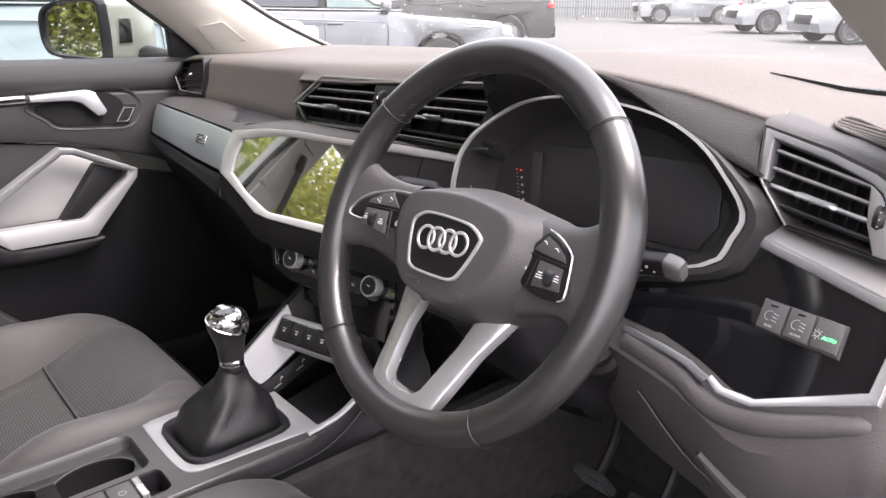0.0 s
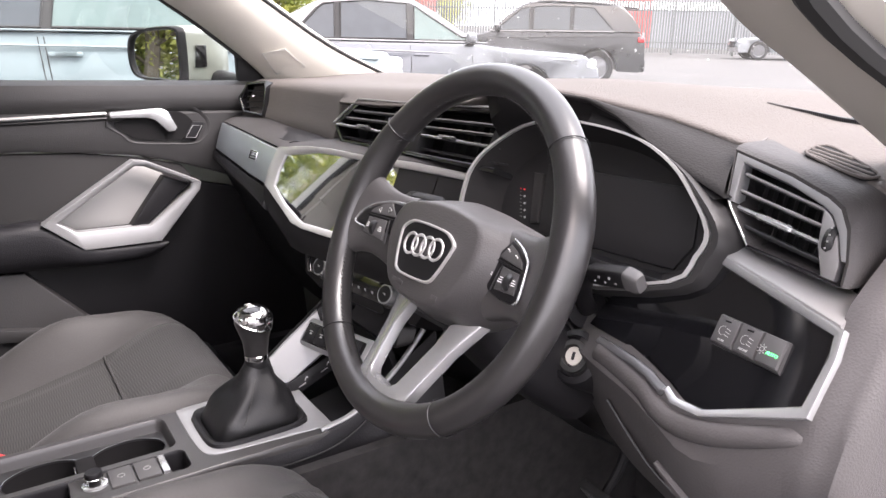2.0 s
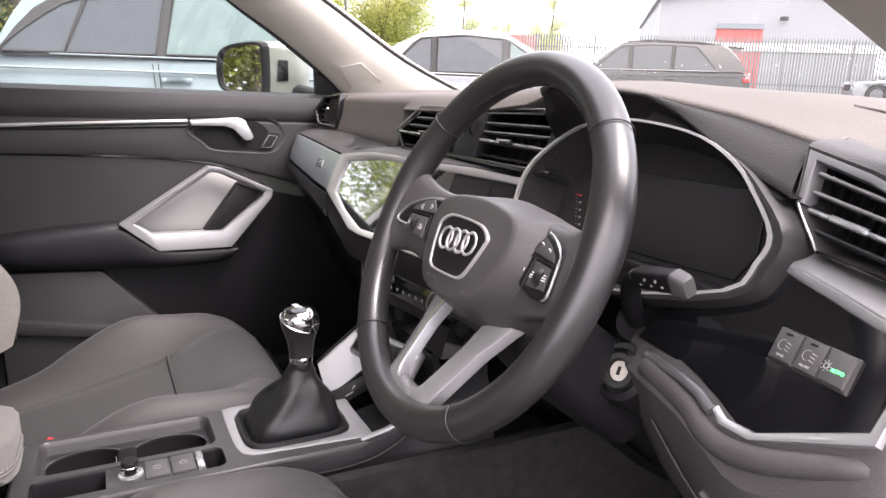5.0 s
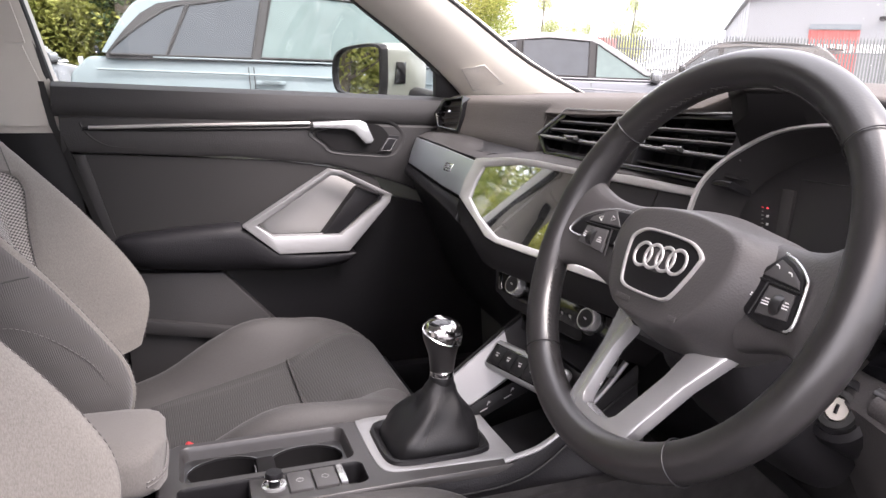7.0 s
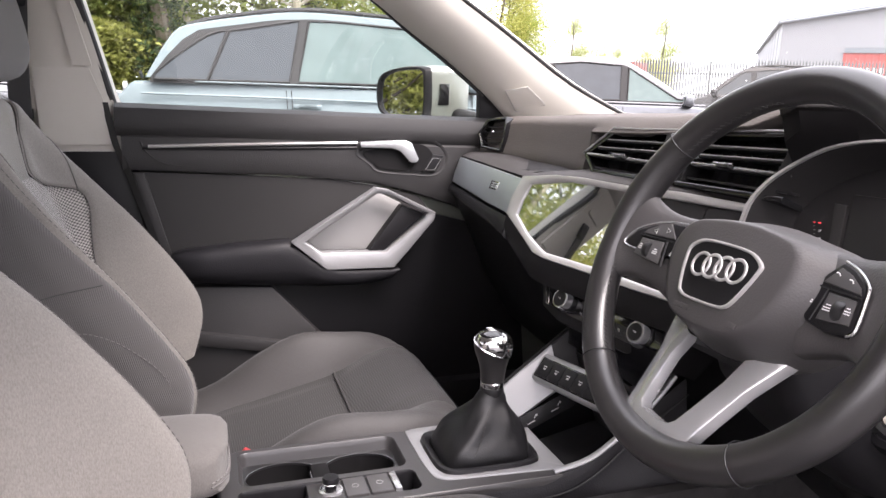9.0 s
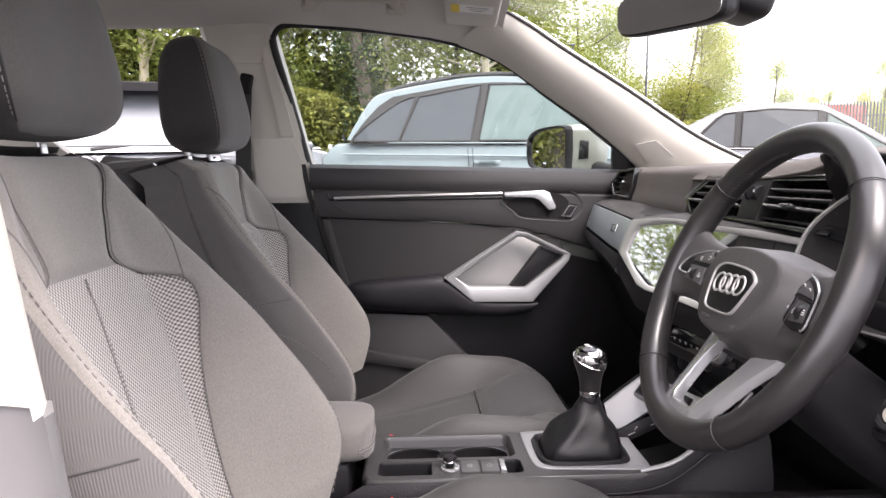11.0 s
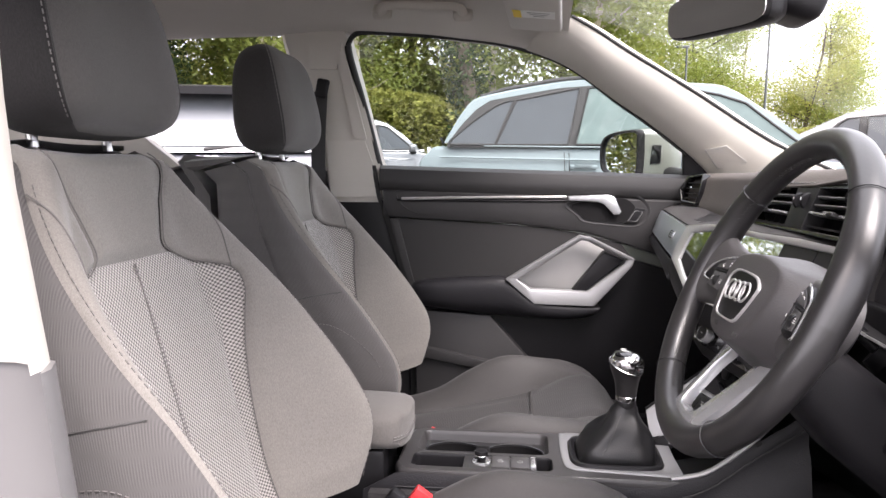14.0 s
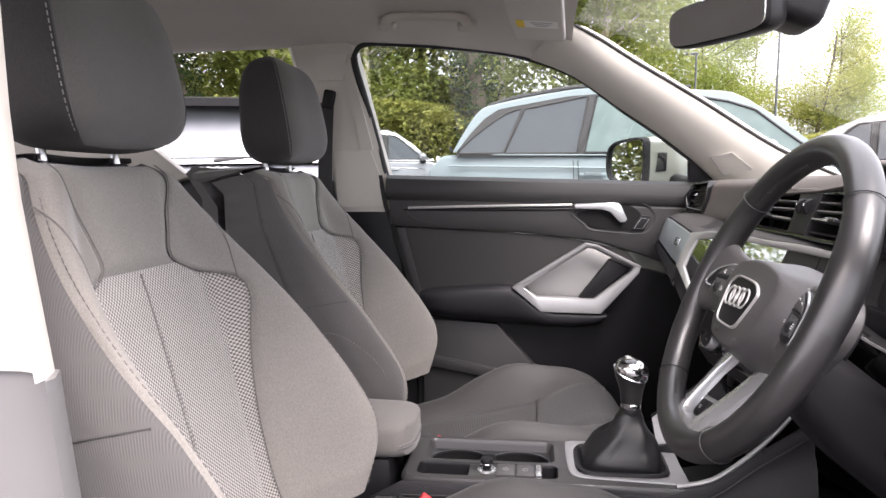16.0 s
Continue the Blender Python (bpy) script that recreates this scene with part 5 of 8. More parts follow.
part("silver_tab", rbox((-0.2390, -0.027, CZ - 0.0002), (0.0095, 0.046, 0.008), 0.0015), SILVER, row, "silver switch tab")
# silver gear surround
surround_o = crom([Vector((x, y, CZ + 0.0015)) for x, y in ((-0.189, 0.112), (-0.182, 0.121), (-0.165, 0.125), (-0.09, 0.126), (0.0, 0.124), (0.004, 0.112), (0.003, 0.03), (0.003, -0.045), (-0.002, -0.0555), (-0.09, -0.050), (-0.158, -0.045), (-0.176, -0.040), (-0.186, -0.026), (-0.190, 0.02))], 3, True)
mid_g = Vector((-0.098, 0.034, CZ + 0.0015))


def gear_loop(x0, x1, y0, y1, z):
    """A rounded frame loop that follows the same angles as the surround."""
    c, hx, hy, out = Vector((0.5 * (x0 + x1), 0.5 * (y0 + y1), z)), 0.5 * (x1 - x0), 0.5 * (y1 - y0), []
    for p in surround_o:
        a = math.atan2((p.y - mid_g.y) / 0.088, (p.x - mid_g.x) / 0.098)
        k = (abs(math.cos(a)) ** 5 + abs(math.sin(a)) ** 5) ** -0.2
        out.append(c + Vector((hx * math.cos(a) * k, hy * math.sin(a) * k, 0)))
    return out


part("gear_surround", band(surround_o, gear_loop(-0.176, -0.020, -0.037, 0.104, CZ + 0.0015), (0, 0, -0.010), 0.0015), SILPAINT, console, "satin silver gear surround")
rows = [gear_loop(-0.177, -0.019, -0.038, 0.105, CZ + 0.001), gear_loop(-0.175, -0.021, -0.036, 0.103, CZ + 0.006), gear_loop(-0.171, -0.025, -0.032, 0.099, CZ + 0.007), gear_loop(-0.165, -0.031, -0.026, 0.092, CZ + 0.003), gear_loop(-0.163, -0.033, -0.024, 0.090, CZ - 0.006)]
part("boot_frame", sheet(rows, closed=True), HARD, console, "black frame of the gear boot")
# sloping silver plate up to the dashboard
slope = [((-0.030, 0.124, 0.652), (-0.026, 0.092, 0.612)), ((0.0, 0.124, 0.676), (-0.004, 0.092, 0.616)), ((0.037, 0.124, 0.703), (0.039, 0.090, 0.645)), ((0.060, 0.124, 0.721), (0.064, 0.089, 0.661)), ((0.105, 0.124, 0.755), (0.105, 0.088, 0.690))]


def plate(rows):
    return thick([[Vector(a), Vector(a).lerp(Vector(b), 0.06) + Vector((-0.001, -0.003, 0.0015)), Vector(a).lerp(Vector(b), 0.94) + Vector((0, -0.001, 0)), Vector(b)] for a, b in rows], (0.004, 0.006, -0.006))


part("slope_plate", plate(slope[:4]), SILPAINT, console, "broad silver plate rising to the dashboard")
part("upper_plate", plate([slope[3], slope[4]]), HARD, console, "black end of the rising plate")
part("plate_edge", tube([Vector(a) + Vector((0, 0.002, 0.001)) for a, b in slope], 0.003, 6), INNER, console)
right = [Vector(p) for p in ((-0.19, -0.060, 0.600), (-0.10, -0.062, 0.601), (-0.02, -0.064, 0.602), (0.03, -0.072, 0.618), (0.075, -0.084, 0.658), (0.11, -0.095, 0.70), (0.14, -0.10, 0.74))]
part("right_edge", tube(crom(right[2:], 5), 0.0055, 8, squash=0.7), SILPAINT, console, "thin silver edge rising to the dashboard")
# button bar, usb panel, phone tray
BB = axes((0.052, 0.040, 0.690), (0.20, -1, 0.04), (0.62, 0.1, 0.78))
bm = rbox((0, 0, 0), (0.186, 0.050, 0.018), 0.007, seg=3)
bmesh.ops.transform(bm, matrix=BB @ Matrix.Translation((0.000, 0.001, -0.004)), verts=bm.verts)
bar = part("button_bar", bm, SILPAINT, console, "silver-framed row of black buttons")
bm = rbox((0, 0, 0), (0.156, 0.036, 0.006), 0.0028)
bmesh.ops.transform(bm, matrix=BB @ Matrix.Translation((0.004, 0, 0.0036)), verts=bm.verts)
part("button_bed", bm, GLOSS, bar)
for k in range(5):
    bm = rbox((0, 0, 0), (0.0285, 0.031, 0.006), 0.002)
    bmesh.ops.transform(bm, matrix=BB @ Matrix.Translation((-0.054 + 0.029 * k, 0, 0.0055)), verts=bm.verts)
    part("button", bm, HARD, bar)
    bm = rbox((0, 0, 0), (0.008, 0.0016, 0.001), 0)
    rbox((0.001, -0.004, 0), (0.005, 0.003, 0.001), 0, bm=bm)
    bmesh.ops.transform(bm, matrix=BB @ Matrix.Translation((-0.054 + 0.029 * k, 0.003, 0.0088)), verts=bm.verts)
    part("symbol", bm, REDGLOW if k == 4 else GREYINK, bar)
part("tray_floor", prism([Vector(p) for p in ((0.002, 0.085, 0.570), (0.002, -0.060, 0.570), (0.14, -0.060, 0.60), (0.14, 0.085, 0.60))], (0, 0, -0.01)), HARD, console)
part("tray_front", prism([Vector(p) for p in ((-0.002, 0.088, 0.598), (-0.002, -0.060, 0.598), (0.002, -0.060, 0.565), (0.002, 0.088, 0.565))], (0.004, 0, 0)), HARD, console)
part("tray_back", prism([Vector(p) for p in ((0.085, 0.085, 0.72), (0.085, -0.074, 0.72), (0.13, -0.074, 0.59), (0.13, 0.085, 0.59))], (0.01, 0, 0)), VENT, console)
UM = axes((0.031, 0.083, 0.620), (0.92, -0.01, 0.40), (-0.25, 0.25, 0.90))
bm = rbox((0, 0, 0), (0.108, 0.026, 0.004), 0.0015)
bmesh.ops.transform(bm, matrix=UM, verts=bm.verts)
usb = part("usb_panel", bm, HARD, console, "black panel with two charging sockets")
for q in (-0.022, 0.022):
    bm = rbox((q - 0.002, -0.003, 0.0022), (0.014, 0.0018, 0.001), 0.0004)
    rbox((q + 0.008, 0.003, 0.0022), (0.007, 0.0010, 0.0008), 0, pose(0, 0, 0, 0, 0, 40), bm=bm)
    rbox((q + 0.011, 0.004, 0.0022), (0.003, 0.0030, 0.0008), 0, bm=bm)
    bmesh.ops.transform(bm, matrix=UM, verts=bm.verts)
    part("socket", bm, GREYINK, usb)
part("pocket_back", prism([Vector(p) for p in ((0.10, 0.12, 0.78), (0.10, -0.11, 0.78), (0.085, -0.11, 0.725), (0.085, 0.12, 0.725))], (0.03, 0, 0)), GLOSS, console)
part("power_socket", lathe([(0.016, 0), (0.016, 0.004), (0.012, 0.005), (0.0, 0.005)], axes((0.092, 0.055, 0.75), (0, -1, 0), (0.25, 0, 0.95)), 24), HARD, console, "round power socket lid")
# padded armrest box
AR = thing("armrest", (-0.60, 0.0, 0.55), "grey cloth padded centre armrest with a stitched edge", "armrest")
rows = []
for x, k in ((-0.78, 1.0), (-0.62, 1.0), (-0.55, 1.0), (-0.500, 0.99), (-0.474, 0.95), (-0.460, 0.86), (-0.453, 0.70)):
    rows.append([Vector((x - 0.010 * (abs(math.cos(a)) ** 3), 0.030 + 0.080 * k * math.copysign(abs(math.cos(a)) ** 0.55, math.cos(a)), 0.646 + 0.012 * (-0.46 - x) + 0.037 * k * math.copysign(abs(math.sin(a)) ** 0.6, math.sin(a)))) for a in np.linspace(0, 2 * math.pi, 36, endpoint=False)])
part("pad", sheet(rows, closed=True, caps=True), ARMCLOTH, AR)
part("stitching", stitches([Vector((-0.4525 - 0.022 * abs(q) ** 4, 0.030 + 0.074 * q, 0.640)) for q in np.linspace(-1, 1, 14)]), THREAD, AR)
part("edge_seam", tube([Vector((-0.4520 - 0.022 * abs(q) ** 4, 0.030 + 0.075 * q, 0.635)) for q in np.linspace(-1, 1, 14)], 0.0012, 5), SEAM, AR)
part("box", rbox((-0.63, 0.026, 0.565), (0.28, 0.13, 0.10), 0.01), HARD, AR)

# gear lever
gear = thing("gear_lever", (-0.09, 0.02, CZ), "black leather gear lever with a chrome-topped knob and a soft boot", "gear lever")
top = Vector((-0.083, 0.022, 0.697))
rows = []
shape = [(0.0, 0.97), (0.10, 0.97), (0.22, 0.89), (0.36, 0.76), (0.52, 0.60), (0.66, 0.47), (0.80, 0.35), (0.90, 0.29), (1.0, 0.25)]
for k, t in enumerate(np.linspace(0, 1, 26)):
    c = Vector((-0.098, 0.033, CZ + 0.0)).lerp(top, min(1.0, t * 1.02) ** 0.85)
    q = soft(shape, t, 0.03)
    rx, ry = 0.068 * q, 0.060 * q
    row = []
    for a in np.linspace(0, 2 * math.pi, 56, endpoint=False):
        p = 0.42 + 0.58 * t
        cx, sy = math.copysign(abs(math.cos(a)) ** p, math.cos(a)), math.copysign(abs(math.sin(a)) ** p, math.sin(a))
        w = math.sin(math.pi * min(1.0, t * 1.1))
        fold = 1 + w * (0.05 * math.sin(3 * a + 4 * t) + 0.03 * math.sin(7 * a - 7 * t) + 0.05 * noise.noise(Vector((cx * 2, sy * 2, t * 5)))) + 0.10 * math.exp(-((t - 0.86) / 0.05) ** 2) * (0.5 + 0.5 * math.sin(2 * a + 1))
        row.append(c + Vector((rx * cx * fold, ry * sy * fold, 0.004 * math.sin(2 * a + 7 * t) * w)))
    rows.append(row)
part("boot", sheet(rows, closed=True), BOOT, gear, "creased black leather boot")
seam_a = 40
part("boot_stitching", stitches([r[seam_a] + (r[seam_a] - top).normalized() * 0.0005 + Vector((0, -0.0006, 0.0006)) for r in rows[4:20]], size=0.0007, step=0.004), DTHREAD, gear)
lean = axes(top, (1, 0, -0.02), (0, 1, 0.04))
part("collar", lathe([(0.0150, -0.012), (0.0172, -0.006), (0.0175, 0.002), (0.0165, 0.006)], lean, 24), BOOT, gear)
part("collar_ring", lathe([(0.0165, 0.005), (0.0172, 0.007), (0.0172, 0.0125), (0.0160, 0.014)], lean, 32), CHROME, gear, "chrome ring under the knob")
grip = [(0.013, 0.0162), (0.024, 0.0172), (0.036, 0.0186), (0.048, 0.0218), (0.060, 0.0256), (0.068, 0.0268), (0.076, 0.0258), (0.083, 0.0215), (0.0885, 0.0130), (0.0905, 0.0004)]


def knob_at(a, h, k=1.0):
    r = float(np.interp(h, [p[0] for p in grip], [p[1] for p in grip])) * k
    return lean @ Vector((r * 1.06 * math.cos(a) - 0.05 * max(0, h - 0.03), r * 0.95 * math.sin(a), h))


turn = [2 * math.pi * k / 36 for k in range(36)]
part("knob_grip", sheet([[knob_at(a, h) for a in turn] for h in np.linspace(0.013, 0.0905, 20)], closed=True, caps=True), LEATHER, gear, "black leather knob")
rim_h = lambda a: 0.066 - 0.012 * math.cos(a + 0.7)
part("knob_cap", sheet([[knob_at(a, rim_h(a) + (0.0904 - rim_h(a)) * q ** 0.8, 1.03) + lean.to_3x3() @ Vector((0, 0, 0.0012 * q)) for a in turn] for q in np.linspace(0, 1, 10)], closed=True), CHROME, gear, "chrome knob cap")
part("cap_edge", tube([knob_at(a, rim_h(a), 1.035) for a in turn], 0.0011, 6, closed=True), CHROME, gear)
bm = sheet([[knob_at(a, 0.0860 + 0.0045 * q, 1.05) + lean.to_3x3() @ Vector((-0.004, -0.002, 0.0012)) for a in turn] for q in (0, 0.5, 1)], closed=True, caps=True)
gp_ = part("gate_plate", bm, GLOSS, gear, "black gate pattern plate")
bm = bmesh.new()
for q in (-0.006, 0.0, 0.006):
    rbox(lean @ Vector((-0.008, q - 0.002, 0.0932)), (0.009, 0.0009, 0.0006), 0, bm=bm)
rbox(lean @ Vector((-0.008, -0.002, 0.0932)), (0.0009, 0.012, 0.0006), 0, bm=bm)
part("gate_lines", bm, WHITEINK, gear)

# ---- passenger's door ----
DY = 0.726
door = thing("passenger_door", (-0.25, 0.80, 0.30), "closed black passenger door with silver trim strip and speaker surround", "car door")


def dp(x, z, out=0.0):
    """On the door's inner face; out leads into the cabin."""
    return Vector((x, DY - out, z))


OUT = Vector((0, 1, 0))
edge = [(-0.655, 1.105), (-0.640, 1.02), (-0.615, 0.95), (-0.585, 0.85), (-0.560, 0.77), (-0.548, 0.70), (-0.545, 0.55), (-0.545, 0.30)]
# upper roll along the window sill
rows = []
for x in np.linspace(-0.650, 0.30, 24):
    zt = 1.106 - (x + 0.65) * 0.027
    rows.append([dp(x, zt - 0.004, -0.055), dp(x, zt, -0.040), dp(x, zt - 0.001, -0.014), dp(x, zt - 0.010, 0.000), dp(x, zt - 0.035, 0.008), dp(x, zt - 0.058, 0.006), dp(x, zt - 0.068, -0.003)])
part("sill_roll", sheet(rows), DOORP, door, "soft upper roll of the door")
# middle band with the strip
seam = [(-0.625, 0.966), (-0.44, 0.957), (-0.30, 0.952), (-0.209, 0.943), (-0.10, 0.930), (-0.02, 0.910), (0.077, 0.878), (0.16, 0.840), (0.26, 0.80)]
rows = []
for x in np.linspace(-0.640, 0.26, 46):
    zt, zb = 1.042 - (x + 0.64) * 0.030, lerp(seam, x)
    rows.append([dp(x, zt, -0.002), dp(x, zt - 0.006, 0.003), dp(x, 0.5 * (zt + zb), 0.004), dp(x, zb + 0.010, 0.003), dp(x, zb + 0.002, 0.0), dp(x, zb, -0.010)])
part("middle_band", sheet(rows), DOORP, door)
part("trim_strip", tube(crom([dp(-0.588, 1.016, 0.006), dp(-0.40, 1.0205, 0.007), dp(-0.148, 1.0245, 0.007)], 6), 0.0055, 8, squash=0.7), BRIGHT, door, "bright silver trim strip")
part("strip_shadow", tube(crom([dp(-0.600, 1.013, 0.003), dp(-0.40, 1.012, 0.003), dp(-0.148, 1.014, 0.003)], 6), 0.0045, 6), VENT, door)
part("strip_recess", tube(crom([dp(-0.603, 1.026, 0.0035), dp(-0.596, 1.010, 0.0042), dp(-0.576, 0.990, 0.0045), dp(-0.548, 0.978, 0.004), dp(-0.50, 0.974, 0.0025)], 5), lambda t: 0.0022 * (1 - 0.7 * t), 6), DOORP, door, "soft edge of the strip's recess")
# handle in its recess
rec = [(-0.150, 1.008), (-0.120, 0.975), (-0.100, 0.958), (-0.02, 0.950), (0.045, 0.950), (0.072, 0.992), (0.040, 1.028), (-0.02, 1.030)]
loop = crom([dp(x, z, 0.006) for x, z in rec], 3, True)
cen = dp(-0.03, 0.988, 0.006)
part("handle_recess", band(loop, [cen + (p - cen) * 0.90 - Vector((0, -0.003, 0)) for p in loop], (0, 0.004, 0), 0.001), DOORP, door)
part("recess_cup", prism([cen + (p - cen) * 0.74 + Vector((-0.014, -0.002, 0.002)) for p in loop], (0, 0.006, 0)), INNER, door)
hand = [(-0.143, 1.028), (-0.04, 1.032), (-0.024, 1.026), (-0.006, 0.988), (-0.012, 0.980), (-0.026, 0.979), (-0.052, 1.006), (-0.07, 1.012), (-0.143, 1.0145)]
part("door_handle", prism([dp(x, z, 0.022 + 0.05 * max(0, 1.01 - z)) for x, z in hand], (0, 0.012, 0), 0.004), SILVER, door, "satin silver inner door handle")
part("lock_switch", prism([dp(x, z, 0.010) for x, z in ((0.031, 0.998), (0.058, 0.995), (0.036, 0.956), (0.004, 0.958))], (0, 0.006, 0), 0.002), HARD, door)
part("lock_outline", tube([dp(x, z, 0.0105) for x, z in ((0.030, 0.990), (0.050, 0.988), (0.034, 0.962), (0.012, 0.963))], 0.0007, 5, closed=True), GREYINK, door)
# insert
part("insert", prism([dp(x, z, -0.006) for x, z in ((-0.600, 0.962), (-0.44, 0.955), (-0.209, 0.941), (-0.10, 0.925), (0.0, 0.90), (0.03, 0.86), (-0.06, 0.75), (-0.30, 0.79), (-0.555, 0.776))], (0, 0.02, 0)), INSERT, door, "dark grey leatherette door insert")
part("edge_post", prism([dp(x, z, 0.0) for x, z in ((-0.622, 0.962), (-0.600, 0.962), (-0.552, 0.776), (-0.575, 0.770))], (0, 0.02, 0), 0.003), DOORP, door)
# armrest and pull
arm_top = [(-0.562, 0.776), (-0.548, 0.794), (-0.42, 0.806), (-0.30, 0.812), (-0.285, 0.800), (-0.228, 0.748), (-0.075, 0.742), (-0.055, 0.738)]
arm_low = [(-0.562, 0.752), (-0.548, 0.732), (-0.42, 0.716), (-0.30, 0.708), (-0.22, 0.702), (-0.12, 0.700), (-0.075, 0.712), (-0.055, 0.732)]
rows = []
for x in (-0.562, -0.559, -0.552, -0.53, -0.48, -0.42, -0.36, -0.31, -0.29, -0.265, -0.24, -0.20, -0.14, -0.10, -0.075, -0.058):
    t_, b_ = lerp(arm_top, x), lerp(arm_low, x)
    o = 0.052 * (1 - max(0.0, (-0.535 - x) / 0.03) ** 2)
    h = t_ - b_
    rows.append(crom([dp(x, t_, 0.0), dp(x, t_ + 0.001, 0.55 * o), dp(x, t_ - 0.10 * h, 0.90 * o), dp(x, t_ - 0.35 * h, o), dp(x, b_ + 0.25 * h, 0.92 * o), dp(x, b_, 0.55 * o), dp(x, b_ - 0.004, 0.0)], 3))
part("door_armrest", sheet(rows), CONSOLESIDE, door, "padded black door armrest")
so_ = [(-0.303, 0.808), (-0.114, 0.927), (-0.085, 0.922), (0.026, 0.868), (0.022, 0.850), (-0.073, 0.742), (-0.228, 0.744)]
si_ = [(-0.272, 0.808), (-0.110, 0.9135), (-0.090, 0.9105), (0.006, 0.866), (0.002, 0.854), (-0.090, 0.780), (-0.238, 0.783)]
part("speaker_surround", band([dp(x, z, 0.056) for x, z in so_], [dp(x, z, 0.050) for x, z in si_], (0, 0.03, 0), 0.004), SILPAINT, door, "silver grey angular pull and speaker surround")
part("speaker_panel", prism([dp(x, z, 0.004) for x, z in ((-0.275, 0.804), (-0.108, 0.916), (-0.045, 0.885), (-0.110, 0.778), (-0.240, 0.779))], (0, 0.01, 0), 0.003), POCKET, door, "smooth grey panel in the surround")
part("pull_block", prism([dp(x, z, 0.036) for x, z in ((-0.050, 0.884), (0.004, 0.862), (-0.094, 0.778), (-0.130, 0.779))], (0, 0.05, 0), 0.005), HARD, door)
# lower door with its pocket
part("lower_panel", prism([dp(x, z, -0.012) for x, z in ((-0.56, 0.775), (0.02, 0.86), (0.26, 0.80), (0.30, 0.30), (-0.545, 0.30))], (0, 0.03, 0)), HARD, door)
part("pocket_panel", prism([dp(x, z, 0.020) for x, z in ((-0.548, 0.716), (-0.345, 0.704), (-0.250, 0.598), (-0.200, 0.545), (-0.20, 0.32), (-0.545, 0.32))], (0, 0.04, 0), 0.006), DOORP, door)
part("pocket_ledge", prism([dp(x, z, 0.038) for x, z in ((-0.545, 0.622), (-0.225, 0.560), (-0.225, 0.535), (-0.545, 0.590))], (0, 0.03, 0), 0.005), DOORP, door)
part("door_skin", prism([Vector((x, DY + 0.05, z)) for x, z in ((-0.67, 1.09), (0.60, 1.05), (0.70, 0.90), (0.68, 0.25), (-0.56, 0.25), (-0.56, 0.70))], (0, 0.05, 0), 0.01), BODYPAINT, door)
part("rear_edge", sheet([[Vector((x - 0.004, DY - 0.004, z)), Vector((x - 0.018, DY + 0.002, z)), Vector((x - 0.022, DY + 0.05, z))] for x, z in edge]), RUBBER, door, "black rubber door seal")
part("window_pane", prism([Vector((x, DY + 0.052 - 0.13 * (z - 1.09), z)) for x, z in ((-0.66, 1.08), (0.19, 1.07), (0.13, 1.17), (-0.02, 1.28), (-0.16, 1.38), (-0.30, 1.43), (-0.47, 1.455), (-0.74, 1.475))], (0, 0.004, 0)), GLASS, door, "clear side window")
bpy.data.objects["window_pane"].visible_shadow = False

# outside mirror on that door
mirror = thing("wing_mirror", (0.10, 0.93, 1.06), "pale grey-green door mirror with a black edge", "wing mirror")
MG = axes((0.018, 0.980, 1.146), (-0.44, 0.898, 0.03), (0.02, 0.0, 1))
lo = crom([Vector(p) for p in ((-0.097, 0.030, 0), (-0.082, 0.062, 0), (0.018, 0.060, 0), (0.075, 0.046, 0), (0.095, 0.018, 0), (0.092, -0.030, 0), (0.066, -0.058, 0), (-0.018, -0.064, 0), (-0.088, -0.064, 0), (-0.099, -0.040, 0))], 4, True)
FWD = Vector((0.985, 0.06, 0))
ml = lambda k, d: [MG @ (p * k) + FWD * d for p in lo]
part("mirror_rim", sheet([ml(0.90, 0.012), ml(0.94, -0.003), ml(1.02, -0.003), ml(1.06, 0.004), ml(1.07, 0.012)], closed=True), HARD, mirror, "black mirror edge")
part("mirror_glass", prism(ml(0.92, 0.006), FWD * 0.003), MIRROR, mirror, "mirror glass")
rows = [ml(1.07, 0.012), ml(1.09, 0.040), ml(1.09, 0.080), ml(1.03, 0.108), ml(0.88, 0.128), ml(0.50, 0.140), ml(0.03, 0.143)]
part("mirror_shell", sheet(rows, closed=True), BODYPAINT, mirror, "pale grey-green mirror shell")
sp = [MG @ Vector((-0.106, v, 0)) + FWD * d for v, d in ((0.024, 0.030), (0.024, 0.056), (-0.028, 0.056), (-0.030, 0.026))]
part("sensor_patch", prism([q + Vector((0.002, -0.006, 0)) for q in sp], (0, 0.012, 0), 0.002), GLOSS, mirror)
part("lower_shell", sheet([[p + Vector((0, 0, -0.001)) for p in ml(1.095, d)[20:34]] for d in (0.012, 0.05, 0.09)]), HARD, mirror)
part("mirror_foot", tube([Vector((0.19, 0.77, 1.068)), Vector((0.17, 0.86, 1.078)), Vector((0.14, 0.92, 1.088))], 0.024, 10), HARD, mirror)
part("signal_mark", rbox(MG @ Vector((0.097, -0.02, 0.001)), (0.003, 0.006, 0.010), 0.0005), WHITEINK, mirror)

# ---- body shell: pillars, roof, floor ----
def strip(name, rows, material, label, vec=(0, 0.02, 0)):
    return solo(name, thick([crom(r, 2) for r in rows], vec), material, label, "pillar trim", kind="structure")


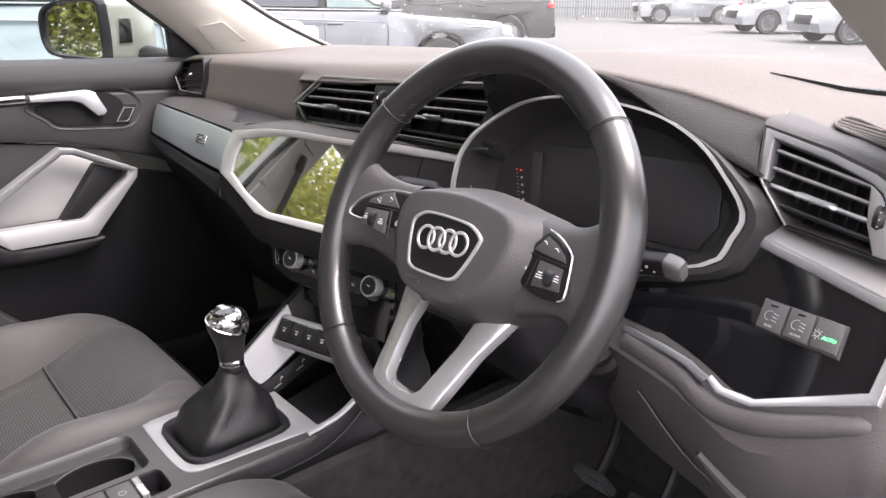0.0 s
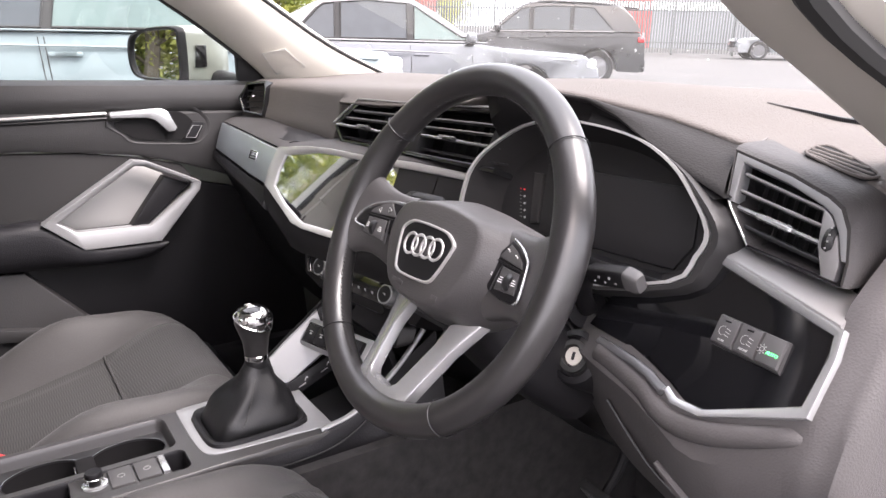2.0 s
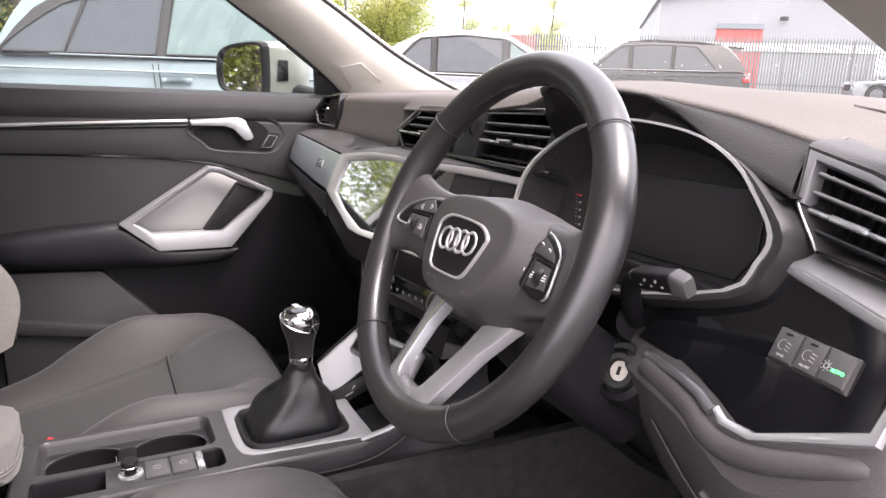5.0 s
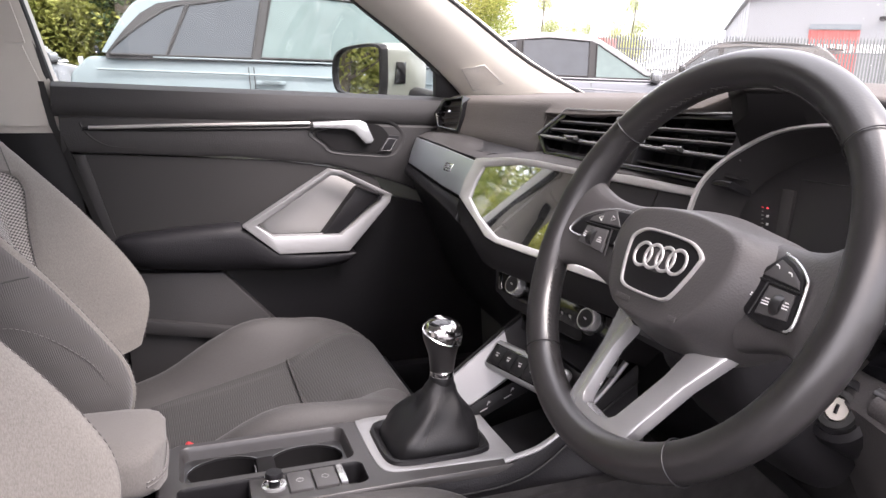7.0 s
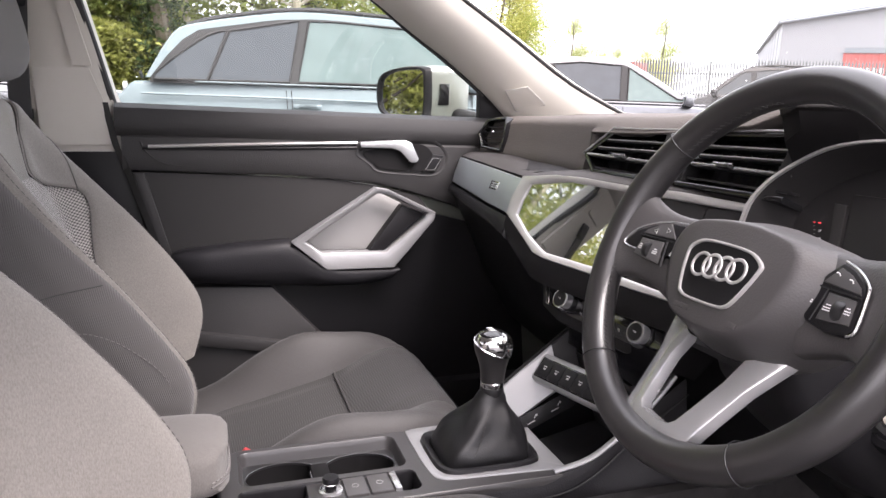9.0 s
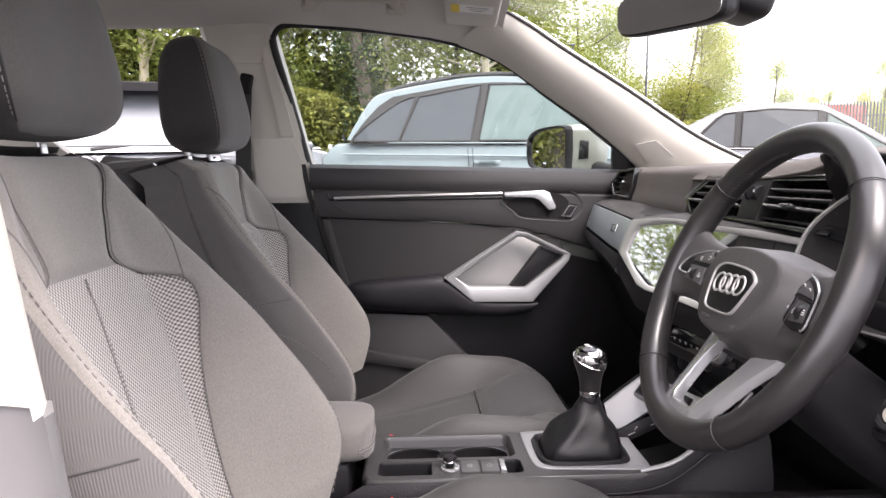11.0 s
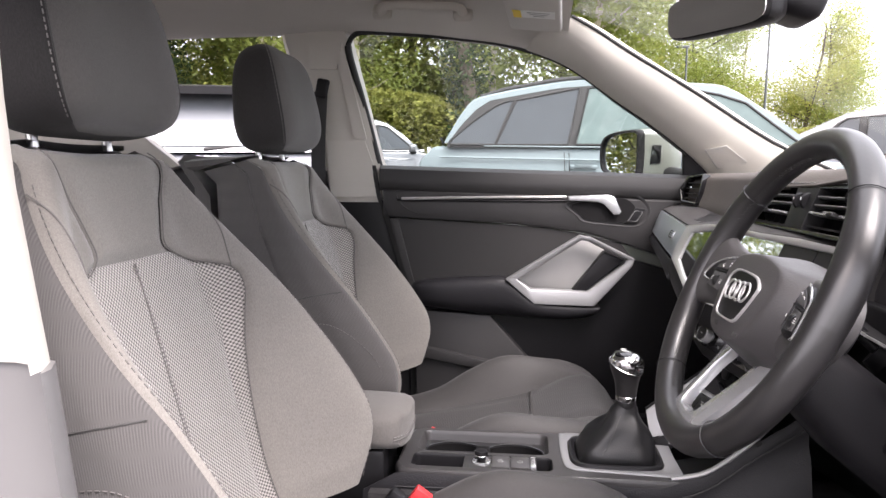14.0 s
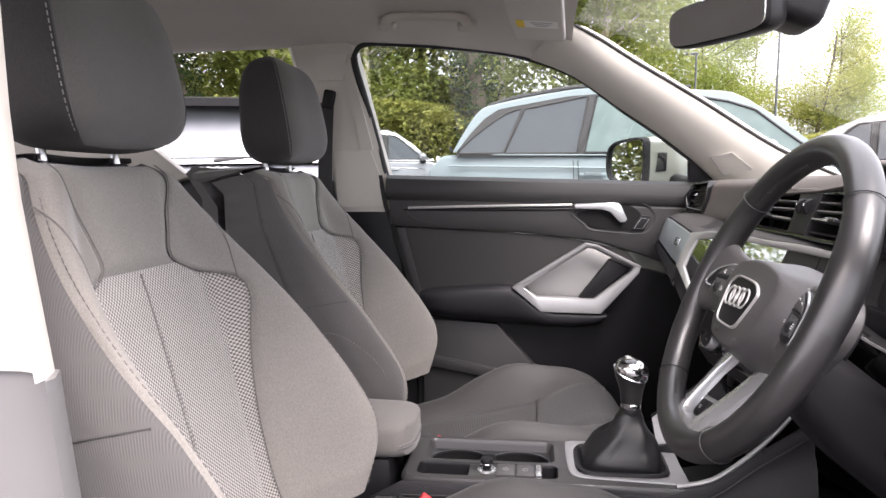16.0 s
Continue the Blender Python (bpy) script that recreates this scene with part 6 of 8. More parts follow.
# left A-pillar: inner edge along the windscreen, outer edge along the door window
a_in = [(0.52, 0.645, 1.075), (0.335, 0.640, 1.160), (0.15, 0.625, 1.275), (-0.02, 0.607, 1.375), (-0.10, 0.597, 1.425), (-0.16, 0.58, 1.455)]
a_out = [(0.222, 0.726, 1.082), (0.160, 0.722, 1.138), (0.062, 0.714, 1.212), (-0.027, 0.706, 1.270), (-0.152, 0.698, 1.356), (-0.26, 0.690, 1.400)]
b_in = [(0.435, 0.66, 1.01), (0.330, 0.645, 1.063), (0.176, 0.64, 1.138), (0.088, 0.637, 1.183), (-0.03, 0.622, 1.28), (-0.16, 0.58, 1.455)]
b_out = [(0.24, 0.735, 1.055), (0.19, 0.732, 1.098), (0.131, 0.727, 1.126), (0.018, 0.722, 1.177), (-0.08, 0.71, 1.27), (-0.22, 0.69, 1.395)]
for s, nm, inner_line, outer_line in ((1, "a_pillar_left", a_in, a_out), (-1, "a_pillar_right", b_in, b_out)):
    rows = []
    for p, q in zip(inner_line, outer_line):
        p, q = Vector(p), Vector(q)
        m1, m2 = p.lerp(q, 0.30) + Vector((-0.016, -0.020, 0.0)), p.lerp(q, 0.72) + Vector((-0.012, -0.022, 0))
        end = q + Vector((0.01, 0.02, 0))
        rows.append([Vector((k.x, s * k.y, k.z)) for k in (p + Vector((0.02, 0.01, 0.004)), p, m1, m2, q, end)])
    lines = [crom([r[i] for r in rows], 5) for i in range(6)]
    grid = [crom([l[j] for l in lines], 3) for j in range(len(lines[0]))]
    if s > 0:
        foot = grid
    solo(nm, thick(grid, (0.012, s * 0.012, 0)), PILLAR, "pale grey plastic windscreen pillar trim", "pillar trim", kind="structure")
spk = thing("tweeter_grille", (0.25, 0.63, 1.09), "small pale grey triangular tweeter grille in the pillar foot", "speaker")
gp = [Vector(p) for p in ((0.177, 0.6395, 1.150), (0.231, 0.6395, 1.156), (0.279, 0.6395, 1.119), (0.206, 0.6395, 1.109))]
gn = Vector((-0.35, -0.92, 0.15)).normalized()


def pillar_hit(p):
    """The pillar's surface in front of a place inside it."""
    best = min((q for r in foot for q in r), key=lambda q: (q - p - gn * (q - p).dot(gn)).length)
    return p + gn * ((best - p).dot(gn) + 0.012)


gp = [pillar_hit(p) for p in gp]
part("grille", prism(gp, gn * -0.012, 0.002), PILLAR, spk)
part("grille_edge", tube([p + gn * 0.0006 for p in gp], 0.0009, 5, closed=True), GREYINK, spk)
bm = bmesh.new()
for i in range(1, 20):
    for j in range(1, 14):
        p = gp[0].lerp(gp[1], i / 20).lerp(gp[3].lerp(gp[2], i / 20), j / 14) + gn * 0.0002
        rbox(p, (0.0012, 0.0006, 0.0012), 0, bm=bm)
tagged(part("perforation", bm, GREYINK, spk), kind="stuff")
# left sail panel between pillar and mirror
solo("sail_panel", prism([Vector(p) for p in ((0.155, 0.750, 1.078), (0.30, 0.745, 1.075), (0.152, 0.745, 1.170))], (0, 0.02, 0), 0.003), HARD, "black triangular panel behind the mirror", "trim", kind="structure")

# B-pillars
for s, nm in ((1, "b_pillar_left"), (-1, "b_pillar_right")):
    y = lambda z: s * ((0.752 if s > 0 else 0.706) - 0.15 * max(0, z - 1.1))
    sh, lean = (0.0, 0.235) if s > 0 else (0.012, 0.15)
    up = [[Vector((-0.652 + sh - lean * (z - 1.10) + dx, y(z) - s * dy, z)) for dx, dy in ((0.010, -0.02), (0.0, 0.004), (-0.025, 0.012), (-0.10, 0.012), (-0.165, 0.006), (-0.18, -0.02))] for z in np.linspace(1.005 if s > 0 else 0.943, 1.47, 9)]
    up = [[p + Vector((0.018 * min(1, (1.105 - p.z) / 0.1), 0, 0)) if p.z < 1.105 and s > 0 else p for p in r] for r in up]
    solo(nm, thick(up, (0, s * 0.012, 0)), PILLAR, "pale grey plastic door pillar trim", "pillar trim", kind="structure")
    low = [[Vector((-0.628 + sh * 0.5 + 0.30 * (1.0 - z) * 0.4 + dx, s * ((0.742 if s > 0 else 0.700) - dy), z)) for dx, dy in ((0.012, -0.02), (0.0, 0.002), (-0.03, 0.010), (-0.12, 0.012), (-0.20, 0.002), (-0.20, -0.02))] for z in (1.005 if s > 0 else 0.943, 0.90, 0.75, 0.6, 0.40)]
    solo("lower_" + nm, thick(low, (0, s * 0.012, 0)), HARD if s > 0 else PANELGREY, "black lower door pillar trim" if s > 0 else "grey lower door pillar trim", "pillar trim", kind="structure")
    # raised front rib, head and foot panels leave the belt slot sunken between them
    lift = lambda x, z: Vector((x, y(z) - s * 0.011, z))
    for nm2, lab, pts in (("pillar_rib", "raised front rib of the door pillar trim", ((-0.758, 1.400), (-0.735, 1.400), (-0.684, 1.176), (-0.718, 1.176))),
                          ("pillar_head", "smooth head panel of the door pillar trim", ((-0.830, 1.357), (-0.757, 1.357), (-0.740, 1.425), (-0.830, 1.425))),
                          ("pillar_foot", "raised foot panel of the door pillar trim", ((-0.793, 1.171), (-0.690, 1.171), (-0.655, 1.070), (-0.650, 1.019), (-0.787, 1.018)))):
        if s > 0:
            solo(nm2, prism([lift(px, z) for px, z in pts], (0, -0.009, 0), 0.003), PILLAR, lab, "pillar trim", kind="structure")

# roof lining
def roof_point(x, t):
    """t runs from the left window line (1) to the right one (-1)."""
    rail_z = lerp([(-1.6, 1.40), (-1.2, 1.44), (-0.73, 1.456), (-0.524, 1.443), (-0.343, 1.420), (-0.25, 1.402), (-0.16, 1.368)], x)
    rail_y = lerp([(-1.6, 0.60), (-0.75, 0.683), (-0.45, 0.683), (-0.25, 0.686), (-0.16, 0.69)], x)
    mid = lerp([(-1.6, 1.47), (-1.2, 1.525), (-0.75, 1.545), (-0.45, 1.535), (-0.25, 1.495), (-0.16, 1.470)], x)
    k = abs(t) ** 6 if abs(t) <= 1 else 1 + (abs(t) - 1) * 0.5
    return Vector((x, rail_y * t, mid * (1 - k) + rail_z * k))


grid = [[roof_point(x, t) for t in (1.06, 1.0, 0.96, 0.9, 0.8, 0.65, 0.4, 0.0, -0.4, -0.65, -0.8, -0.9, -0.96, -1.0, -1.06)] for x in np.linspace(-1.62, -0.16, 26)]
solo("ceiling", thick(grid, (0, 0, 0.02)), HEADLINER, "grey cloth roof lining", "roof lining", kind="structure")
solo("roof_panel", thick([[p + Vector((0, 0, 0.035)) for p in r] for r in grid], (0, 0, 0.01)), BODYPAINT, "painted roof of the car", "roof", kind="structure")
for s in (1, -1):
    gl = [Vector((x, s * y, z)) for x, y, z in ((-0.728, 0.700, 1.418), (-0.712, 0.694, 1.442), (-0.68, 0.692, 1.450), (-0.60, 0.694, 1.447), (-0.45, 0.695, 1.434), (-0.30, 0.697, 1.412), (-0.152, 0.706, 1.360), (-0.027, 0.716, 1.272), (0.062, 0.726, 1.212), (0.16, 0.736, 1.138))]
    if s < 0:
        gl = gl[:6] + [Vector((x - 0.012, -y - 0.012, z)) for x, y, z in b_out[::-1]][1:]
    solo("window_seal_" + ("left" if s > 0 else "right"), tube(crom(gl, 4), 0.007 if s > 0 else 0.009, 8), RUBBER, "black rubber window seal", "trim", kind="structure")
    up = [Vector((x, s * y, z)) for x, y, z in ((-0.655, 0.755, 1.10), (-0.69, 0.735, 1.25), (-0.722, 0.706, 1.38), (-0.728, 0.700, 1.418))]
    solo("pillar_seal_" + ("left" if s > 0 else "right"), tube(crom(up, 4), 0.010, 8), RUBBER, "black rubber pillar seal", "trim", kind="structure")

# windscreen
ws = [[Vector((x, y, z)) for y in np.linspace(-w, w, 9)] for x, z, w in ((0.86, 1.075, 0.74), (0.55, 1.215, 0.70), (0.20, 1.36, 0.66), (-0.17, 1.475, 0.60))]
ws = [[p + Vector((0.05 * (1 - (p.y / 0.74) ** 2), 0, 0)) for p in r] for r in ws]
glass_front = solo("windscreen", thick(ws, (0.004, 0, 0.003)), SCREENGLASS, "curved clear windscreen", "windscreen", kind="structure")
glass_front.visible_shadow = False
rnd = random.Random(17)
drops = bmesh.new()
for k in range(520):
    i, j = rnd.randrange(3), rnd.randrange(8)
    a, b = rnd.random(), rnd.random()
    p = ws[i][j].lerp(ws[i][j + 1], a).lerp(ws[i + 1][j].lerp(ws[i + 1][j + 1], a), b)
    r = 0.0005 + 0.0011 * rnd.random() ** 3
    m = pose(p.x + 0.005, p.y, p.z + 0.0045, 0, -23, 0) @ Matrix.Diagonal((r * 1.2, r, r * 0.5, 1))
    bmesh.ops.create_icosphere(drops, subdivisions=1, radius=1.0, matrix=m)
solo("rain_drops", drops, DROP, "tiny rain drops on the windscreen, painted sky-white", "water drops", kind="stuff")
for s in (1, -1):
    solo("screen_edge_" + ("left" if s > 0 else "right"), tube(crom([Vector((p[0] + 0.006, s * (p[1] + 0.001), p[2] + 0.004)) for p in (a_in if s > 0 else b_in)], 4), 0.0045 if s > 0 else 0.003, 6), RUBBER, "black windscreen edge", "trim", kind="structure")
solo("screen_foot", prism([Vector(p) for p in ((0.84, -0.74, 1.070), (0.84, 0.74, 1.070), (0.95, 0.70, 1.066), (0.95, -0.70, 1.066))], (0, 0, -0.02)), RUBBER, "black strip at the foot of the windscreen", "trim", kind="structure")
solo("bonnet", thick([crom([Vector((x, y, z - 0.06 * (abs(y) / 0.8) ** 3)) for y in (-0.82, -0.4, 0, 0.4, 0.82)], 4) for x, z in ((0.95, 1.045), (1.3, 1.03), (1.65, 0.98), (1.85, 0.88), (1.9, 0.7))], (0, 0, -0.02)), BODYPAINT, "pale grey-green bonnet", "bonnet", kind="structure")

# rear of the cabin
solo("rear_bulkhead", prism([Vector(p) for p in ((-1.78, -0.66, 1.05), (-1.78, 0.66, 1.05), (-1.82, 0.66, 0.3), (-1.82, -0.66, 0.3))], (-0.03, 0, 0)), HARD, "black lower wall of the boot", "wall", kind="structure")
for s in (1, -1):
    solo("rear_side_" + ("left" if s > 0 else "right"), prism([Vector((x, s * 0.735, z)) for x, z in ((-0.80, 1.09), (-1.35, 1.12), (-1.80, 1.10), (-1.80, 0.28), (-0.80, 0.28))], (0, s * 0.04, 0)), DOORP, "black rear door lining", "wall", kind="structure")
    solo("c_pillar_" + ("left" if s > 0 else "right"), prism([Vector((x, s * y, z)) for x, y, z in ((-1.20, 0.70, 1.10), (-1.60, 0.66, 1.43), (-1.80, 0.62, 1.40), (-1.86, 0.70, 1.05), (-1.40, 0.735, 1.05))], (0, s * 0.03, 0), 0.006), PILLAR, "pale grey rear pillar trim", "pillar trim", kind="structure")
solo("tailgate_frame", band([Vector(p) for p in ((-1.66, -0.62, 1.46), (-1.66, 0.62, 1.46), (-1.86, 0.68, 1.02), (-1.86, -0.68, 1.02))], [Vector(p) for p in ((-1.68, -0.53, 1.41), (-1.68, 0.53, 1.41), (-1.84, 0.58, 1.08), (-1.84, -0.58, 1.08))], (-0.03, 0, 0)), HARD, "black tailgate frame", "trim", kind="structure")
bench = thing("rear_bench", (-1.35, 0, 0.4), "dark grey rear bench with three low headrests", "rear seat")
part("backrest", rbox((-1.45, 0, 0.78), (0.16, 1.28, 0.56), 0.05, pose(0, 0, 0, 0, -18, 0), 4), HEADCLOTH, bench)
part("cushion", rbox((-1.15, 0, 0.50), (0.50, 1.28, 0.16), 0.05, None, 4), HEADCLOTH, bench)
for y in (-0.40, 0.0, 0.40):
    part("headrest", rbox((-1.56, y, 1.09), (0.09, 0.24, 0.08), 0.03, pose(0, 0, 0, 0, -18, 0), 4), HEADCLOTH, bench)

# floor and footwell
solo("floor", prism([Vector(p) for p in ((-1.85, -0.74, 0.28), (0.64, -0.74, 0.28), (0.64, 0.78, 0.28), (-1.85, 0.78, 0.28))], (0, 0, -0.05)), CARPET, "black carpeted car floor", "floor", kind="structure")
for s in (1, -1):
    solo("door_sill_" + ("left" if s > 0 else "right"), rbox((-0.30, s * 0.76, 0.36), (1.9, 0.10, 0.16), 0.02), HARD, "black door sill trim", "sill", kind="structure")
mat_ob = thing("floor_mat", (0.15, -0.36, 0.29), "black carpet floor mat with a bound edge", "floor mat")
part("pile", rbox((0.15, -0.36, 0.295), (0.60, 0.46, 0.012), 0.004), CARPET, mat_ob)
part("binding", tube([Vector(p) for p in ((-0.15, -0.59, 0.300), (0.45, -0.59, 0.300), (0.45, -0.13, 0.300), (-0.15, -0.13, 0.300))], 0.006, 6, closed=True), RUBBER, mat_ob)
for nm, y, w, h, lab in (("brake_pedal", -0.385, 0.070, 0.060, "black rubber brake pedal with a crossed grip"), ("clutch_pedal", -0.275, 0.060, 0.055, "black rubber clutch pedal with a crossed grip"), ("accelerator_pedal", -0.485, 0.050, 0.13, "long black accelerator pedal")):
    at = Vector((0.36, y, 0.46 if nm != "accelerator_pedal" else 0.42))
    pd = thing(nm, (at.x, y, 0.29), lab, "pedal")
    tilt = pose(0, 0, 0, 0, -38, 0)
    part("pad", rbox(at, (0.014, w, h), 0.004, tilt), RUBBER, pd)
    part("arm", tube(crom([at + Vector((0.008, 0, 0)), at + Vector((0.05, 0, 0.06)), at + Vector((0.07, 0, 0.18)), at + Vector((0.06, 0, 0.30))], 5), 0.008, 8), HARD, pd)
    bm = bmesh.new()
    for k in range(-2, 3):
        rbox(at + tilt @ Vector((-0.0078, k * w / 5.5, 0)), (0.003, 0.0022, h * 0.9), 0, tilt, bm=bm)
        rbox(at + tilt @ Vector((-0.0078, 0, k * h / 5.5)), (0.003, w * 0.9, 0.0022), 0, tilt, bm=bm)
    part("grip_ribs", bm, BUTTON, pd)
solo("tunnel_wall", thick([[Vector((x, -0.125, z)) for z in (0.28, 0.45, 0.58)] for x in (-0.5, 0.0, 0.3, 0.62)], (0, 0.02, 0)), CARPET, "carpeted side of the tunnel", "wall", kind="structure")

# roof fittings
def grab_handle(x, y, z, s):
    g = thing("grab_handle", (x, y, z), "grey folded roof grab handle", "grab handle", "roof grab handles")
    path = [Vector((x + dx, y - s * dy, z + dz)) for dx, dy, dz in ((-0.100, 0.0, -0.006), (-0.099, 0.016, 0.000), (-0.085, 0.036, 0.010), (0.0, 0.038, 0.009), (0.085, 0.036, 0.004), (0.099, 0.016, -0.006), (0.100, 0.0, -0.012))]
    part("grip", tube(crom(path, 4), 0.013, 10, squash=0.75), PILLAR, g)
    for d in (-0.10, 0.10):
        part("mount", rbox((x + d, y, z - 0.04 * d), (0.048, 0.026, 0.040), 0.009, pose(0, 0, 0, -35 * s, 0, 0), 3), PILLAR, g)
    return g


grab_handle(-0.515, 0.600, 1.478, 1)
visor = thing("sun_visor", (-0.16, 0.33, 1.44), "grey folded sun visor with a yellow and white warning label", "sun visor")
vm = axes((-0.248, 0.415, 1.448), (0.06, 1, -0.04), (-1, 0.06, 0.10))
bm = rbox((0, 0, 0), (0.40, 0.125, 0.018), 0.007, seg=3)
bmesh.ops.transform(bm, matrix=vm, verts=bm.verts)
part("panel", bm, HEADLINER, visor)
bm = rbox((0.038, -0.008, -0.0098), (0.060, 0.080, 0.001), 0)
bmesh.ops.transform(bm, matrix=vm, verts=bm.verts)
part("label", bm, PAPER, visor, "white warning label")
bm = rbox((0.038, 0.036, -0.0106), (0.060, 0.018, 0.001), 0)
bmesh.ops.transform(bm, matrix=vm, verts=bm.verts)
part("label_edge", bm, YELLOW, visor, "yellow label edge")
bm = bmesh.new()
for k in range(3):
    rbox((0.022 + 0.014 * k, -0.012, -0.0108), (0.003, 0.05 - 0.012 * k, 0.0006), 0, bm=bm)
bmesh.ops.transform(bm, matrix=vm, verts=bm.verts)
part("label_bars", bm, GREYINK, visor)
lamp = thing("roof_lamp", (-0.10, 0.0, 1.46), "grey overhead console with a clear lamp cover", "roof lamp")
part("body", rbox((-0.13, 0.02, 1.458), (0.16, 0.20, 0.03), 0.010, pose(0, 0, 0, 0, 12, 0), 3), HEADLINER, lamp)
part("lens", rbox((-0.10, 0.02, 1.440), (0.06, 0.12, 0.012), 0.004, pose(0, 0, 0, 0, 12, 0)), PAPER, lamp)
rearview = thing("rearview_mirror", (0.05, 0.0, 1.40), "black frameless rear-view mirror with a sensor housing", "rear-view mirror")
RM = axes((0.034, 0.025, 1.346), (-0.436, 0.90, 0.03), (-0.06, 0, 1))
rows = []
for k, w in ((0.94, 0.0), (1.0, 0.006), (1.0, 0.024), (0.92, 0.044), (0.70, 0.058), (0.3, 0.064)):
    rows.append([RM @ Vector((0.118 * k * math.copysign(abs(math.cos(a)) ** 0.35, math.cos(a)), 0.036 * k * math.copysign(abs(math.sin(a)) ** 0.45, math.sin(a)), w)) for a in np.linspace(0, 2 * math.pi, 40, endpoint=False)])
part("housing", sheet(rows, closed=True, caps=True), HARD, rearview)
part("glass", prism([RM @ Vector((0.113 * math.copysign(abs(math.cos(a)) ** 0.35, math.cos(a)), 0.032 * math.copysign(abs(math.sin(a)) ** 0.45, math.sin(a)), -0.001)) for a in np.linspace(0, 2 * math.pi, 40, endpoint=False)], RM.to_3x3() @ Vector((0, 0, 0.002))), MIRROR, rearview, "mirror glass")
part("sensor_housing", rbox((0.135, -0.005, 1.368), (0.11, 0.10, 0.085), 0.022, pose(0, 0, 0, 0, 20, 0), 4), HARD, rearview)
part("stem", tube([Vector((0.075, 0.035, 1.362)), Vector((0.125, 0.005, 1.385))], 0.014, 10), HARD, rearview)

# ---- front seats ----
def front_seat(name, yc, label, inner):
    """inner: +1 when the car's middle lies on the seat's +y side."""
    seat = thing(name, (-0.40, yc, 0.29), label, "car seat", "front seats")
    half = [(0.0, 0.235), (0.12, 0.262), (0.32, 0.272), (0.55, 0.262), (0.72, 0.225), (0.85, 0.182), (0.94, 0.150), (1.0, 0.128)]
    bulge = [(0.0, 0.120), (0.06, 0.150), (0.15, 0.178), (0.24, 0.168), (0.41, 0.132), (0.63, 0.072), (0.80, 0.030), (0.90, 0.010), (1.0, 0.0)]

    def back(u, v):
        z = 0.565 + 0.565 * v
        w, b, a = soft(half, v), soft(bulge, v), abs(u)
        s = min(1.0, max(0.0, (a - 0.55) / 0.33))
        d = b * s * s * (3 - 2 * s) - 0.006 * math.cos(min(a / 0.5, 1) * math.pi / 2)
        y = w * min(a, 1.0)
        if a > 0.80:
            d -= (0.020 + 0.25 * b) * (max(0.0, min(a, 1.0) - 0.86) / 0.14) ** 2
        if a > 1.0:
            d -= (0.10 + 0.7 * b) * (a - 1.0) / 0.5
            y += 0.006 * math.sin((a - 1.0) / 0.5 * math.pi)
        roll = max(0.0, (v - 0.93) / 0.07)
        d -= 0.034 * roll ** 2
        x = -0.746 - 0.275 * (z - 0.98) + d * 0.964
        return Vector((x, yc + math.copysign(y, u), z + d * 0.264))

    def F(u, v):
        e = 0.004
        p = back(u, v)
        n = (back(u + e, v) - back(u - e, v)).cross(back(u, min(v + e, 1)) - back(u, max(v - e, 0)))
        n.normalize()
        return p, n

    side_line = [(0.0, 0.150), (0.45, 0.172), (0.60, 0.184), (0.66, 0.178), (0.70, 0.128), (0.735, 0.078), (0.76, 0.078), (0.92, 0.116), (1.0, 0.120)]
    lim = lambda v: min(0.96, soft(side_line, v, 0.02) / soft(half, v))
    ins = lim
    vs = span(0.02, 0.73, 34)
    part("backrest_centre", pillow(F, lambda v: span(-lim(v), lim(v), 22), vs), MESH, seat, "light grey woven sport mesh centre")
    part("upper_insert", pillow(F, lambda v: span(-ins(v), ins(v), 20), span(0.73, 0.985, 18), 0.007), BOLSTER, seat, "smooth grey insert below the headrest")
    for s in (-1, 1):
        lo = lim
        ridge = lambda v: max(lo(v) + 0.12, 0.89 + 0.11 * max(0.0, (v - 0.45) / 0.5))
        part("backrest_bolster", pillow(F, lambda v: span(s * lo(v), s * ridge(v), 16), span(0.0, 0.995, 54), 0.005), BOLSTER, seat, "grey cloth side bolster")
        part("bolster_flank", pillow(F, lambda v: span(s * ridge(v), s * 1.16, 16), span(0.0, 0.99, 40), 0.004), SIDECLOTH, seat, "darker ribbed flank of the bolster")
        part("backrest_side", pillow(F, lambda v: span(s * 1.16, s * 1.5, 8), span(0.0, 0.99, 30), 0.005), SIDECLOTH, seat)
        part("bolster_stitching", stitches([F(s * (ridge(v) - 0.03), v)[0] + F(s * (ridge(v) - 0.03), v)[1] * 0.0002 for v in np.linspace(0.02, 0.90, 60)], size=0.0007), SEAM, seat)
        part("flank_seam", tube(crom([F(s * q, v)[0] + F(s * q, v)[1] * 0.0004 for q, v in ((0.93, 0.47), (0.99, 0.48), (1.08, 0.485), (1.16, 0.48))], 6), 0.0011, 5), DTHREAD, seat)
        part("flank_stitching", stitches(crom([F(s * q, v)[0] + F(s * q, v)[1] * 0.0008 for q, v in ((0.955, 0.05), (0.96, 0.20), (0.98, 0.31), (1.035, 0.38), (1.15, 0.40))], 8), size=0.0008), SEAM, seat)
    for s in (-1, 1):
        part("shoulder_seam", tube(crom([F(s * u, v)[0] + F(s * u, v)[1] * 0.0004 for u, v in ((lim(0.655), 0.655), (0.76, 0.70), (0.82, 0.76), (0.90, 0.83), (0.98, 0.88))], 5), 0.0011, 5), SEAM, seat)
        part("insert_seam", tube([F(s * lim(v), v)[0] - F(s * lim(v), v)[1] * 0.0012 for v in np.linspace(0.655, 0.975, 26)], 0.0009, 5), SEAM, seat)
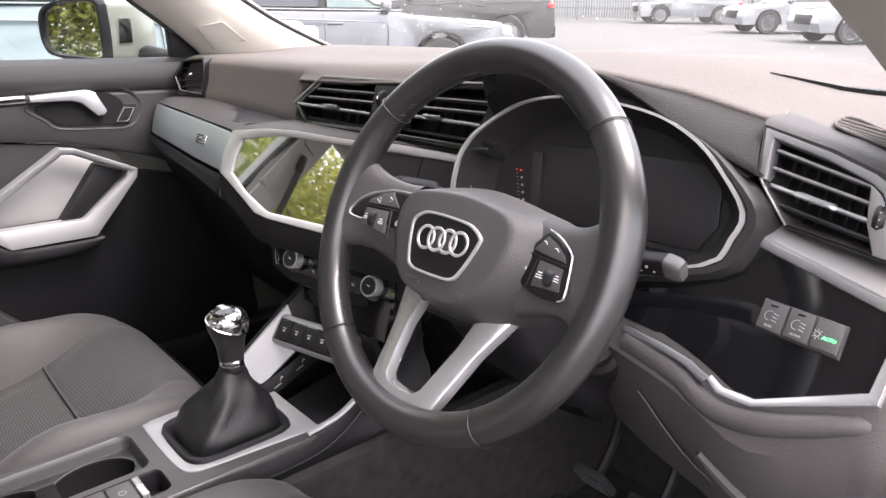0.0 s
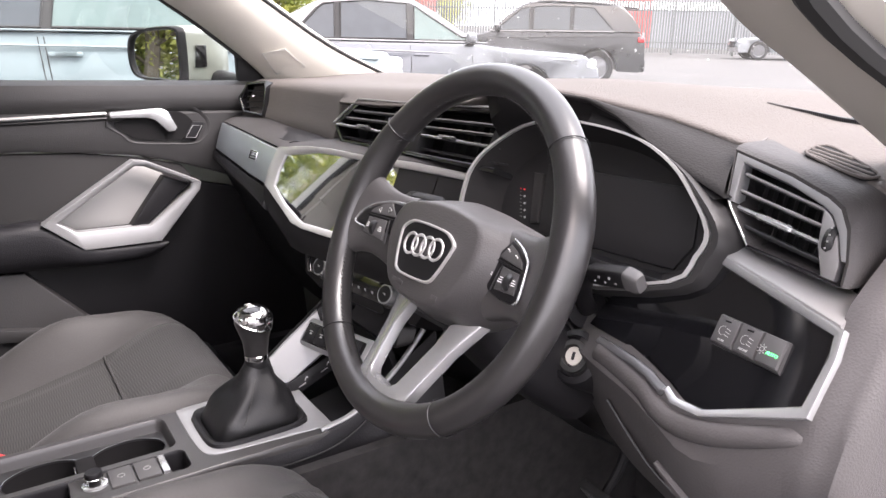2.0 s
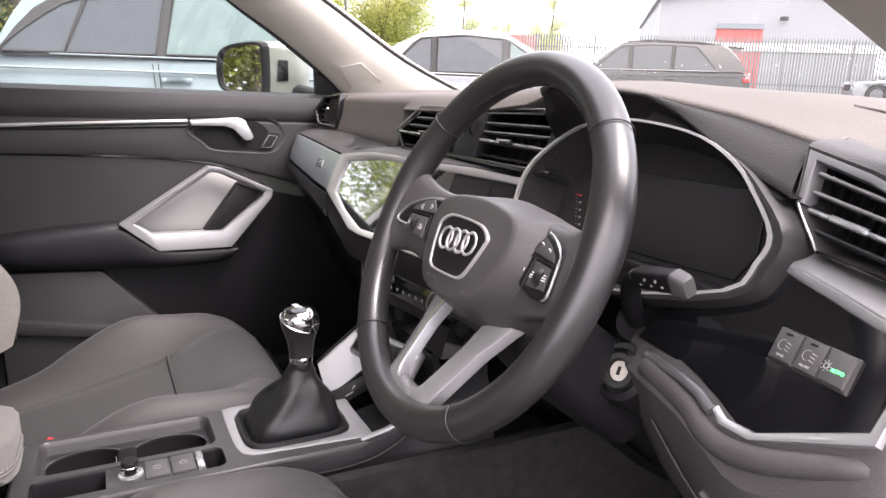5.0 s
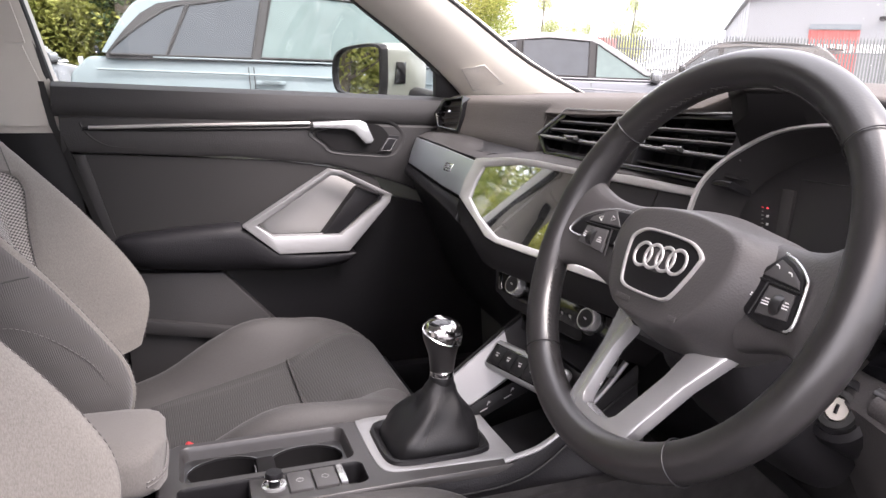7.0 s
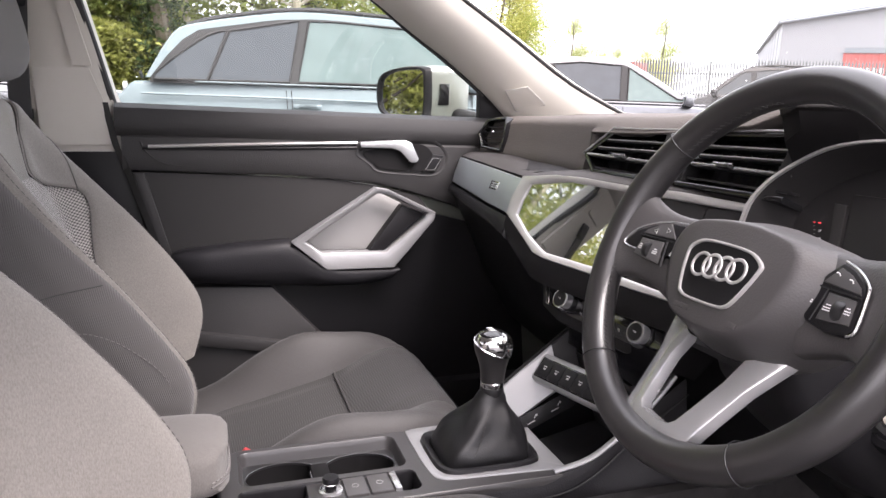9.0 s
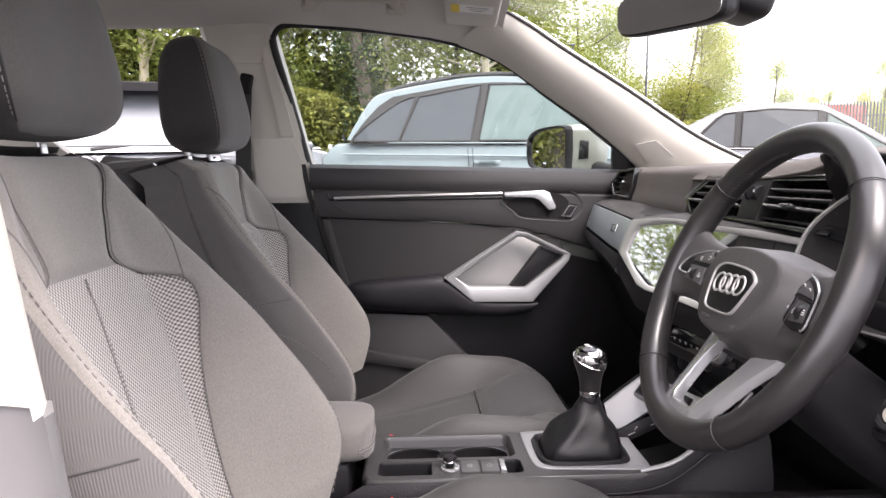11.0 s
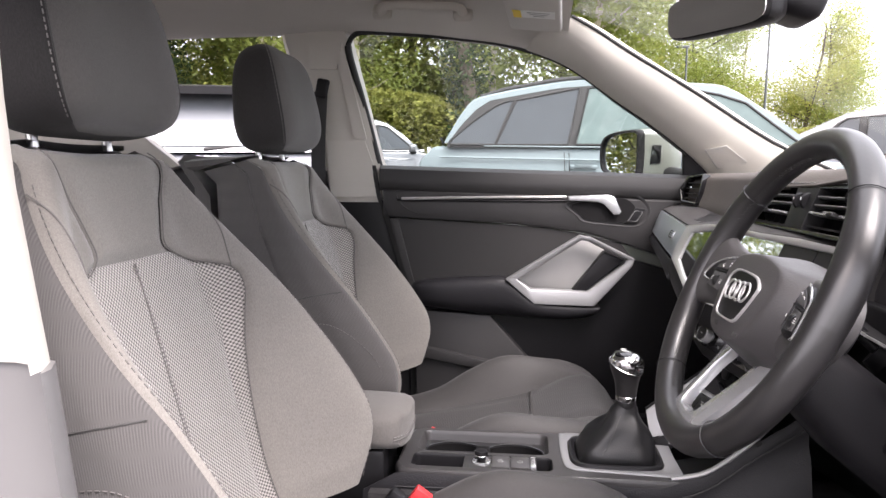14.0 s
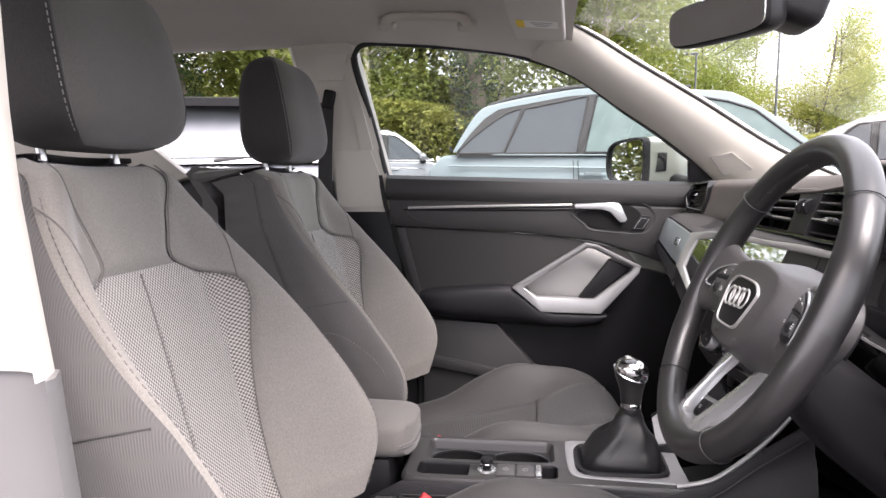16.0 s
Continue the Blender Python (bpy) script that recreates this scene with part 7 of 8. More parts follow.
        part("side_seam", tube([F(s * lim(v), v)[0] - F(s * lim(v), v)[1] * 0.002 for v in np.linspace(0.03, 0.655, 30)], 0.0011, 5), SEAM, seat)
    part("centre_seam", stitches([F(u, v)[0] + F(u, v)[1] * 0.0008 for u, v in ((-0.02, 0.71), (0.0, 0.55), (0.0, 0.3), (0.0, 0.06))], size=0.0014), THREAD, seat)
    part("centre_groove", tube(crom([F(-0.015, v)[0] - F(0, v)[1] * 0.0004 for v in np.linspace(0.06, 0.72, 10)], 3), 0.0013, 5), SEAM, seat)
    shell = [[back(u, v) + Vector((-0.012, 0, 0)) for u in (-1.5, -1.2, -0.8, 0, 0.8, 1.2, 1.5)] for v in np.linspace(0, 1, 10)]
    for r in shell:
        for k in (1, 2, 3, 4, 5):
            r[k].x = min(r[0].x, r[6].x) - 0.03
    part("back_shell", sheet(shell), SIDECLOTH, seat)
    part("top_edge", sheet([[back(u, 1.0) for u in np.linspace(-1.5, 1.5, 13)], [Vector((min(back(-1.5, 1).x, back(u, 1).x) - 0.03, back(u, 1).y, back(u, 1).z - 0.01)) for u in np.linspace(-1.5, 1.5, 13)]]), SIDECLOTH, seat)
    # headrest on two posts
    hc = Vector((-0.805, yc, 1.242))
    hm = pose(hc.x, hc.y, hc.z, 0, -12, 0)

    def pad(t, deg, out=0.0):
        """On the headrest: t runs from its foot (-1) to its top, deg goes round it from the front."""
        a = radians(deg)
        k = max(0.0, 1 - abs(t) ** 3.4) ** (1 / 2.7)
        c, s_ = math.copysign(abs(math.cos(a)) ** 0.62, math.cos(a)), math.copysign(abs(math.sin(a)) ** 0.55, math.sin(a))
        deep = 0.066 if c > 0 else 0.074 - 0.022 * t
        x = deep * (0.06 + 0.94 * k) * c - 0.010 * (1 - s_ * s_) * (c > 0)
        return hm @ Vector((x + out * c, (0.146 - 0.012 * t + out) * (0.42 + 0.58 * k) * s_, 0.113 * t))

    ts = np.sin(np.linspace(-math.pi / 2, math.pi / 2, 29))
    # shaded sides and lit front are painted by two greys of cloth
    head = part("headrest", sheet([[pad(t, d) for d in np.linspace(56, 304, 40)] for t in ts]), HEADCLOTH, seat, "cloth headrest, its sides and back in a shade-darkened grey")
    part("front_panel", sheet([[pad(t, d) for d in np.linspace(-56, 56, 26)] for t in ts]), HEADFRONT, head, "smooth front of the headrest in a paler, lit grey")
    part("crown", sheet([[pad(1.0, d) for d in np.linspace(0, 360, 40, endpoint=False)], [hm @ Vector((-0.004, 0, 0.1128))] * 40], closed=True), HEADCLOTH, head)
    part("foot", sheet([[pad(-1.0, d) for d in np.linspace(0, 360, 40, endpoint=False)], [hm @ Vector((-0.004, 0, -0.1128))] * 40], closed=True), HEADCLOTH, head)
    for s in (-1, 1):
        part("headrest_seam", tube([pad(t, s * 56, 0.0004) for t in np.linspace(-0.96, 0.97, 26)], 0.0012, 5), DTHREAD, head)
        part("headrest_stitching", stitches([pad(t, s * 60, 0.0008) for t in np.linspace(-0.93, 0.95, 26)], size=0.0008), THREAD, head)
        part("post", tube([Vector((-0.835, yc + s * 0.075, 1.17)), Vector((-0.822, yc + s * 0.075, 1.085))], 0.0065, 10), STEEL, seat, "steel headrest post")
        part("post_guide", lathe([(0.014, 0), (0.014, 0.006), (0.008, 0.008)], pose(-0.823, yc + s * 0.075, 1.105), 16), HARD, seat)

    # cushion
    def base(u, v):
        a = abs(u)
        x = -0.62 + 0.585 * v
        w = lerp([(0, 0.235), (0.3, 0.262), (0.8, 0.262), (1.0, 0.235)], v)
        z = soft([(0, 0.470), (0.4, 0.512), (0.6, 0.540), (0.66, 0.552), (0.78, 0.594), (0.86, 0.610), (0.92, 0.604), (0.97, 0.572), (1.0, 0.535)], v, 0.035)
        s = min(1.0, max(0.0, (a - 0.56) / 0.28))
        z += soft([(0, 0.02), (0.265, 0.035), (0.365, 0.068), (0.52, 0.095), (0.62, 0.084), (0.79, 0.020), (0.90, -0.015), (1.0, -0.020)], v, 0.05) * s * s * (3 - 2 * s)
        y = w * min(a, 1.0)
        if a > 0.86:
            z -= 0.045 * ((min(a, 1) - 0.86) / 0.14) ** 2
        if a > 1.0:
            z -= 0.16 * (a - 1.0) / 0.5
        return Vector((x, yc + math.copysign(y, u), z))

    def G(u, v):
        e = 0.004
        n = (base(u + e, v) - base(u - e, v)).cross(base(u, v + e) - base(u, v - e))
        n.normalize()
        return base(u, v), -n if n.z < 0 else n

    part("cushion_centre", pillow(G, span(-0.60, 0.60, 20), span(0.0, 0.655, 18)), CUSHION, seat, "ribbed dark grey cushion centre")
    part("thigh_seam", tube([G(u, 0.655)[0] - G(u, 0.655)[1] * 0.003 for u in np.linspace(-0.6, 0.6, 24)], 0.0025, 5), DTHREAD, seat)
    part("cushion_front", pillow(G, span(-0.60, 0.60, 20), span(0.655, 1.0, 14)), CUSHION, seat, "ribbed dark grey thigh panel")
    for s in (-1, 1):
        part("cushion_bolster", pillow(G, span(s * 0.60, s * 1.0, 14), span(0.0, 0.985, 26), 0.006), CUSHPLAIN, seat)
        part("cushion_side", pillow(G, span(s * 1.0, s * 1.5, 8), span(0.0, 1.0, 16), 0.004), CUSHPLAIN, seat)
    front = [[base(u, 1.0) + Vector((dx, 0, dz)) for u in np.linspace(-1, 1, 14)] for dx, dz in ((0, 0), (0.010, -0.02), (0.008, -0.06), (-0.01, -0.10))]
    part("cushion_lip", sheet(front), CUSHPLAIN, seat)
    part("frame", rbox((-0.36, yc, 0.355), (0.46, 0.42, 0.11), 0.01), HARD, seat)
    return seat


front_seat("driver_seat", -0.342, "grey cloth sports seat with a woven mesh centre", 1)
front_seat("passenger_seat", 0.375, "grey cloth sports seat with ribbed cushion beside the closed door", -1)

# belts
def belt(name, s, label):
    b = thing(name, (-0.77, s * 0.70, 0.45), label, "seat belt", "seat belts")
    pts = [Vector((-0.803, s * 0.704, 1.300)), Vector((-0.812, s * 0.708, 1.155)), Vector((-0.812, s * 0.712, 1.0)), Vector((-0.79, s * 0.710, 0.8)), Vector((-0.74, s * 0.70, 0.45))]
    line = crom(pts, 5)
    part("webbing", thick([[p + Vector((-0.021, 0, 0)), p + Vector((0.019, s * -0.004, 0))] for p in line], (0, -s * 0.0015, 0)), BELT, b)
    part("guide", rbox((-0.800, s * 0.704, 1.308), (0.034, 0.016, 0.052), 0.007, pose(0, 0, 0, 0, 12, 0), 3), HARD, b, "black belt guide")
    return b


belt("seat_belt", 1, "grey seat belt hanging at the far door pillar")
belt("seat_belt", -1, "grey seat belt hanging at the near door pillar")
for y, x, nm in ((-0.128, -0.44, "driver"), (0.132, -0.45, "passenger")):
    bk = thing("belt_buckle", (x, y, 0.52), "black belt buckle with a red release button", "belt buckle", "belt buckles")
    part("body", rbox((x, y, 0.555), (0.075, 0.022, 0.042), 0.006, pose(0, 0, 0, 0, 35, 0)), HARD, bk)
    part("release_button", rbox((x + 0.022, y, 0.575), (0.030, 0.017, 0.036), 0.003, pose(0, 0, 0, 0, 35, 0)), REDPL, bk, "red release button")
    part("stem", rbox((x - 0.05, y, 0.50), (0.05, 0.012, 0.07), 0.004, pose(0, 0, 0, 0, 30, 0)), HARD, bk)

# ---- the car park ----
TILT = pose(0, 0, 0, 2.4, 0, 0)  # the ground rises a little towards the passenger's side
ASPHALT = mat("worn_asphalt", (0.058, 0.0555, 0.0545), 0.85, var=0.25, scale=0.6, bump=0.5, grain=60)
DIRT = mat("leaf_litter", (0.09, 0.075, 0.05), 0.95, var=0.4, scale=2, bump=0.6, grain=30)
PALEBLUE = mat("pale_blue_paint", (0.165, 0.203, 0.213), 0.42, 0.0, var=0.02, spec=0.25)
BLACKCAR = mat("black_car_paint", (0.007, 0.0075, 0.009), 0.3, 0.0, var=0.05, coat=0.3)
WHITECAR = mat("white_car_paint", (0.20, 0.21, 0.225), 0.25, var=0.02, coat=1.0)
SILVERCAR = mat("silver_car_paint", (0.13, 0.137, 0.15), 0.25, 0.5, var=0.03, coat=1.0)
GREYCAR = mat("grey_car_paint", (0.16, 0.17, 0.18), 0.25, 0.4, var=0.03, coat=1.0)
PRIVACY = mat("tinted_window_glass", (0.045, 0.052, 0.058), 0.03, var=0.1, spec=0.3)
PALEGLASS = mat("pale_window_glass", (0.10, 0.135, 0.130), 0.03, var=0.1, spec=0.3)
SKYGLASS = mat("sky_bright_window_glass", (0.16, 0.18, 0.19), 0.03, var=0.05, coat=1.0, spec=1.0)
SKYGLASS.node_tree.nodes["Principled BSDF"].inputs["IOR"].default_value = 2.2
LAMPRED = mat("red_lamp_plastic", (0.55, 0.02, 0.025), 0.15, var=0.1, coat=0.8)
LAMPCLEAR = mat("clear_lamp_plastic", (0.65, 0.66, 0.68), 0.1, 0.3, var=0.1, coat=1.0)
ALLOY = mat("alloy_wheel", (0.25, 0.25, 0.26), 0.3, 0.9, var=0.08)
TYRE = mat("tyre_rubber", (0.02, 0.02, 0.021), 0.85, var=0.2, bump=0.4, grain=120)
GALV = mat("galvanised_steel", (0.13, 0.14, 0.14), 0.5, 0.6, var=0.15, scale=3, random_ob=0.12)
CLAD = mat("white_cladding", (0.21, 0.22, 0.235), 0.5, var=0.04, scale=0.3)
ROOFS = mat("grey_roof_sheet", (0.14, 0.16, 0.18), 0.5, var=0.08, scale=0.4)
SHUTTER = mat("red_shutter", (0.42, 0.07, 0.06), 0.5, var=0.1)
BRICK = mat("red_container_paint", (0.36, 0.08, 0.06), 0.6, var=0.15, scale=1)
BARK = mat("bark", (0.11, 0.09, 0.065), 0.9, var=0.35, scale=8, bump=0.8, grain=14)
BIRCH = mat("pale_bark", (0.42, 0.38, 0.28), 0.85, var=0.3, scale=5, bump=0.6, grain=14)


def leaf_mat(name, color, back):
    m = mat(name, color, 0.6, var=0.25, scale=0.35, island=0.38, spec=0.3)
    b = m.node_tree.nodes["Principled BSDF"]
    out = m.node_tree.nodes["Material Output"]
    tr = m.node_tree.nodes.new("ShaderNodeBsdfTranslucent")
    tr.inputs["Color"].default_value = (*back, 1)
    mx = m.node_tree.nodes.new("ShaderNodeMixShader")
    mx.inputs["Fac"].default_value = 0.4
    m.node_tree.links.new(b.outputs[0], mx.inputs[1])
    m.node_tree.links.new(tr.outputs[0], mx.inputs[2])
    m.node_tree.links.new(mx.outputs[0], out.inputs["Surface"])
    return m


LEAF = [leaf_mat("green_leaves", (0.17, 0.215, 0.06), (0.40, 0.47, 0.09)), leaf_mat("yellow_green_leaves", (0.255, 0.265, 0.075), (0.50, 0.51, 0.13)),
        leaf_mat("ivy_leaves", (0.040, 0.065, 0.022), (0.07, 0.11, 0.03)), leaf_mat("olive_leaves", (0.17, 0.205, 0.06), (0.38, 0.44, 0.10))]

rows = [[TILT @ Vector((x, y, 0)) for y in (-600, -120, -30, -8, 0, 8, 14, 30, 120, 600)] for x in (-600, -120, -30, -8, 0, 8, 20, 40, 120, 600)]
solo("ground", sheet(rows), ASPHALT, "pale worn asphalt of the car park", "ground", kind="structure")


def place(x, y, turn=0.0, z=0.0):
    return TILT @ pose(x, y, z, 0, 0, turn)


def parked_car(label, paint, m, length=4.66, width=1.86, height=1.66, shape="suv", side_glass=None, rails=False, tint=None, cab=None, zones=None, xb=None, belt_z=None, spoiler=None):
    """A parked car that points along its own +x; its near rear corner is built with windows, lamps, wheels and mirrors."""
    L, Wd, H = length / 2, width / 2, height
    car = thing("parked_car", (0, 0, 0), label, "car", "parked cars")
    ORIGIN[car.name] = Vector()
    belt_z = belt_z or (0.64 * H if shape == "suv" else 0.63 * H)
    wr = 0.36 if shape == "suv" else 0.32
    ax_f, ax_r = L * 0.60, -L * 0.58
    # side outline of the lower body with its wheel arches
    def arch(cx):
        return [(cx + (wr + 0.07) * math.cos(a), 0.30 + (wr + 0.07) * math.sin(a) * 1.05) for a in np.linspace(0, math.pi, 11)]
    hood = belt_z * 0.93
    low = [(-L + 0.10, 0.28)] + arch(ax_r)[::-1] + arch(ax_f)[::-1] + [(L - 0.08, 0.28), (L, 0.50), (L - 0.03, hood - 0.22), (L - 0.22, hood - 0.06), (L * 0.50, hood), (L * 0.36, belt_z), (-L * 0.93, belt_z + 0.03), (-L + 0.02, belt_z - 0.10), (-L, 0.60), (-L + 0.02, 0.40)]
    bm = bmesh.new()
    loops = []
    for q in (-1, 1):
        side = [bm.verts.new((x, q * Wd * (1 - 0.10 * max(0, (abs(x) / L)) ** 6 - 0.05 * max(0, (z - 0.75) / 0.4) ** 2), z)) for x, z in low]
        loops.append(side)
    n = len(low)
    for i in range(n):
        j = (i + 1) % n
        bm.faces.new((loops[0][i], loops[0][j], loops[1][j], loops[1][i]))
    bm.faces.new(loops[0])
    bm.faces.new(loops[1][::-1])
    bmesh.ops.recalc_face_normals(bm, faces=bm.faces)
    rims = {*loops[0]}, {*loops[1]}
    long_edges = [e for e in bm.edges if any(e.verts[0] in r and e.verts[1] in r for r in rims) and min(v.co.z for v in e.verts) > 0.45 and max(v.co.z for v in e.verts) > 0.62]
    long_edges += [e for e in bm.edges if abs(e.verts[0].co.x - e.verts[1].co.x) < 1e-5 and abs(e.verts[0].co.z - e.verts[1].co.z) < 1e-5 and e.verts[0].co.z > 0.45 and abs(e.verts[0].co.x) > L * 0.85]
    bmesh.ops.bevel(bm, geom=long_edges, offset=0.055, segments=3, profile=0.5, affect="EDGES", clamp_overlap=True)
    bmesh.ops.triangulate(bm, faces=[f for f in bm.faces if len(f.verts) > 6])
    bmesh.ops.recalc_face_normals(bm, faces=bm.faces)
    body = part("body", bm, paint, car)
    # cabin
    custom = bool(cab)
    if cab:
        pass
    elif shape == "suv":
        cab = [(L * 0.38, belt_z), (L * 0.10, H - 0.05), (-L * 0.15, H), (-L * 0.58, H - 0.03), (-L * 0.80, H - 0.10), (-L * 0.95, belt_z + 0.04)]
    else:
        cab = [(L * 0.36, belt_z), (L * 0.02, H - 0.04), (-L * 0.20, H), (-L * 0.42, H - 0.05), (-L * 0.78, belt_z + 0.04), (-L * 0.80, belt_z)]
    taper = lambda z: Wd * (0.95 - (0.13 if custom else 0.20) * (z - belt_z) / (H - belt_z))
    bm = bmesh.new()
    curve = [(p.x, p.z) for p in crom([Vector((x, 0, z)) for x, z in cab], 3)]
    sides = [[bm.verts.new((x, q * taper(z), z)) for x, z in curve] for q in (-1, 1)]
    n = len(curve)
    for i in range(n):
        j = (i + 1) % n
        bm.faces.new((sides[0][i], sides[0][j], sides[1][j], sides[1][i]))
    bm.faces.new(sides[0])
    bm.faces.new(sides[1][::-1])
    bmesh.ops.recalc_face_normals(bm, faces=bm.faces)
    es = [e for e in bm.edges if (e.verts[0] in sides[0]) == (e.verts[1] in sides[0]) and min(v.co.z for v in e.verts) > belt_z + 0.2]
    bmesh.ops.bevel(bm, geom=es, offset=0.03 if custom else 0.05, segments=1 if custom else 3, profile=0.5, affect="EDGES", clamp_overlap=True)
    cabin = part("cabin", bm, paint, car)
    dark = tint or PRIVACY
    light = side_glass or dark
    # front and rear screens
    def quad(x0, z0, x1, z1, w=0.90, out=0.006):
        d = Vector((x1 - x0, 0, z1 - z0))
        nrm = Vector((d.z, 0, -d.x)).normalized()
        if nrm.x * (1 if x0 > 0 else -1) < 0:
            nrm = -nrm
        a, b = Vector((x0, 0, z0)) + d * 0.06 + nrm * out, Vector((x0, 0, z0)) + d * 0.93 + nrm * out
        return prism([a + Vector((0, w * taper(z0), 0)), a - Vector((0, w * taper(z0), 0)), b - Vector((0, w * taper(z1), 0)), b + Vector((0, w * taper(z1), 0))], -nrm * 0.01)
    part("windscreen", quad(*cab[0], *cab[1]), SKYGLASS, cabin, "sloping windscreen")
    part("rear_window", quad(cab[-1][0], cab[-1][1] + 0.02, cab[-2][0], cab[-2][1] - 0.02), dark, cabin)
    # side windows: front, rear, quarter
    roofline = lambda x: lerp(sorted((a, b) for a, b in cab), x) - 0.065
    xb = L * 0.02 if xb is None else xb
    zones = zones or [(L * 0.345, xb + 0.03), (xb - 0.06, -L * 0.33), (-L * 0.36, -L * 0.56 if shape != "suv" else -L * 0.70)]
    for q in (-1, 1):
        xs = np.linspace(zones[0][0] + 0.02, zones[-1][1] - 0.03, 25)
        tz = [max(belt_z + 0.05, min(roofline(x) + 0.012, belt_z + 0.07 + 1.06 * (x - zones[-1][1]) + 0.05)) for x in xs]
        pts = [Vector((x, q * (taper(z) + 0.003), z)) for x, z in zip(xs, tz)] + [Vector((x, q * (taper(belt_z + 0.02) + 0.003), belt_z + 0.02)) for x in (xs[-1], xs[0])]
        part("window_surround", prism(pts, (0, -q * 0.008, 0)), RUBBER, cabin)
        for k, (xa, xc) in enumerate(zones):
            xs = np.linspace(xa, xc, 9)
            topz = [max(belt_z + 0.07, roofline(x)) for x in xs]
            if k == 2:
                topz = [min(t, belt_z + 0.06 + 0.92 * (x - xc) * 1.15 + 0.02) for t, x in zip(topz, xs)]
            if k == 0:
                topz[0] = belt_z + 0.05
            # pillars of the pale blue car lean forward at the top
            la, lc = ((0, 0.20), (0.20, 0.42), (0.42, 0))[k] if custom else (0, 0)
            xt = [x + (la + (lc - la) * i / 8) * (z - belt_z - 0.04) for i, (x, z) in enumerate(zip(xs, topz))]
            pts = [Vector((x, q * (taper(z) + 0.006), z)) for x, z in zip(xt, topz)]
            pts += [Vector((x, q * (taper(belt_z + 0.035) + 0.006), belt_z + 0.035 + 0.012 * (x < 0))) for x in (xc, xa)]
            win = part("side_window", prism(pts, (0, -q * 0.012, 0)), light if k == 0 else dark, cabin)
            part("window_frame", tube([p + Vector((0, q * 0.002, 0)) for p in pts], 0.011, 6, closed=True), RUBBER, win)
        part("belt_line", tube([Vector((L * 0.40, q * (Wd * 0.952), belt_z + 0.01)), Vector((-L * 0.72, q * (Wd * 0.952), belt_z + 0.035))], 0.008 if custom else 0.014, 6), paint if custom else SILVERCAR, cabin)
        for x in (L * 0.32, xb - 0.02, -L * 0.40):
            part("door_gap", tube([Vector((x, q * (Wd * 0.972), belt_z - 0.02)), Vector((x + 0.02, q * (Wd + 0.001), 0.70)), Vector((x, q * (Wd + 0.001), 0.42))], 0.004, 5), RUBBER, body)
        for x in (xb + 0.12, -L * 0.33):
            part("door_handle", rbox((x, q * (Wd * 0.985 + 0.012), belt_z - 0.14), (0.20, 0.03, 0.035), 0.012), paint, body)
        part("shoulder_line", tube(crom([Vector((L * 0.85, q * Wd * 0.955, hood - 0.12)), Vector((0, q * (Wd * 0.985), belt_z - 0.10)), Vector((-L * 0.9, q * Wd * 0.955, belt_z - 0.06))], 6), 0.010, 6), paint, body)
        # mirror
        mr = part("door_mirror", rbox((L * 0.31, q * (Wd + 0.10), belt_z + 0.07), (0.13, 0.20, 0.14), 0.045, None, 3), paint, car)
        part("mirror_base", rbox((L * 0.31, q * (Wd + 0.02), belt_z + 0.0), (0.10, 0.12, 0.04), 0.015), HARD, mr)
        # lamps
        part("tail_lamp", rbox((-L * 0.955, q * Wd * 0.82, belt_z - (0.30 if custom else 0.12)), (0.14, Wd * 0.30, 0.11), 0.03), LAMPRED, body, "red tail lamp")
        part("headlamp", rbox((L * 0.93, q * Wd * 0.72, hood - 0.17), (0.22, Wd * 0.42, 0.13), 0.04), LAMPCLEAR, body)
        if rails:
            part("roof_rail", tube(crom([Vector((x, q * (taper(H) * 0.97), roofline(x) + 0.085)) for x in np.linspace(L * 0.05, -L * 0.74, 9)], 3), 0.020, 8), rails, cabin, "roof rail")
    if shape == "suv" and not custom:
        part("spoiler", thick([[Vector((-L * 0.79, y, H - 0.095)), Vector((-L * 0.915, y, H - 0.125))] for y in np.linspace(-Wd * 0.74, Wd * 0.74, 5)], (0, 0, 0.055 if spoiler else 0.035)), spoiler or paint, cabin)
    part("lower_bumper", rbox((-L * 0.985, 0, 0.42), (0.12, Wd * 1.75, 0.26), 0.04), HARD, body)
    part("grille", rbox((L * 0.99, 0, hood - 0.30), (0.06, Wd * 0.9, 0.26), 0.03), HARD, body)
    part("plate", rbox((-L * 1.005, 0, 0.78), (0.015, 0.50, 0.11), 0.004), YELLOW, body)
    part("plate_bar", rbox((-L * 1.008 - 0.004, 0, 0.78), (0.012, 0.40, 0.06), 0), HARD, body)
    bm = bmesh.new()
    for k in range(4):
        tube([Vector((-L * 1.004 - 0.012, -0.081 + 0.054 * k + 0.037 * math.cos(a), belt_z - 0.02 + 0.037 * math.sin(a))) for a in np.linspace(0, 6.28, 20, endpoint=False)], 0.006, 6, closed=True, bm=bm)
    part("tail_emblem", bm, LAMPCLEAR, body, "four silver rings")
    part("wiper", tube([Vector((-L * 0.945, 0.0, belt_z + 0.06)), Vector((-L * 0.925, -0.45, belt_z + 0.10))], 0.014, 6), RUBBER, cabin)
    for x in (ax_f, ax_r):
        for q in (-1, 1):
            wm = pose(x, q * (Wd - 0.11), wr, 90 * -q, 0, 0)
            tyre = part("wheel", lathe([(wr * 0.66, -0.10), (wr * 0.95, -0.11), (wr, -0.08), (wr, 0.08), (wr * 0.95, 0.11), (wr * 0.66, 0.10), (wr * 0.64, 0.02)], wm, 30), TYRE, car)
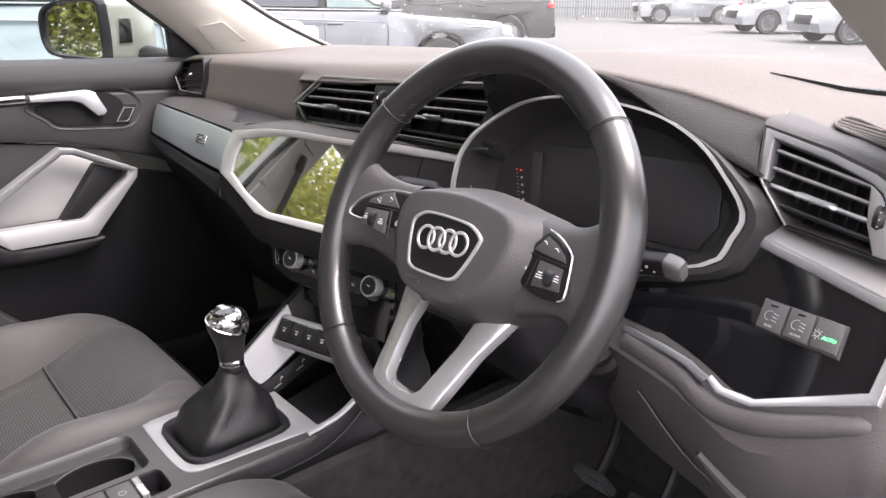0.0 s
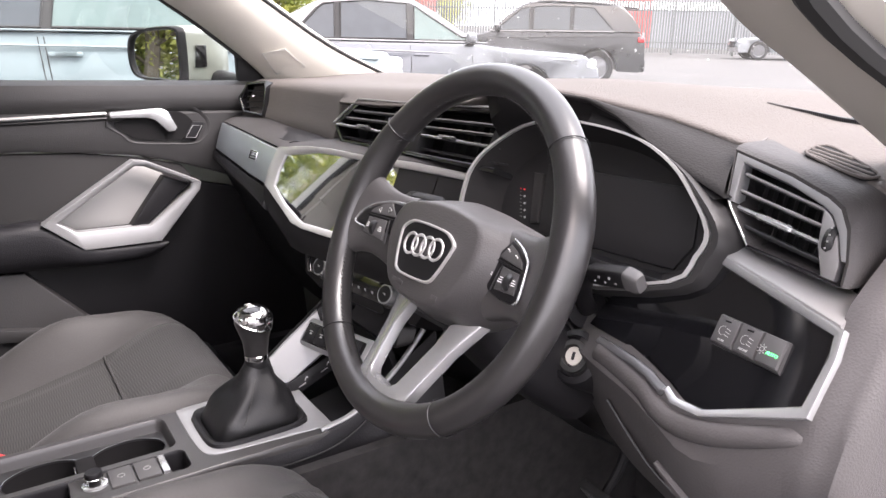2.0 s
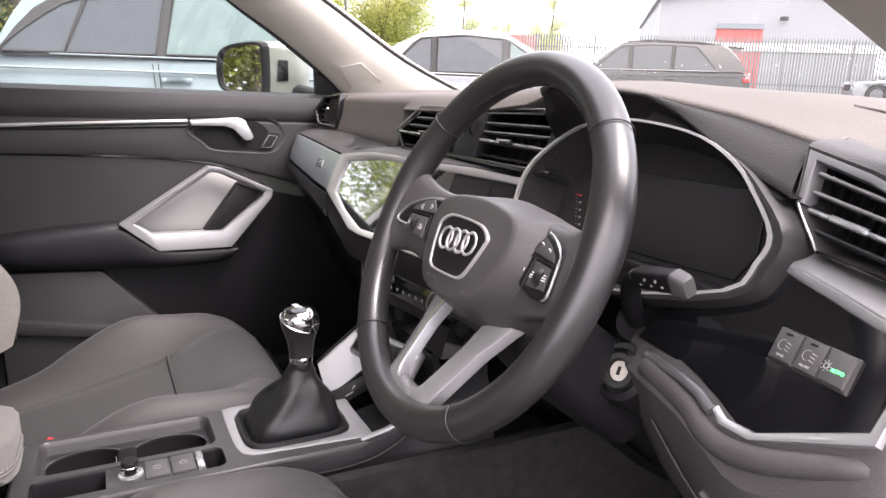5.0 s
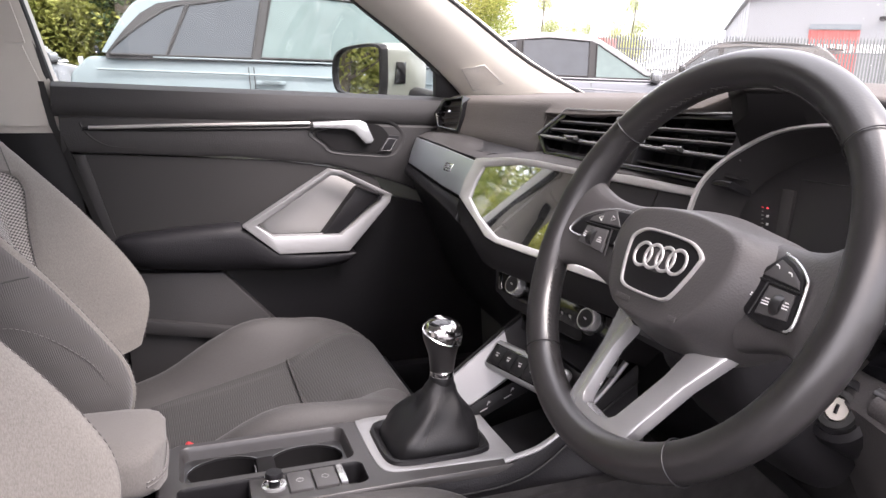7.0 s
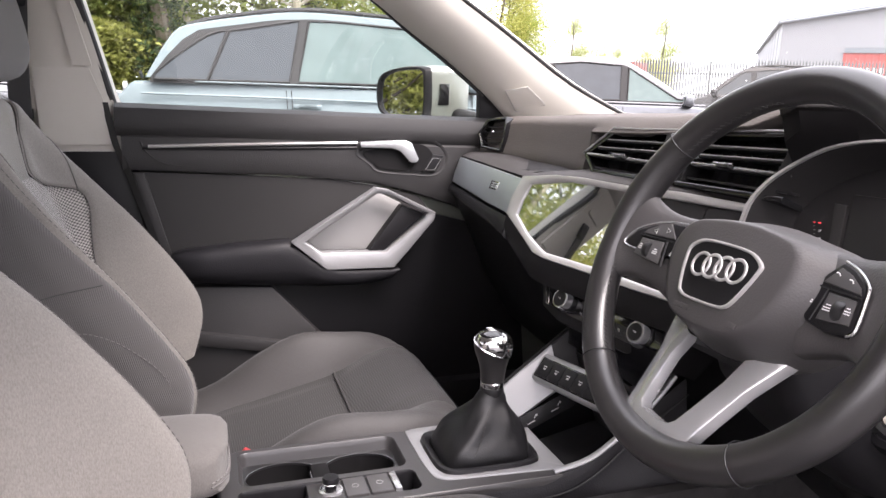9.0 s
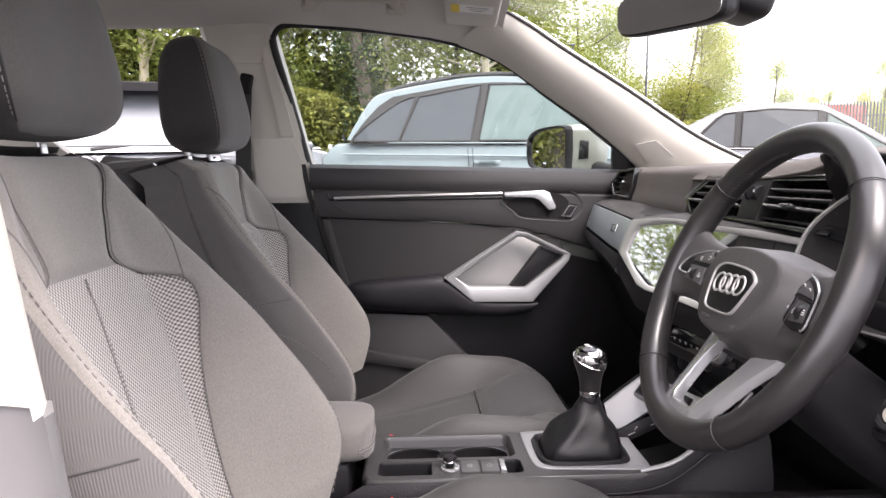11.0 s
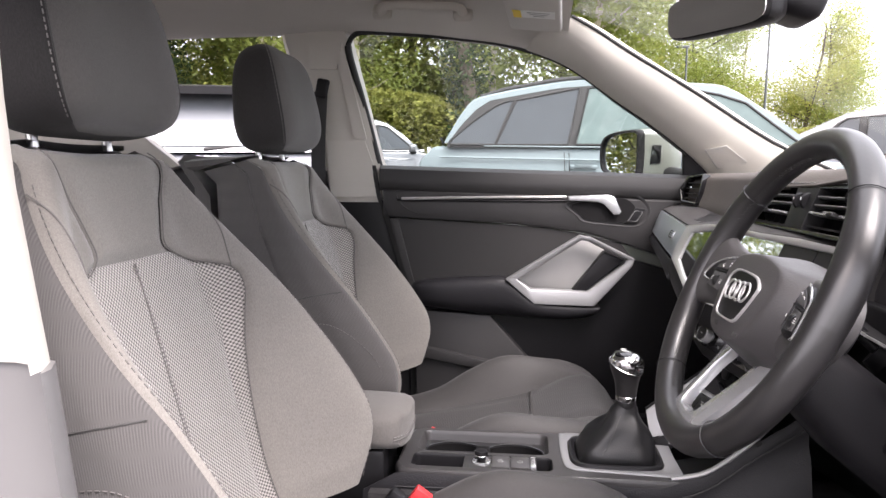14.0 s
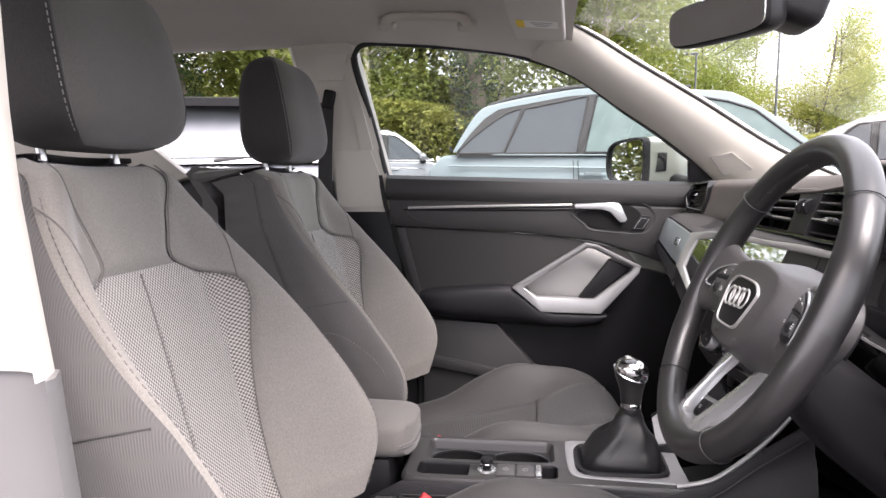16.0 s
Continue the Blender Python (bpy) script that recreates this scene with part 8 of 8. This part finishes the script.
            part("rim", lathe([(wr * 0.66, 0.03), (wr * 0.67, 0.10), (wr * 0.62, 0.095), (wr * 0.60, 0.04)], wm, 30), ALLOY, tyre)
            bm = bmesh.new()
            for k in range(5):
                a = k * 2 * math.pi / 5
                c, s_ = math.cos(a), math.sin(a)
                sp = [wm @ Vector((c * r - s_ * t, s_ * r + c * t, h)) for r, t, h in ((0.05, 0.03, 0.095), (wr * 0.63, 0.045, 0.085), (wr * 0.63, -0.045, 0.085), (0.05, -0.03, 0.095))]
                prism(sp, wm.to_3x3() @ Vector((0, 0, -0.03)), bm=bm)
            part("spokes", bm, ALLOY, tyre)
            part("brake_disc", lathe([(wr * 0.60, 0.0), (wr * 0.60, 0.02), (0.0, 0.02)], wm, 20), HARD, tyre)
    car.matrix_world = m
    return car


parked_car("pale blue sport utility car with tinted rear windows", PALEBLUE, place(0.98, 5.95, -2), 4.30, 1.86, 1.67, "suv", PALEGLASS, RUBBER,
           cab=[(1.16, 1.10), (0.56, 1.55), (0.21, 1.63), (-0.59, 1.67), (-0.92, 1.650), (-1.50, 1.550), (-1.70, 1.46), (-1.90, 1.13)], xb=-0.80, belt_z=1.07,
           zones=[(1.05, -0.76), (-0.83, -1.44), (-1.455, -1.84)])
parked_car("black sport utility car parked before the steel fence", BLACKCAR, place(10.4, 11.9, 138), 4.7, 1.9, 1.66, "suv", PRIVACY, RUBBER)
parked_car("silver saloon car with a dark roof line", SILVERCAR, place(4.71, 7.83, -28), 5.0, 1.86, 1.52, "saloon", PALEGLASS)
parked_car("white sport utility car parked with its tail this way", WHITECAR, place(-3.31, 5.72, 112), 4.5, 1.85, 1.60, "suv", tint=SKYGLASS, spoiler=HARD)
parked_car("dark grey hatchback parked by the hedge", GREYCAR, place(-2.9, 11.8, 8), 4.3, 1.8, 1.52, "suv", None, None)
for x, y, a, p, lab in ((28.5, 17.2, 140, GREYCAR, "dark grey parked hatchback far off"), (24.5, 10.6, 142, WHITECAR, "white parked car far off"), (21.4, 6.9, 143, WHITECAR, "white parked car with silver wheels far off"), (18.6, 3.2, 143, SILVERCAR, "silver parked car far off")):
    parked_car(lab, p, place(x, y, a), 4.3, 1.82, 1.5, "suv")

# palisade fence
fence = thing("palisade_fence", (0, 0, 0), "grey galvanised steel palisade fence with pointed pales", "fence")
ORIGIN[fence.name] = Vector()
fa, fb = Vector((14.5, 32.5, 0)), Vector((36.5, 14.5, 0))
d = (fb - fa).normalized()
q = Vector((-d.y, d.x, 0))
pale_me = finish(prism([Vector((-0.034, 0, 0.08)), Vector((-0.034, 0, 2.45)), Vector((0, 0, 2.60)), Vector((0.034, 0, 2.45)), Vector((0.034, 0, 0.08)), Vector((0, -0.02, 0.08))][:5], (0, 0.02, 0)), "pale", GALV, 0)
n = int((fb - fa).length / 0.125)
ang = math.degrees(math.atan2(d.y, d.x))
for k in range(n):
    o = new("pale", pale_me)
    o.parent = fence
    p = fa + d * (k * 0.125)
    o.matrix_basis = place(p.x, p.y, ang)
for z in (0.55, 1.95):
    part("rail", tube([TILT @ (fa + q * 0.04 + Vector((0, 0, z))), TILT @ (fb + q * 0.04 + Vector((0, 0, z)))], 0.03, 4), GALV, fence)
for k in range(int((fb - fa).length / 2.75) + 1):
    p = fa + d * (k * 2.75) + q * 0.08
    bm = rbox((0, 0, 1.25), (0.10, 0.06, 2.5), 0)
    bmesh.ops.transform(bm, matrix=place(p.x, p.y, ang), verts=bm.verts)
    part("post", bm, GALV, fence)

# warehouse behind the fence
shed = thing("warehouse", (0, 0, 0), "low white clad warehouse with grey gabled roof and red shutter", "building")
ORIGIN[shed.name] = Vector()
A, B, C = Vector((31.0, 34.5, 0)), Vector((35.6, 30.6, 0)), Vector((40.2, 26.7, 0))
back = Vector((0.62, 0.78, 0)) * 38
wall_top = lambda p: Vector((0, 0, 5.35))
front = [A, C, C + Vector((0, 0, 5.2)), B + Vector((0, 0, 6.05)), A + Vector((0, 0, 5.2))]
part("wall", prism([TILT @ p for p in front], TILT.to_3x3() @ (back * 0.01)), CLAD, shed)
part("wall", prism([TILT @ p for p in (A, A + back, A + back + Vector((0, 0, 5.2)), A + Vector((0, 0, 5.2)))], (0.3, -0.2, 0)), CLAD, shed)
part("wall", prism([TILT @ p for p in (C, C + back, C + back + Vector((0, 0, 5.2)), C + Vector((0, 0, 5.2)))], (-0.3, 0.2, 0)), CLAD, shed)
for a, b in ((A, B), (C, B)):
    ea, eb = a + (a - B) * 0.04 + Vector((0, 0, 5.15)), B + Vector((0, 0, 6.10))
    part("roof", prism([TILT @ (p - back * 0.005) for p in (ea, eb, eb + back, ea + back)], (0, 0, 0.16)), ROOFS, shed)
    part("verge", tube([TILT @ (ea - back * 0.006), TILT @ (eb - back * 0.006)], 0.09, 6), ROOFS, shed)
sd = (C - A).normalized()
nv = Vector((sd.y, -sd.x, 0)) if Vector((sd.y, -sd.x, 0)).dot(back) < 0 else Vector((-sd.y, sd.x, 0))
p0 = A + sd * 3.3 + nv * 0.03
door_pts = [p0, p0 + sd * 2.6, p0 + sd * 2.6 + Vector((0, 0, 3.55)), p0 + Vector((0, 0, 3.55))]
sh = part("shutter_door", prism([TILT @ p for p in door_pts], nv * -0.02), SHUTTER, shed, "closed red roller shutter")
for k in range(8):
    x = p0 + sd * (0.33 * k + 0.14) + nv * 0.03
    part("shutter_rib", tube([TILT @ (x + Vector((0, 0, 0.1))), TILT @ (x + Vector((0, 0, 3.4)))], 0.04, 5), SHUTTER, sh)
part("shutter_box", prism([TILT @ (p + nv * 0.12) for p in (p0 + Vector((0, 0, 3.5)), p0 + sd * 2.6 + Vector((0, 0, 3.5)), p0 + sd * 2.6 + Vector((0, 0, 3.8)), p0 + Vector((0, 0, 3.8)))], nv * -0.1), ROOFS, shed)
part("wall_band", prism([TILT @ (p + nv * 0.06) for p in (A + Vector((0, 0, 2.2)), C + Vector((0, 0, 2.2)), C + Vector((0, 0, 2.7)), A + Vector((0, 0, 2.7)))], nv * -0.05), PAPER, shed)
part("flood_lamp", rbox(TILT @ (A + sd * 6.9 + nv * 0.3 + Vector((0, 0, 4.1))), (0.35, 0.35, 0.22), 0.05), HARD, shed)
for k in range(1, 12):
    x = A + back * (k / 12)
    part("cladding_seam", tube([TILT @ (x + Vector((0, 0, 0.1))), TILT @ (x + Vector((0, 0, 5.1)))], 0.03, 4), ROOFS, shed)
box = solo("shipping_container", rbox((0, 0, 1.3), (2.4, 6.0, 2.6), 0.03), BRICK, "red steel shipping container beyond the fence", "container")
box.matrix_world = place(19.5, 36, 40)


# ---- trees ----
def leaves(points, size, rnd, bm=None, verts=None):
    """Loose leaf clumps: bent quads round the given places."""
    verts, faces = [], []
    for p, r in points:
        s = size * rnd.uniform(0.6, 1.4)
        ax = Vector((rnd.gauss(0, 1), rnd.gauss(0, 1), rnd.gauss(0, 0.6))).normalized()
        bx = ax.cross(Vector((rnd.gauss(0, 1), rnd.gauss(0, 1), rnd.gauss(0, 1)))).normalized()
        cz = ax.cross(bx) * 0.25 * s
        i = len(verts)
        verts += [p - ax * s, p - bx * s * 0.45 + cz, p + ax * s, p + bx * s * 0.45 + cz]
        faces.append((i, i + 1, i + 2, i + 3))
    me = bpy.data.meshes.new("crown")
    me.from_pydata([tuple(v) for v in verts], [], faces)
    return me


def tree(name, label, height, spread, bark, leaf, seed, count=5200, ivy=False, bare=0.25, girth=0.016):
    rnd = random.Random(seed)
    t = thing(name, (0, 0, 0), label, "tree", "trees by the car park")
    ORIGIN[t.name] = Vector()
    lean = Vector((rnd.uniform(-0.05, 0.05), rnd.uniform(-0.05, 0.05), 0))
    stem = [Vector((0, 0, -0.2)) + (lean * k * height * 0.3 + Vector((rnd.uniform(-0.1, 0.1), rnd.uniform(-0.1, 0.1), 0))) * (k > 0) + Vector((0, 0, height * 0.92 * k / 6)) for k in range(7)]
    line = crom(stem, 4)
    r0 = girth * height
    bm = tube(line, lambda q: r0 * (1 - 0.85 * q) + 0.012, 9)
    tips = []
    for k in range(22):
        q = rnd.uniform(bare, 0.97)
        p = line[int(q * (len(line) - 1))]
        a = rnd.uniform(0, 6.283)
        ln = spread * (1.0 - 0.55 * abs(q - 0.55)) * rnd.uniform(0.55, 1.0)
        e = p + Vector((math.cos(a) * ln, math.sin(a) * ln, ln * rnd.uniform(0.15, 0.75)))
        mid_ = p.lerp(e, 0.5) + Vector((0, 0, -0.06 * ln))
        tube(crom([p, mid_, e], 3), lambda s, rr=r0 * 0.32 * (1 - 0.5 * q): rr * (1 - 0.85 * s) + 0.006, 5, bm=bm)
        tips += [(p.lerp(e, s), ln) for s in (0.45, 0.7, 0.9, 1.0)]
    part("trunk", bm, bark, t)
    pts = []
    for k in range(count):
        c, ln = rnd.choice(tips)
        r = 0.30 * ln + 0.22
        pts.append((c + Vector((rnd.gauss(0, r), rnd.gauss(0, r), rnd.gauss(0, r * 0.75))) * 0.75, r))
    me = leaves(pts, 0.062, rnd)
    me.materials.append(leaf)
    o = new("crown", me)
    o.parent = t
    if ivy:
        pts = []
        for k in range(5200):
            q = rnd.random() ** 0.9 * 0.85
            p = line[int(q * (len(line) - 1))]
            a, r = rnd.uniform(0, 6.283), r0 * (1.2 + 2.0 * rnd.random()) * (1.2 - 0.5 * q)
            pts.append((p + Vector((math.cos(a) * r, math.sin(a) * r, rnd.uniform(-0.25, 0.25))), r))
        me = leaves(pts, 0.055, rnd)
        me.materials.append(LEAF[2])
        o = new("ivy", me)
        o.parent = t
        tagged(o, "dark ivy round the trunk")
    return t


kinds = [tree("ivy_tree", "tall tree with an ivy-clad trunk", 11.0, 2.7, BARK, LEAF[0], 3, 17000, True, 0.35, 0.012),
         tree("birch_tree", "slender pale-barked tree with thin yellow-green leaves", 10.0, 2.1, BIRCH, LEAF[3], 5, 13000, False, 0.3, 0.0095),
         tree("broadleaf_tree", "broad leafy tree turning yellow-green", 8.5, 3.0, BARK, LEAF[1], 8, 19000, False, 0.15),
         tree("dark_tree", "full green tree with drooping branches", 9.5, 3.0, BARK, LEAF[0], 13, 19000, False, 0.12)]
rnd = random.Random(21)
spots = [(-7.4, 13.3, 0), (-5.6, 13.2, 1), (-1.35, 13.6, 0), (1.0, 13.9, 1), (-9.5, 14.5, 1), (-8.0, 17.0, 2), (-6.6, 15.5, 0), (-5.0, 18.0, 3), (-3.6, 13.9, 1), (-3.0, 17.0, 2), (-1.7, 16.0, 3), (-0.9, 14.6, 1), (0.6, 17.5, 2), (1.9, 16.4, 0),
         (2.9, 19.2, 3, 0.62), (3.7, 21.5, 2, 0.62), (4.5, 19.4, 3, 0.52), (5.5, 21.0, 2, 0.56), (6.4, 21.5, 1, 0.58), (7.5, 20.2, 2, 0.56), (8.2, 20.6, 3, 0.52), (8.6, 22.0, 2, 0.50), (9.9, 22.5, 3, 0.30),
         (-12, 15.0, 0), (-14, 12.0, 3), (-15.5, 9.0, 2), (-16, 6.0, 0), (-17, 3.0, 1), (-17.5, 0.0, 3), (-11.5, 10.5, 1), (-13.0, 7.6, 2), (-14, 4.2, 1),
         (19.8, 39, 3, 0.58), (24, 44, 2, 0.50), (27, 46, 3, 0.45), (31, 47, 2, 0.55), (40, 60, 3), (55, 50, 2),
         (-12.0, -34.0, 3), (-4.0, -36.0, 0), (5.0, -35.0, 2), (14.0, -33.0, 3), (-18.0, -6.0, 1)]
first = set()
for x, y, k, *size in spots:
    m = place(x, y, rnd.uniform(0, 360)) @ Matrix.Diagonal((*[size[0] if size else rnd.uniform(0.85, 1.2)] * 3, 1))
    if k not in first:
        first.add(k)
        kinds[k].matrix_basis = m
    else:
        c = copy_thing(kinds[k], Matrix())
        c.matrix_basis = m

# undergrowth along the edge
def undergrowth(name, label, line, depth, height, count, size, leaf, seed):
    r = random.Random(seed)
    pts = []
    for k in range(count):
        q = r.random() * (len(line) - 1.001)
        i = int(q)
        p = Vector((*line[i], 0)).lerp(Vector((*line[i + 1], 0)), q - i)
        w = r.gauss(0, depth)
        h = height * (0.75 + 0.5 * noise.noise(Vector((p.x * 0.45, p.y * 0.45, seed)))) * (1 - r.random() ** 2.2 * 0.98)
        pts.append((TILT @ (p + Vector((0.3 * w, w, h))), 0.2))
    me = leaves(pts, size, r)
    me.materials.append(leaf)
    return tagged(new(name, me), label, "bush", kind="stuff")


undergrowth("hedge", "yellow-green tangled bushes along the car park edge", [(-14, 13.5), (-8, 14.3), (-2, 14.4), (3, 16.0), (6, 19.5), (10, 22)], 0.7, 2.2, 110000, 0.048, LEAF[1], 4)
undergrowth("thicket", "dark green thicket behind the bushes", [(-16, 14), (-8, 17.5), (-3, 18), (1.5, 19)], 1.4, 3.6, 70000, 0.075, LEAF[3], 6)
undergrowth("back_bushes", "green bushes behind the parked cars", [(-13, 13), (-15, 8), (-16, 3), (-16.5, -3)], 0.8, 3.6, 24000, 0.09, LEAF[0], 9)
for x, y, h in ((3.61, 17.0, 3.4), (5.48, 17.0, 4.6)):
    pole = thing("lamp_post", TILT @ Vector((x, y, 0)), "slim grey steel lamp post", "lamp post", "lamp posts")
    part("shaft", tube([TILT @ Vector((x, y, 0)), TILT @ Vector((x, y, h))], lambda t: 0.034 - 0.010 * t, 10), GALV, pole)
    part("lamp_head", rbox(TILT @ Vector((x - 0.10, y, h)), (0.30, 0.12, 0.05), 0.02), GALV, pole)
